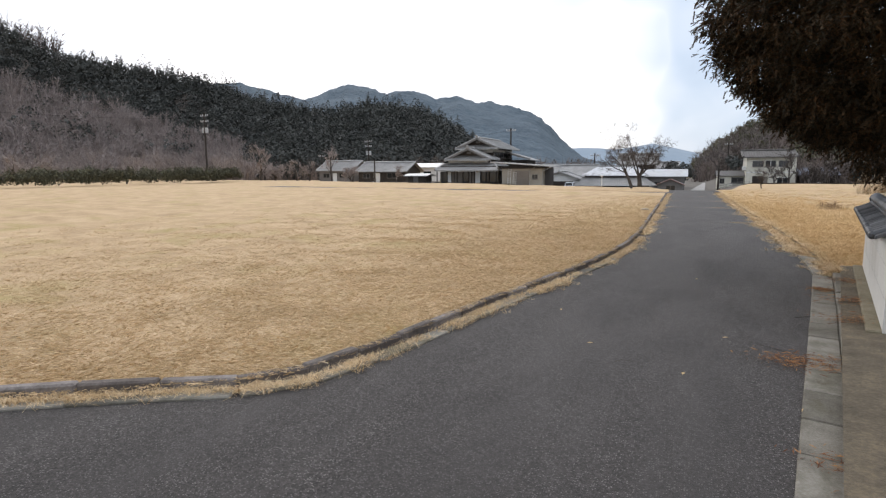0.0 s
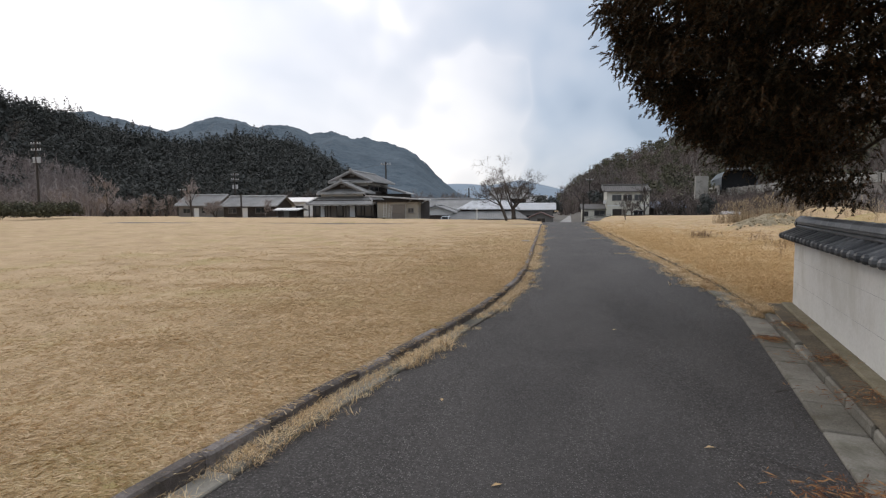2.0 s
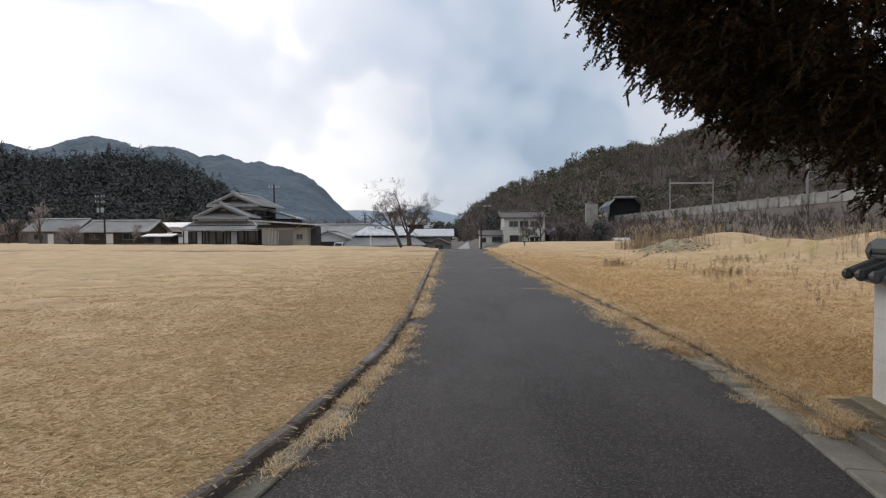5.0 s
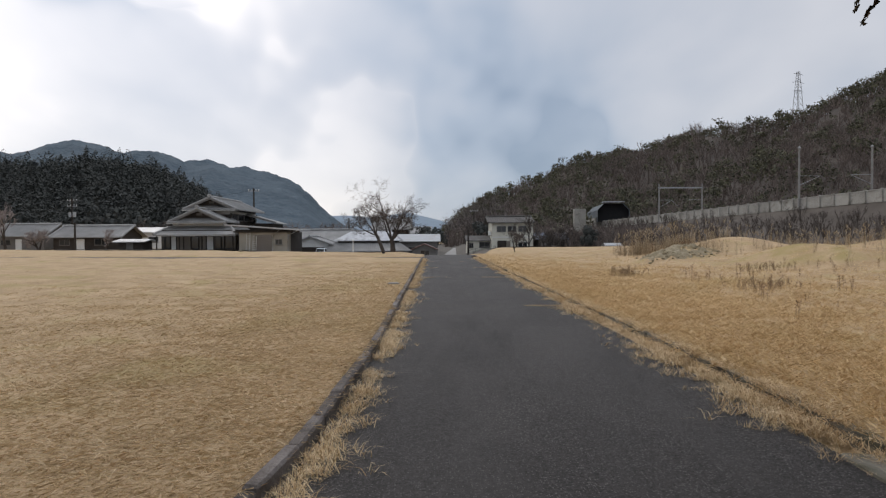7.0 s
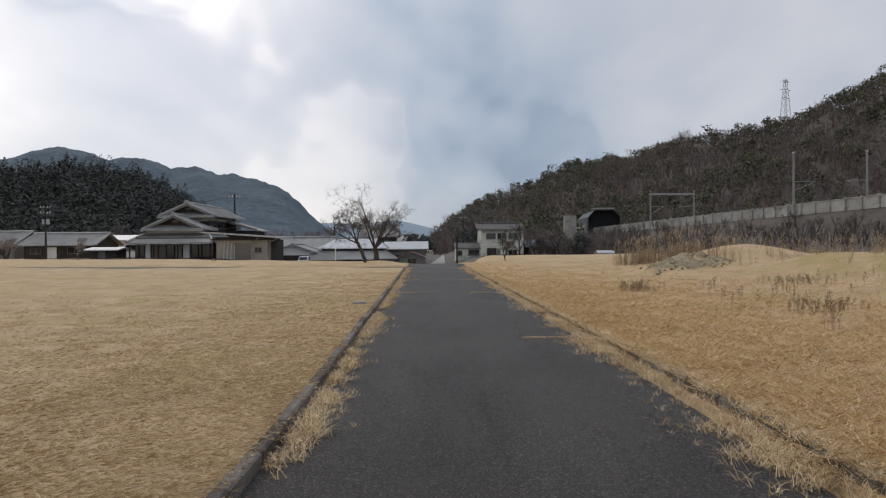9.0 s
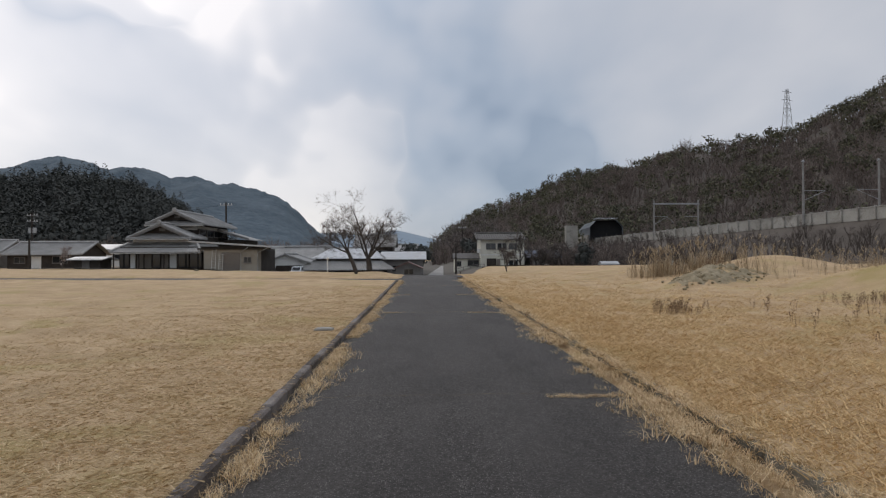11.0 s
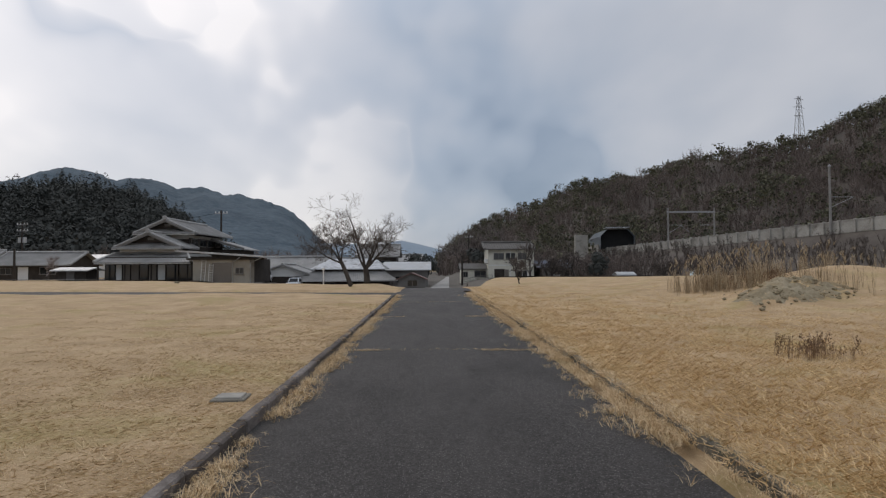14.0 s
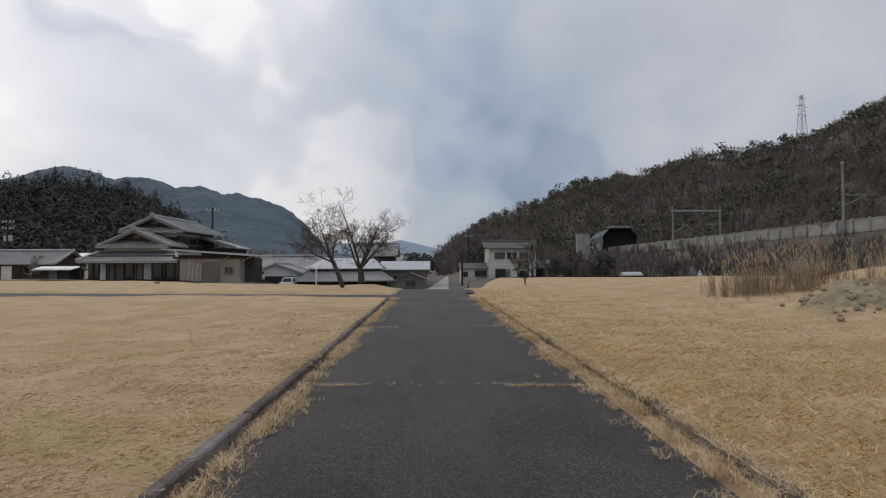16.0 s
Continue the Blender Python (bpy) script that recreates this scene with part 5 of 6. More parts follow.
def cottage(name, x, y, w, d, wall_h, ridge_h, label, roof="roof", wall="timber", along_y=False, doors=(), windows=(), turn=0.0, over=0.6, rib=0.0, z=None, group=""):
    z = float(field_height(x + w / 2, y + d / 2)) - 0.1 if z is None else z
    root = thing(name, (x, y, z), turn, label, "house", group)
    part("wall", box_bm(0, 0, -0.5, w, d, wall_h), M[wall], root)
    if along_y:
        gable_wall(root, 0.0, w, 0.0, wall_h, ridge_h - 0.15, 0.12, wall)
    else:
        for e in (0.0, w - 0.12):
            gable_wall(root, 0.0, d, e, wall_h, ridge_h - 0.15, 0.12, wall, "y")
    gable_roof(root, -over, w + over, -over, d + over, wall_h - 0.12, ridge_h, along_y, roof, rib=rib, cap=roof in ("roof", "tile"))
    for (wx, wz, ww, wh) in windows:
        window_in(root, wx, 0.0, wz, ww, wh, "grey_wall")
    for (dx, dw, dh, mt) in doors:
        part("door", box_bm(dx, -0.05, 0, dx + dw, 0.0, dh), M[mt], root)
    return root


cottage("village_house", -61.5, 105, 10.5, 7, 2.3, 4.0, "low dark village house with a grey tiled roof", windows=((1, 0.9, 1.6, 0.9), (6.5, 0.9, 2.2, 1.0)), doors=((3.5, 1.4, 1.9, "white_paint"),), rib=0.4)
cottage("village_house", -73, 108, 8, 7, 2.5, 4.4, "grey village house among bare trees", wall="grey_wall", windows=((1, 0.9, 1.6, 0.9), (5, 0.9, 1.6, 1.0)), doors=((3.4, 1.0, 1.9, "white_paint"),), rib=0.4)
cottage("village_house", -57, 119, 6.5, 6, 3.2, 4.0, "small white house with a shallow grey roof", wall="white_paint", roof="metal_roof", windows=((0.8, 1.2, 1.4, 1.0), (3.6, 1.2, 1.8, 1.0)))
cottage("garden_shed", -43.6, 91, 3.2, 2.6, 1.5, 1.72, "small dark shed with a pale sheet roof", roof="metal_roof", wall="timber", doors=((1.0, 0.9, 1.4, "grey_wall"),))
# the car port's dark door panel stands in for shade in its open front
cottage("car_port", -23.2, 101.5, 6.2, 6.5, 2.3, 3.5, "car port with a white gable end, a dark panel as its shaded opening", roof="roof", wall="white_paint", along_y=True, doors=((0.3, 5.6, 1.9, "timber"),), z=-2.0)
cottage("village_house", -25.5, 112, 9.5, 7, 2.6, 4.6, "low house with a grey tiled roof", windows=((1, 0.9, 1.6, 0.9),), z=-1.9)


def make_silver_house():
    root = thing("silver_roof_house", (-18.2, 100.0, -3.0), 0, "old house with a peeling silver roof above grey tiled eaves", "house")
    part("wall", box_bm(1, 1, 0, 12.6, 9, 2.7), M["timber"], root)
    part("wall", box_bm(2.2, 2.4, 2.7, 11.4, 8.5, 3.9), M["timber"], root)
    bm = bmesh.new()
    slab_in(bm, [(-0.2, -0.6, 2.35), (13.8, -0.6, 2.35), (11.6, 2.6, 3.6), (2.0, 2.6, 3.6)], 0.12)
    tile_rows(part("roof", bm, M["roof"], root, "grey tiled lower roof"), (-0.2, -0.6, 2.35), (13.8, -0.6, 2.35), (11.6, 2.6, 3.6), (2.0, 2.6, 3.6), 0.32, 0.06)
    part("gutter", tube_in(bmesh.new(), [(-0.2, -0.68, 2.28), (10, -0.68, 2.28)], [0.06, 0.06], 6), M["metal_roof"], root)
    for k in ([(1.6, 2.0, 3.9), (12.0, 2.0, 3.9), (10.3, 5.4, 5.4), (4.0, 5.4, 5.4)], [(12.0, 2.0, 3.9), (12.0, 8.8, 3.9), (10.3, 5.4, 5.4), (10.301, 5.4, 5.4)], [(1.6, 8.8, 3.9), (1.6, 2.0, 3.9), (4.0, 5.4, 5.4), (4.001, 5.4, 5.4)], [(12.0, 8.8, 3.9), (1.6, 8.8, 3.9), (4.0, 5.4, 5.4), (10.3, 5.4, 5.4)]):
        bm = bmesh.new()
        slab_in(bm, k, 0.1)
        part("roof", bm, M["silver" if k[0][0] < 11 or k[1][0] > 11 and k[1][1] < 5 else "roof"], root, "peeling silver-painted upper roof")
    part("ridge_cap", tube_in(bmesh.new(), [(3.9, 5.4, 5.45), (10.4, 5.4, 5.45)], [0.14, 0.14], 6), M["roof"], root)
    window_in(root, 3, 1.0, 0.9, 2.2, 1.2, "grey_wall", 3)


make_silver_house()
cottage("barn", -6.9, 110.0, 6.5, 8, 3.3, 4.4, "barn with a pale sheet-metal roof", roof="metal_roof", wall="grey_wall", along_y=False, windows=((1.5, 1.2, 1.4, 1.0),), z=-2.5, over=0.5)
cottage("garden_shed", -4.1, 95.0, 3.35, 3.5, 1.75, 2.5, "small grey board shed with a brown gable roof", roof="red_roof", wall="grey_wall", along_y=True, windows=((1.1, 0.75, 1.3, 0.8),), over=0.35, z=-2.05)
cottage("village_house", -12.5, 124, 6.5, 7, 6.0, 8.0, "dark two-storey house behind the barn", z=-3.0, windows=((1, 4.2, 1.6, 1.0), (3.8, 4.2, 1.6, 1.0)), rib=0.4)
cottage("village_house", -8.0, 135, 6.0, 7, 5.2, 6.4, "white-walled house with a lean-to roof", wall="white_paint", roof="roof", z=-3.0, windows=((1.2, 3.6, 1.2, 0.9),))


def make_white_house():
    root = thing("cream_house", (9.6, 118.0, -1.25), 0, "cream two-storey house with a low dark tiled roof", "house")
    part("wall", box_bm(0, 0, -0.6, 7.6, 7, 5.2), M["cream"], root)
    gable_roof(root, -0.8, 7.8, -0.7, 7.6, 5.2, 6.35, False, "dark_roof", rib=0.4)
    for e in (0.0, 7.48):
        gable_wall(root, 0.0, 7.0, e, 5.2, 6.2, 0.12, "cream", "y")
    part("cornice", box_bm(-0.06, -0.06, 2.45, 7.66, 0.0, 2.6), M["white_paint"], root)
    for x, w in ((0.9, 1.7), (2.9, 1.6), (4.9, 1.5)):
        window_in(root, x, 0.0, 3.5, w, 1.05, "grey_wall", 2)
    part("door", box_bm(1.0, -0.05, 0, 2.7, 0.0, 1.9), M["timber"], root)
    part("door", box_bm(2.75, -0.04, 0, 3.4, 0.0, 1.8), M["shutter"], root)
    window_in(root, 4.8, 0.0, 0.5, 1.7, 1.15, "white_paint", 2)
    part("downpipe", tube_in(bmesh.new(), [(3.7, -0.08, 0), (3.7, -0.08, 5.1)], [0.05, 0.05], 6), M["white_paint"], root)
    ac = part("air_conditioner", box_bm(-0.55, 0.6, 2.9, -0.02, 1.5, 3.6, bevel=0.03), M["white_paint"], root)
    part("bracket", box_bm(-0.5, 0.7, 2.8, 0.0, 0.78, 2.88), M["grey_wall"], ac)


make_white_house()
cottage("annex", 5.2, 119.5, 4.6, 5, 2.1, 2.9, "low cream annex with a dark roof", roof="dark_roof", wall="cream", windows=((0.3, 0.6, 0.8, 0.9), (2.2, 0.6, 2.0, 1.1)), z=-1.3, over=0.35)
cottage("workshop", 18.0, 117, 4.8, 5.5, 2.2, 3.3, "dark blue-grey lean workshop beside the cream house", roof="blue_roof", wall="timber", doors=((0.4, 1.4, 1.8, "grey_wall"), (2.2, 1.2, 0.9, "white_paint")), z=-1.2)
cottage("hut", 24.2, 96.5, 2.2, 1.8, 1.25, 1.5, "small white hut under bare trees", roof="metal_roof", wall="white_paint", over=0.15)


# ---------------------------------------------------------------- railway
M["rail_concrete"] = material("stained_railway_concrete", ((0.26, 0.245, 0.215), (0.38, 0.36, 0.32), (0.48, 0.46, 0.415)), 0.5, 8, 0.9, 0.3, 15, per_object=0.2, stain=(0.17, 0.155, 0.13), stain_scale=0.45)
M["steel"] = material("dull_galvanised_steel", ((0.26, 0.265, 0.27), (0.34, 0.345, 0.35), (0.42, 0.425, 0.43)), 1, 12, 0.55, 0.1, 20, metallic=0.3)
M["shed_sheet"] = material("grey_blue_shed_sheet", ((0.17, 0.20, 0.22), (0.23, 0.26, 0.28), (0.30, 0.33, 0.35)), 0.4, 6, 0.6, 0.2, 10)
# plain black, for the wires and the painted shade in the tunnel mouth
M["black"] = material("black_wire_and_mouth_shade", ((0.008, 0.008, 0.009), (0.012, 0.012, 0.013), (0.02, 0.02, 0.02)), 0.5, 5, 0.9, 0)
M["pole"] = material("grey_concrete_pole", ((0.20, 0.19, 0.18), (0.27, 0.26, 0.245), (0.34, 0.33, 0.31)), 1, 12, 0.9, 0.1, 20)


def line_x(y):
    return 48.9 + (139.5 - y) * 0.208


def top_z(y):
    return 6.1 + (139.5 - y) * 0.029


def make_railway():
    V, F = [], []
    ys = np.arange(40, 178, 3.0)
    rng = np.random.default_rng(9)
    prof = ((-17, None), (-12, 0.7), (-7, 2.2), (-3, 3.6), (0, -1.75), (5, -1.8), (14, -1.8), (20, -1.0))
    for y in ys:
        for dx, h in prof:
            z = -1.6 if h is None else (top_z(y) + h if h < 0 else h + rng.normal(0, 0.25))
            V.append((line_x(y) + dx + (rng.normal(0, 0.4) if -13 < dx < -2 else 0), y, z))
    k = len(prof)
    for j in range(len(ys) - 1):
        for i in range(k - 1):
            a = j * k + i
            F.append((a, a + 1, a + k + 1, a + k))
    tagged(raw_mesh("embankment", V, F, M["forest_floor"], True), "overgrown brown railway embankment", "embankment", kind="structure")
    root = thing("railway_parapet", (0, 0, 0), 0, "stained concrete parapet of panels and posts along the railway", "parapet", kind="structure")
    for i in range(46):
        y = 58 + i * 2.4
        m = pose(line_x(y), y, top_z(y), math.degrees(math.atan(-0.029)), 0, math.degrees(math.atan(0.208)))
        part("panel", box_bm(-0.08, 0.1, -1.75, 0.08, 2.32, -0.12, m, 0.02), M["rail_concrete"], root)
        part("post", box_bm(-0.26, -0.12, -1.75, 0.1, 0.09, 0.12, m, 0.03), M["rail_concrete"], root)
        part("coping", box_bm(-0.16, 0.1, -0.118, 0.12, 2.32, 0.0, m, 0.02), M["rail_concrete"], root)
    # masts
    for name, x, y, h in (("catenary_mast", 56.4, 102.3, 9.6), ("catenary_mast", 67.0, 101.0, 9.6)):
        z = top_z(y) - 1.8
        mast = thing(name, (x, y, z), 0, "grey concrete railway mast with a bracket arm", "mast", "railway masts")
        part("pole", tube_in(bmesh.new(), [(0, 0, 0), (0, 0, h)], [0.18, 0.13], 10), M["pole"], mast)
        s = 1 if x < 60 else -1
        part("arm", tube_in(bmesh.new(), [(0, 0, h - 4.3), (s * 3.4, 0, h - 4.3)], [0.05, 0.04], 6), M["steel"], mast)
        part("brace", tube_in(bmesh.new(), [(0, 0, h - 5.8), (s * 3.3, 0, h - 4.35)], [0.04, 0.04], 6), M["steel"], mast)
        part("cap", tube_in(bmesh.new(), [(0, 0, h), (0, 0, h + 0.15), (0, 0, h + 0.3)], [0.22, 0.22, 0.05], 8), M["steel"], mast)
    gate = thing("catenary_portal", (48.9, 139.5, top_z(139.5) - 1.8), 0, "steel railway portal with two posts and a crossbeam", "portal")
    for x in (0, 9.6):
        part("post", tube_in(bmesh.new(), [(x, 0, 0), (x, 0, 8.6)], [0.2, 0.16], 8), M["pole"], gate)
    part("crossbeam", box_bm(-0.2, -0.15, 7.55, 9.8, 0.15, 7.85), M["steel"], gate)
    part("arm", tube_in(bmesh.new(), [(0.2, 0, 5.0), (3.0, 0, 5.0)], [0.05, 0.05], 6), M["steel"], gate)
    part("arm", tube_in(bmesh.new(), [(9.4, 0, 5.0), (6.6, 0, 5.0)], [0.05, 0.05], 6), M["steel"], gate)
    part("brace", tube_in(bmesh.new(), [(0.2, 0, 3.4), (2.8, 0, 4.9), (4.4, 0, 3.5)], [0.05, 0.05, 0.04], 6), M["steel"], gate)
    # tunnel shed: an eight-sided metal hood, the shade in its mouth a black sheet
    shed = thing("tunnel_shed", (42.0, 163.0, 5.0), -8, "grey sheet-metal tunnel hood, its mouth shaded by a black sheet", "tunnel")
    out = [(0, 0), (0, 3.2), (1.6, 4.9), (6.6, 4.9), (8.2, 3.2), (8.2, 0)]
    bm = bmesh.new()
    for (x0, z0), (x1, z1) in zip(out, out[1:]):
        vs = [bm.verts.new(p) for p in ((x0, 0, z0), (x1, 0, z1), (x1, 22, z1), (x0, 22, z0))]
        bm.faces.new(vs[::-1])
    bmesh.ops.solidify(bm, geom=bm.faces[:], thickness=0.25)
    part("hood", bm, M["shed_sheet"], shed)
    # black sheet just inside the mouth stands in for the tunnel's shade
    bm = bmesh.new()
    vs = [bm.verts.new((x, 1.6, z)) for x, z in out]
    bm.faces.new(vs)
    part("mouth_shade", bm, M["black"], shed)
    for k in range(3):
        part("roof_rail", tube_in(bmesh.new(), [(1.4, 0.4 + k * 2, 5.4), (7.0, 0.4 + k * 2, 5.4)], [0.08, 0.08], 4), M["steel"], shed)
    part("side_wall", box_bm(-0.6, 0.4, -3.5, -0.3, 20, 1.2), M["rail_concrete"], shed)
    tagged(link_mesh("retaining_wall", box_bm(37.0, 168, 0, 40.2, 169.2, 8.8, bevel=0.05), M["rail_concrete"]), "pale concrete retaining wall beside the tunnel", "wall", kind="structure")
    # lattice tower on the hill
    px, py = az_place(32.7, 322)
    tower = thing("power_pylon", (px, py, 54), 20, "steel lattice power pylon on the hilltop", "pylon")
    H, b, t = 25.5, 2.0, 0.45
    for sx in (-1, 1):
        for sy in (-1, 1):
            part("leg", tube_in(bmesh.new(), [(sx * b, sy * b, 0), (sx * t, sy * t, H)], [0.13, 0.08], 4), M["steel"], tower)
    bm = bmesh.new()
    for k in range(9):
        z0, z1 = H * (k / 9), H * ((k + 1) / 9)
        w0, w1 = b + (t - b) * k / 9, b + (t - b) * (k + 1) / 9
        for s in (-1, 1):
            tube_in(bm, [(-w0, s * w0, z0), (w1, s * w1, z1)], [0.05, 0.05], 3)
            tube_in(bm, [(w0, s * w0, z0), (-w1, s * w1, z1)], [0.05, 0.05], 3)
            tube_in(bm, [(s * w0, -w0, z0), (s * w1, w1, z1)], [0.05, 0.05], 3)
    part("lattice", bm, M["steel"], tower)
    for z, w in ((H - 1.5, 3.2), (H - 5.5, 3.8), (H - 9.5, 3.2)):
        part("crossarm", tube_in(bmesh.new(), [(-w, 0, z), (0, 0, z + 0.6), (w, 0, z)], [0.08, 0.16, 0.08], 4), M["steel"], tower)


make_railway()


# ---------------------------------------------------------------- poles, hedge, village trees
def utility_pole(x, y, h, arms, box, label):
    z = float(field_height(x, y))
    root = thing("utility_pole", (x, y, z), 0, label, "pole", "utility poles")
    part("pole", tube_in(bmesh.new(), [(0, 0, -0.3), (0, 0, h)], [0.19, 0.12], 8), M["timber"], root)
    for k in range(arms):
        zz = h - 0.5 - k * 1.0
        arm = part("crossarm", box_bm(-0.9, -0.06, zz, 0.9, 0.06, zz + 0.12), M["steel"], root)
        for s in (-0.8, -0.3, 0.35, 0.8):
            part("insulator", tube_in(bmesh.new(), [(s, 0, zz + 0.12), (s, 0, zz + 0.34)], [0.05, 0.07], 6), M["white_paint"], arm)
    if box:
        part("transformer", tube_in(bmesh.new(), [(0.4, 0, h - 3.4), (0.4, 0, h - 2.5)], [0.28, 0.28], 10), M["metal_roof"], root)
        part("transformer", tube_in(bmesh.new(), [(-0.4, 0, h - 3.4), (-0.4, 0, h - 2.5)], [0.22, 0.22], 10), M["metal_roof"], root)
    return root


utility_pole(-80.5, 83.8, 12.0, 2, True, "utility pole with crossarms and grey transformers")
utility_pole(-66.6, 118.1, 9.2, 2, True, "utility pole with crossarms and a transformer by the houses")
utility_pole(-29.7, 104.9, 9.7, 1, False, "thin utility pole rising behind the farmhouse")
utility_pole(-55.0, 100.0, 4.2, 0, False, "short wooden pole beside the village house")
utility_pole(-77.0, 115.0, 6.0, 1, False, "utility pole between the village trees")
utility_pole(8.6, 150.0, 9.0, 1, False, "utility pole beside the sunken lane")
utility_pole(-18.0, 128.0, 7.0, 1, False, "utility pole above the village roofs")
utility_pole(4.9, 112.0, 4.5, 0, False, "short pole at the lane's edge")


def make_hedge():
    rng = np.random.default_rng(31)
    n = 620
    t = rng.random(n)
    y = 10 + 72 * t
    x = -92 + 0.28 * (y - 10) + rng.normal(0, 0.5, n)
    p = np.stack([x, y, field_height(x, y) + rng.uniform(-0.6, 0.2, n)], -1)
    ob = scatter("hedge", *variants(broadleaf_template, range(50, 55)), p, rng.uniform(2.1, 2.9, n), rng.uniform(0, 6.3, n), M["evergreen"])
    tagged(ob, "long clipped dark green hedge along the field", "hedge", kind="stuff")


make_hedge()

BARE = "leafless grey tree in the winter village"
first = {}
for side, mat, x0 in ((0, "pale_twigs", -60), (1, "dark_twigs", 12)):
    for k, (seed, h, thick, kw) in enumerate(((41, 7.0, 0.20, {"spread": 0.5}), (42, 5.2, 0.18, {"spread": 0.85}), (43, 4.6, 0.16, {"spread": 0.95, "trunks": 2}))):
        x, y = (-58 - 9 * k, 90 + 2 * k) if side == 0 else (14.5 + 4.5 * k, 106)
        root = thing("bare_tree", (x, y, float(field_height(x, y))), 0, BARE, "tree", "bare village trees")
        tree_parts("bare_tree", grow(random.Random(seed), h, 4, thick, twig=0.03, kids=(3, 4), straight=0.25, **kw), root, 1, 5, 3, mat)
        first[side, k] = root
rng = random.Random(99)
SPOTS_L = [(-72, 88, 0, 1.2), (-65, 93, 1, 1.0), (-57, 95, 2, 1.0), (-50, 99, 1, 0.8), (-84, 70, 1, 1.1), (-92, 62, 2, 1.2), (-98, 55, 1, 1.1), (-88, 78, 2, 1.1), (-104, 70, 1, 1.3), (-95, 86, 0, 0.9), (-110, 58, 1, 1.3), (-82, 92, 1, 1.1), (-100, 44, 2, 1.2)]
SPOTS_L += [(-112, 40, 1, 1.3), (-76, 97, 2, 1.2), (-118, 74, 1, 1.3), (-106, 90, 2, 1.3), (-94, 100, 1, 1.2), (-86, 86, 2, 1.0), (-99, 64, 1, 1.0), (-20, 125, 1, 0.9), (-41, 118, 1, 1.0)]
SPOTS_R = [(13.0, 108, 1, 1.0), (16.8, 104, 2, 1.2), (21.5, 108, 1, 1.2), (25.5, 110, 2, 1.1), (27.5, 101, 1, 0.7), (30, 96, 2, 0.9), (33.5, 95, 1, 0.8), (34.8, 96, 2, 0.8), (38.5, 95, 1, 1.0), (25, 118, 1, 1.2), (29, 122, 0, 0.8), (12, 172, 0, 1.6), (17, 182, 1, 2.0), (9, 188, 1, 2.1), (21, 170, 1, 1.8), (42, 96, 2, 0.9)]
for side, spots in ((0, SPOTS_L), (1, SPOTS_R)):
    for x, y, k, s in spots:
        ob = copy_thing(first[side, k], pose(x, y, float(field_height(x, y)) - 0.05, 0, 0, rng.uniform(0, 360)))
        ob.scale = (s, s, s * rng.uniform(0.9, 1.1))


def evergreen_bush(x, y, h, seed, label, dense=420):
    z = float(field_height(x, y))
    root = thing("evergreen_tree", (x, y, z), 0, label, "tree")
    part("trunk", tube_in(bmesh.new(), [(0, 0, -0.1), (0, 0, h * 0.6)], [0.12, 0.05], 6), M["bark"], root)
    v, f = broadleaf_template(seed, dense)
    c = raw_mesh("crown", v * (h * 1.05, h * 1.05, h), f, M["conifer"])
    c.parent = root


evergreen_bush(22.0, 97, 4.2, 71, "round dark evergreen tree at the field's edge")
evergreen_bush(9.5, 140, 6.0, 72, "dark evergreen beside the lane")
evergreen_bush(12.5, 146, 6.0, 73, "dark evergreen beside the lane")
evergreen_bush(-2.6, 128, 5.6, 74, "dark evergreen above the barn")
evergreen_bush(-0.9, 117, 5.6, 75, "olive bamboo clump beside the lane")


def make_fringe():
    """Scrub at the foot of the railway and behind the meadow."""
    rng = np.random.default_rng(77)
    n = 620
    y = rng.uniform(62, 160, n)
    x = line_x(y) - rng.uniform(1.5, 17, n)
    z = np.interp(line_x(y) - x, [0, 3, 7, 12, 17], [4.3, 3.6, 2.2, 0.7, -1.2])
    bare = variants(twig_template, range(60, 66))
    plant("bare_scrub", bare, np.stack([x, y, z - 0.2], -1), rng, 1.6, 3.4, M["dark_twigs"], "brown scrub on the railway embankment")
    n = 260
    x, y = rng.uniform(18, 46, n), rng.uniform(112, 160, n)
    plant("bare_scrub", bare, np.stack([x, y, field_height(x, y) - 0.2], -1), rng, 3, 6, M["scrub"], "brown scrub behind the houses")
    n = 160
    x, y = rng.uniform(-50, -20, n), rng.uniform(135, 165, n)
    plant("bare_scrub", bare, np.stack([x, y, field_height(x, y) - 0.2], -1), rng, 4, 7, M["scrub"], "brown scrub behind the farmhouse")
    n = 140
    x, y = rng.uniform(-100, -52, n), rng.uniform(122, 150, n)
    plant("bare_scrub", bare, np.stack([x, y, field_height(x, y) - 0.2], -1), rng, 4, 7, M["scrub"], "brown scrub behind the village")


make_fringe()


# ---------------------------------------------------------------- meadow details
M["reed"] = material("dry_pampas_reed", ((0.24, 0.17, 0.10), (0.37, 0.28, 0.175), (0.54, 0.45, 0.32)), 0.6, 6, 0.95, 0, island=0.5)
M["dead_stalk"] = material("dark_dead_stalks", ((0.14, 0.088, 0.052), (0.22, 0.14, 0.085), (0.31, 0.21, 0.13)), 1, 8, 0.95, 0, island=0.4)
M["rubble"] = material("pale_earthy_rubble", ((0.18, 0.142, 0.085), (0.275, 0.225, 0.145), (0.38, 0.325, 0.23)), 1.4, 12, 0.95, 0.9, 12, stain=(0.30, 0.215, 0.11), stain_scale=1.1)


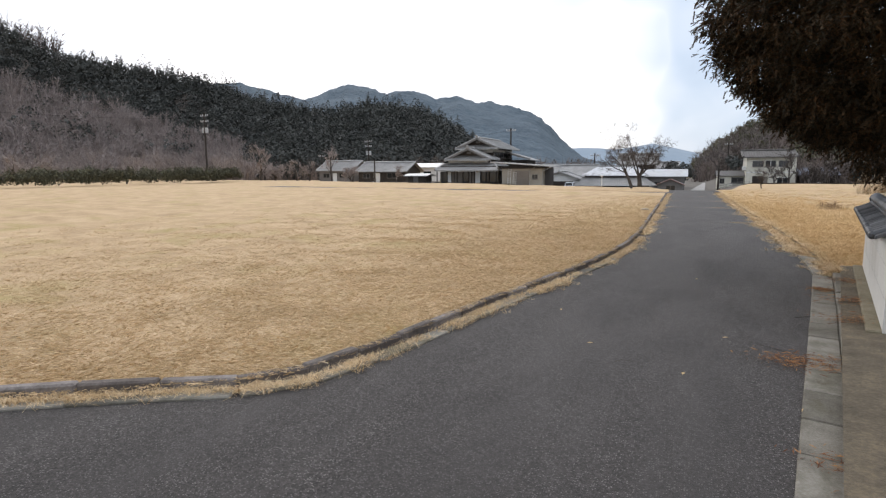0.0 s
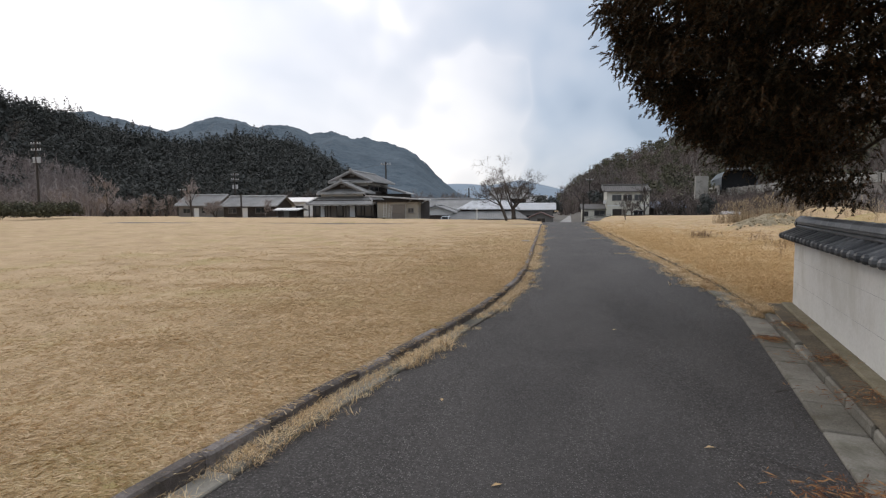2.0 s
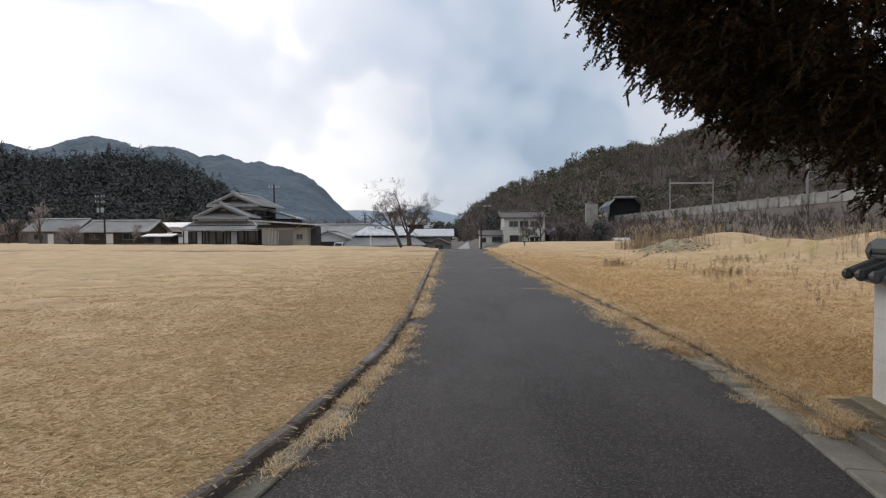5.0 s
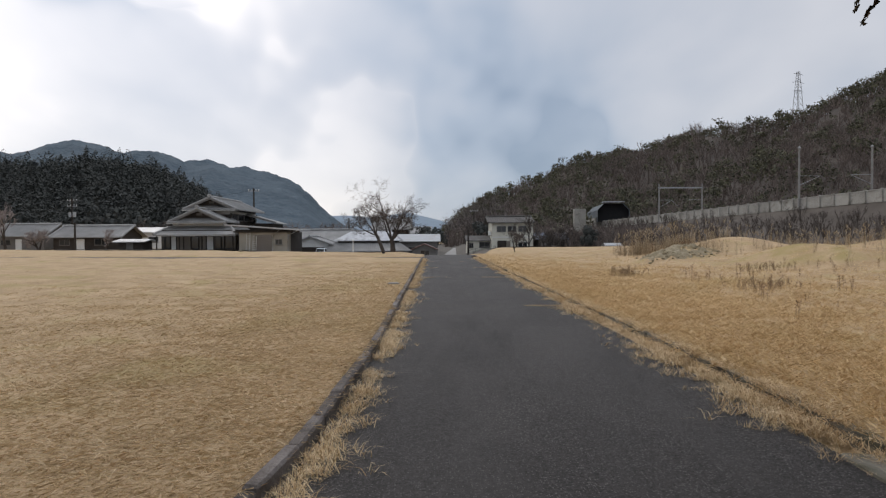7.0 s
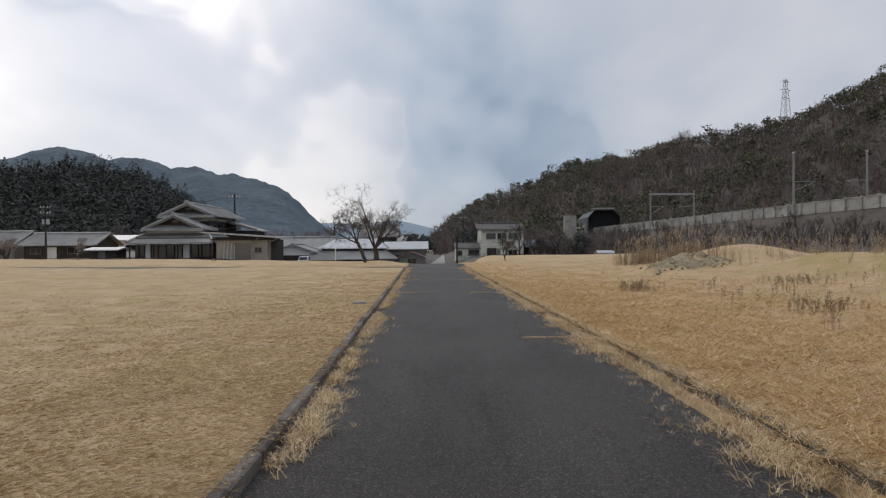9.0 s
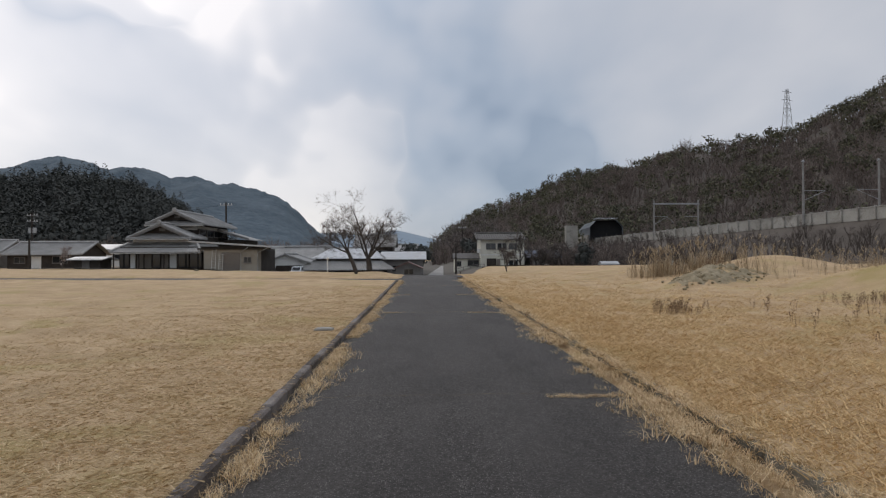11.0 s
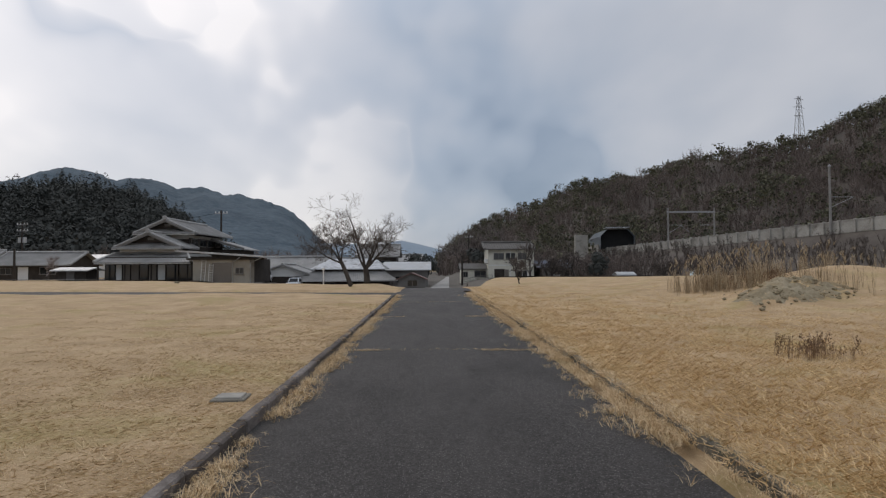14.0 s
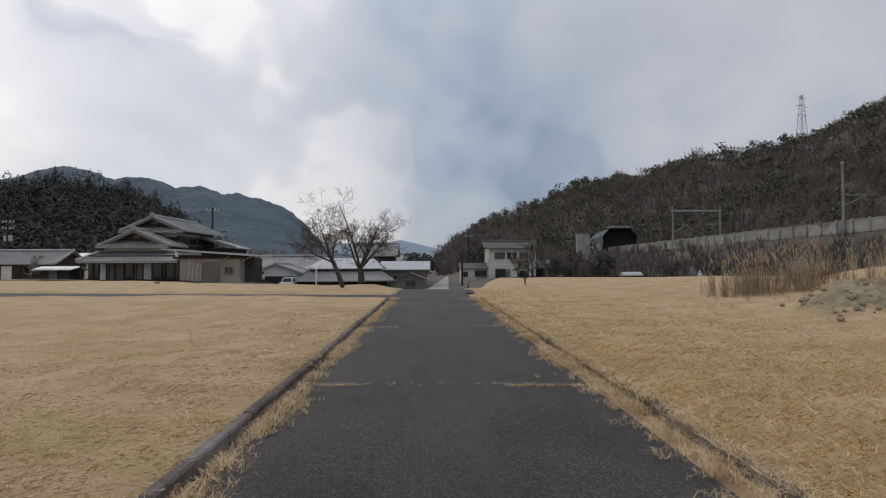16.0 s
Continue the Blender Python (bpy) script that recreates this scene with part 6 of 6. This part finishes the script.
def reed_template(seed):
    rng = random.Random(seed)
    V, F = [], []
    for _ in range(9):
        a, h = rng.uniform(0, 6.3), rng.uniform(0.6, 1.0)
        x, y = rng.uniform(-0.08, 0.08), rng.uniform(-0.08, 0.08)
        dx, dy, l, w = math.cos(a), math.sin(a), rng.uniform(0.05, 0.3), 0.005
        k = len(V)
        V += [(x - dy * w, y + dx * w, 0), (x + dy * w, y - dx * w, 0), (x + dx * l * 0.5 - dy * w, y + dy * l * 0.5 + dx * w, h * 0.75), (x + dx * l * 0.5 + dy * w, y + dy * l * 0.5 - dx * w, h * 0.75), (x + dx * l, y + dy * l, h * rng.uniform(0.75, 1.0))]
        F += [(k, k + 1, k + 3), (k, k + 3, k + 2), (k + 2, k + 3, k + 4)]
    for _ in range(2):   # plumes
        a = rng.uniform(0, 6.3)
        x, y, h = rng.uniform(-0.06, 0.06), rng.uniform(-0.06, 0.06), rng.uniform(0.95, 1.2)
        for j in range(6):
            u = j / 6
            cx, cy, cz = x + math.cos(a) * 0.14 * u * u, y + math.sin(a) * 0.14 * u * u, h + 0.16 * u
            k, s = len(V), 0.02 * (1.1 - u)
            b = rng.uniform(0, 6.3)
            V += [(cx, cy, cz - 0.05), (cx + s * math.cos(b), cy + s * math.sin(b), cz), (cx, cy, cz + 0.05), (cx - s * math.cos(b), cy - s * math.sin(b), cz)]
            F += [(k, k + 1, k + 2), (k, k + 2, k + 3)]
        k = len(V)
        V += [(x - 0.003, y, 0), (x + 0.003, y, 0), (x, y, h)]
        F += [(k, k + 1, k + 2)]
    return np.array(V), np.array(F)


def stalk_template(seed):
    rng = random.Random(seed)
    V, F = [], []
    for _ in range(4):
        x, y = rng.uniform(-0.12, 0.12), rng.uniform(-0.12, 0.12)
        h, lx, ly, w = rng.uniform(0.5, 1.0), rng.uniform(-0.12, 0.12), rng.uniform(-0.12, 0.12), 0.0065
        k = len(V)
        V += [(x - w, y, 0), (x + w, y, 0), (x + lx + w * 0.6, y + ly, h), (x + lx - w * 0.6, y + ly, h)]
        F += [(k, k + 1, k + 2), (k, k + 2, k + 3)]
        for j in range(6):
            u = rng.uniform(0.4, 1)
            c, a, s = (x + lx * u, y + ly * u, h * u), rng.uniform(0, 6.3), rng.uniform(0.04, 0.1)
            k = len(V)
            V += [c, (c[0] + s * math.cos(a), c[1] + s * math.sin(a), c[2] + s), (c[0] + s * 0.5 * math.cos(a + 0.5), c[1] + s * 0.5 * math.sin(a + 0.5), c[2] + s * 1.2)]
            F += [(k, k + 1, k + 2)]
    return np.array(V), np.array(F)


def make_meadow():
    rng = np.random.default_rng(55)
    reeds = variants(reed_template, range(80, 86))
    for cx, cy, sx, sy, n, lo, hi in ((10.2, 44.2, 0.5, 0.45, 95, 0.65, 1.15), (11.6, 43.4, 0.35, 0.3, 26, 0.8, 1.3), (12.2, 40.6, 0.7, 0.5, 30, 0.5, 0.9), (15.5, 29.5, 1.6, 1.6, 150, 0.35, 0.75), (17.2, 45.5, 2.2, 1.2, 60, 0.5, 0.9), (16.5, 35.5, 2.4, 2.6, 110, 0.35, 0.7), (23, 46, 3.0, 2.0, 60, 0.6, 1.0), (19.5, 38, 2.5, 2.5, 70, 0.4, 0.8), (13.6, 45.6, 0.6, 0.5, 16, 0.9, 1.25)):
        x, y = rng.normal(cx, sx, n), rng.normal(cy, sy, n)
        s = rng.uniform(lo, hi, n)
        ob = scatter("reed_clump", *reeds, on_ground(x, y), s, rng.uniform(0, 6.3, n), M["reed"], 0.08)
        tagged(ob, "clump of tall dry pampas reeds with pale plumes", "reeds", kind="stuff")
    stalks = variants(stalk_template, range(90, 95))
    n = 130
    x, y = rng.uniform(4.4, 12, n), rng.uniform(19, 32, n)
    keep = (x - 1.5) / (y - 8) > 0.2
    ob = scatter("dead_weeds", *stalks, on_ground(x[keep], y[keep]), rng.uniform(0.12, 0.4, keep.sum()), rng.uniform(0, 6.3, keep.sum()), M["dead_stalk"])
    tagged(ob, "dark dead weed stalks standing in the meadow", "weeds", kind="stuff")
    for cx, cy, r, n, h in ((4.85, 30.2, 0.28, 55, 0.34), (6.6, 25.5, 0.4, 50, 0.3), (12.2, 43.6, 0.5, 60, 0.6), (9.4, 30.8, 0.5, 40, 0.3)):
        x, y = rng.normal(cx, r, n), rng.normal(cy, r * 0.6, n)
        ob = scatter("dry_bush", *stalks, on_ground(x, y), rng.uniform(0.5, 1.1, n) * h, rng.uniform(0, 6.3, n), M["dead_stalk"], 0.2)
        tagged(ob, "low reddish-brown dry bush in the grass", "bush", kind="stuff")
    # heap of stones and earth
    r = random.Random(6)
    root = thing("rubble_heap", (0, 0, 0), 0, "heap of pale stones and earth grown over with weeds", "heap")
    for k in range(260):
        x, y = (r.gauss(9.8, 0.75), r.gauss(38.5, 0.5)) if k % 3 else (r.gauss(11.0, 0.9), r.gauss(39.9, 0.6))
        s = 0.018 + 0.07 * r.random() ** 2.5
        bm = bmesh.new()
        bmesh.ops.create_icosphere(bm, subdivisions=1, radius=s)
        for v in bm.verts:
            v.co = Vector((v.co.x * r.uniform(0.8, 1.3), v.co.y * r.uniform(0.8, 1.2), v.co.z * r.uniform(0.5, 0.9)))
        bmesh.ops.translate(bm, verts=bm.verts[:], vec=(x, y, float(ground_height(x, y)) + 0.03 + s * 0.2))
        part("stone", bm, M["rubble"], root)
    for cx, cy, rx, ry in ((9.7, 38.5, 1.7, 1.1), (11.1, 40.0, 1.9, 1.3)):
        V, F, n, rings = [], [], 72, 26
        for i in range(rings + 1):
            for k in range(n):
                a, f = 2 * math.pi * k / n, i / rings
                x, y = cx + rx * f * math.cos(a), cy + ry * f * math.sin(a)
                lump = 0.16 * noise.fractal(Vector((x, y, 2)) * 2.6, 0.8, 2.0, 5)
                V.append((x, y, float(ground_height(x, y)) + (0.05 + lump) * (1 - f ** 3) - 0.03 * f))
        for i in range(rings):
            for k in range(n):
                F.append((i * n + k, i * n + (k + 1) % n, (i + 1) * n + (k + 1) % n, (i + 1) * n + k))
        raw_mesh("earth_mound", V, F, M["rubble"], True).parent = root
    bm = bmesh.new()
    bmesh.ops.create_icosphere(bm, subdivisions=2, radius=0.17)
    for v in bm.verts:
        v.co = Vector((v.co.x * 1.2, v.co.y, v.co.z * 0.55)) * (1 + 0.25 * noise.noise(v.co * 4))
    x, y = -18.6, 65.0
    bmesh.ops.translate(bm, verts=bm.verts[:], vec=(x, y, float(ground_height(x, y)) + 0.05))
    tagged(link_mesh("boulder", bm, M["moss"]), "lone brown boulder lying on the lawn", "rock")
    # inspection cover set in the lawn
    cover = thing("inspection_cover", (-2.17, 28.3, float(field_height(-2.2, 28.3)) + 0.01), 3, "pale concrete inspection cover set in the lawn", "cover")
    part("frame", box_bm(-0.16, -0.14, -0.06, 0.16, 0.14, 0.012, bevel=0.008), M["concrete"], cover)
    part("lid", box_bm(-0.125, -0.105, 0.0, 0.125, 0.105, 0.028, bevel=0.008), M["rail_concrete"], cover)


make_meadow()


def make_road_marks():
    """Cracks and small litter on the asphalt."""
    rng = random.Random(14)
    for yj, x0, x1 in ((23.95, -1.5, 1.5), (32.0, -1.5, 1.5), (38.0, -1.5, 1.5), (44.0, -1.5, 1.5)):
        V, F = [], []
        n = 60
        for i in range(n + 1):
            x = x0 + (x1 - x0) * i / n
            y = yj + 0.06 * noise.noise(Vector((x * 2.5, yj, 0))) + 0.015 * noise.noise(Vector((x * 14, yj, 5)))
            w = 0.006 * rng.uniform(0.5, 1.6)
            z = 0.015 * (1 - (x / 1.7) ** 2) + 0.005
            V += [(x, y - w, z), (x, y + w, z)]
        for i in range(n):
            F.append((2 * i, 2 * i + 2, 2 * i + 3, 2 * i + 1))
        tagged(raw_mesh("road_crack", V, F, M["soil"]), "thin crack across the asphalt", "crack", kind="structure")
    for x, y, turn, l in ((-1.27, 8.0, 25, 0.16), (0.35, 9.6, 70, 0.5), (0.5, 10.4, 20, 0.4), (0.2, 8.9, 140, 0.3), (-0.35, 10.9, 60, 0.22)):
        bm = bmesh.new()
        tube_in(bm, [(0, 0, 0.004), (l * 0.5, 0.03, 0.012), (l, 0.0, 0.004)], [0.004, 0.003, 0.002], 4)
        ob = link_mesh("twig", bm, M["bark"])
        ob.matrix_world = pose(x, y, 0.016, 0, 0, turn)
        tagged(ob, "thin fallen twig lying on the asphalt", "twig", "fallen twigs")
    for x, y, turn in ((-1.56, 8.5, 30), (-0.7, 7.9, 80), (-0.3, 9.2, 10), (0.1, 7.4, 55), (-2.1, 9.8, 100), (-0.5, 12.6, 40)):
        bm = bmesh.new()
        vs = [bm.verts.new(p) for p in ((-0.035, 0, 0.002), (0, -0.015, 0.010), (0.035, 0, 0.003), (0, 0.015, 0.010))]
        bm.faces.new(vs)
        ob = link_mesh("fallen_leaf", bm, M["long_blade"])
        ob.matrix_world = pose(x, y, 0.018, 0, 0, turn)
        tagged(ob, "small dry yellow leaf on the asphalt", "leaf", "fallen leaves")


make_road_marks()


# ---------------------------------------------------------------- vehicles, rails and small things of the village
M["car_paint"] = material("glossy_white_car_paint", ((0.62, 0.64, 0.66), (0.68, 0.70, 0.72), (0.72, 0.74, 0.76)), 0.5, 5, 0.3, 0)
M["car_paint_blue"] = material("pale_blue_car_paint", ((0.36, 0.48, 0.52), (0.40, 0.53, 0.57), (0.44, 0.57, 0.61)), 0.5, 5, 0.3, 0)
M["tyre"] = material("black_tyre_rubber", ((0.015, 0.015, 0.015), (0.022, 0.022, 0.022), (0.03, 0.03, 0.03)), 3, 20, 0.9, 0)


def small_car(x, y, turn, paint, label):
    z = float(ground_height(x, y)) + 0.02
    root = thing("parked_car", (x, y, z), turn, label, "car", "parked cars")
    bm = box_bm(-0.74, -1.7, 0.28, 0.74, 1.7, 0.92, bevel=0.10)
    part("body", bm, M[paint], root)
    bm = bmesh.new()
    low = [(-0.70, -0.75, 0.90), (0.70, -0.75, 0.90), (0.70, 1.60, 0.90), (-0.70, 1.60, 0.90)]
    top = [(-0.60, -0.15, 1.50), (0.60, -0.15, 1.50), (0.60, 1.45, 1.50), (-0.60, 1.45, 1.50)]
    v = [bm.verts.new(p) for p in low + top]
    for f in ((0, 1, 5, 4), (1, 2, 6, 5), (2, 3, 7, 6), (3, 0, 4, 7), (4, 5, 6, 7), (3, 2, 1, 0)):
        bm.faces.new([v[i] for i in f])
    bmesh.ops.bevel(bm, geom=bm.edges[:], offset=0.05, segments=2, affect="EDGES")
    part("cabin", bm, M[paint], root)
    bm = bmesh.new()
    q = [bm.verts.new(p) for p in ((-0.58, -0.70, 0.98), (0.58, -0.70, 0.98), (0.52, -0.24, 1.43), (-0.52, -0.24, 1.43))]
    bm.faces.new(q)
    bmesh.ops.solidify(bm, geom=bm.faces[:], thickness=-0.02)
    part("windscreen", bm, M["glass"], root)
    for s in (-1, 1):
        bm = bmesh.new()
        q = [bm.verts.new(p) for p in ((s * 0.695, -0.45, 0.98), (s * 0.695, 1.40, 0.98), (s * 0.63, 1.30, 1.40), (s * 0.63, -0.08, 1.40))]
        bm.faces.new(q)
        bmesh.ops.solidify(bm, geom=bm.faces[:], thickness=0.02 * s)
        part("side_window", bm, M["glass"], root)
        part("headlight", box_bm(s * 0.5 - 0.12, -1.72, 0.62, s * 0.5 + 0.12, -1.69, 0.76, bevel=0.01), M["metal_roof"], root)
        for yy in (-1.05, 1.1):
            w = part("wheel", tube_in(bmesh.new(), [(s * 0.60, yy, 0.28), (s * 0.76, yy, 0.28)], [0.28, 0.28], 14), M["tyre"], root)
            part("rim", tube_in(bmesh.new(), [(s * 0.755, yy, 0.28), (s * 0.775, yy, 0.28)], [0.17, 0.15], 10), M["steel"], w)
    part("bumper", box_bm(-0.70, -1.78, 0.34, 0.70, -1.69, 0.52, bevel=0.03), M[paint], root)


small_car(-22.0, 98.8, 0, "car_paint", "small white car parked before the car port")
small_car(-17.9, 98.6, 0, "car_paint", "small white car parked beside the old house")
small_car(37.5, 101, 80, "car_paint_blue", "pale blue car parked under the bare trees")


def railing(name, pts, height, label, mat, rails=2, r=0.04):
    root = thing(name, (0, 0, 0), 0, label, "railing")
    tops = []
    for x, y in pts:
        z = float(field_height(x, y)) - 0.05
        part("post", tube_in(bmesh.new(), [(x, y, z), (x, y, z + height)], [r, r], 6), M[mat], root)
        tops.append(Vector((x, y, z + height)))
    for a, b in zip(tops, tops[1:]):
        for k in range(rails):
            d = Vector((0, 0, height * (0.08 + 0.42 * k)))
            part("rail", tube_in(bmesh.new(), [a - d, b - d], [r * 0.8, r * 0.8], 6), M[mat], root)


railing("lane_railing", [(2.9 + 0.05 * k, 70 + 2.0 * k) for k in range(8)], 0.9, "dark steel railing beside the dipping lane", "timber", 3)
railing("log_fence", [(17 + 2.4 * k, 91.5 + 0.3 * k) for k in range(9)], 0.5, "low brown log fence at the meadow's edge", "dead_stalk", 2, 0.09)
railing("garden_fence", [(5.2 + 1.2 * k, 115.8) for k in range(5)], 0.9, "grey garden fence before the annex", "grey_wall", 3)
post = thing("marker_post", (-9.8, 75, float(field_height(-9.8, 75))), 0, "thin white post with a small lamp head", "post")
part("pole", tube_in(bmesh.new(), [(0, 0, -0.1), (0, 0, 1.7)], [0.05, 0.05], 8), M["white_paint"], post)
part("lamp_head", box_bm(-0.12, -0.1, 1.7, 0.12, 0.1, 1.92, bevel=0.03), M["white_paint"], post)
bench = thing("stone_bench", (26.2, 92.5, float(field_height(26.2, 92.5))), 10, "pale stone bench at the meadow's edge", "bench")
part("seat", box_bm(-0.7, -0.2, 0.38, 0.7, 0.2, 0.48, bevel=0.02), M["rail_concrete"], bench)
for sx in (-0.5, 0.5):
    part("leg", box_bm(sx - 0.08, -0.16, -0.1, sx + 0.08, 0.16, 0.378, bevel=0.01), M["rail_concrete"], bench)


def village_wires():
    """Slack wires between the poles."""
    pairs = (((-80.5, 83.8, 11.3), (-66.6, 118.1, 8.6)), ((-80.5, 83.8, 10.4), (-66.6, 118.1, 7.6)), ((-66.6, 118.1, 8.4), (-29.7, 104.9, 9.0)), ((-80.5, 83.8, 11.3), (-104, 40, 12.0)))
    root = thing("overhead_wires", (0, 0, 0), 0, "thin dark overhead wires between the utility poles", "wire")
    for a, b in pairs:
        a, b = Vector(a), Vector(b)
        pts = [a.lerp(b, i / 10) - Vector((0, 0, 1.2 * 4 * (i / 10) * (1 - i / 10))) for i in range(11)]
        part("wire", tube_in(bmesh.new(), pts, [0.018] * 11, 4), M["black"], root)


village_wires()
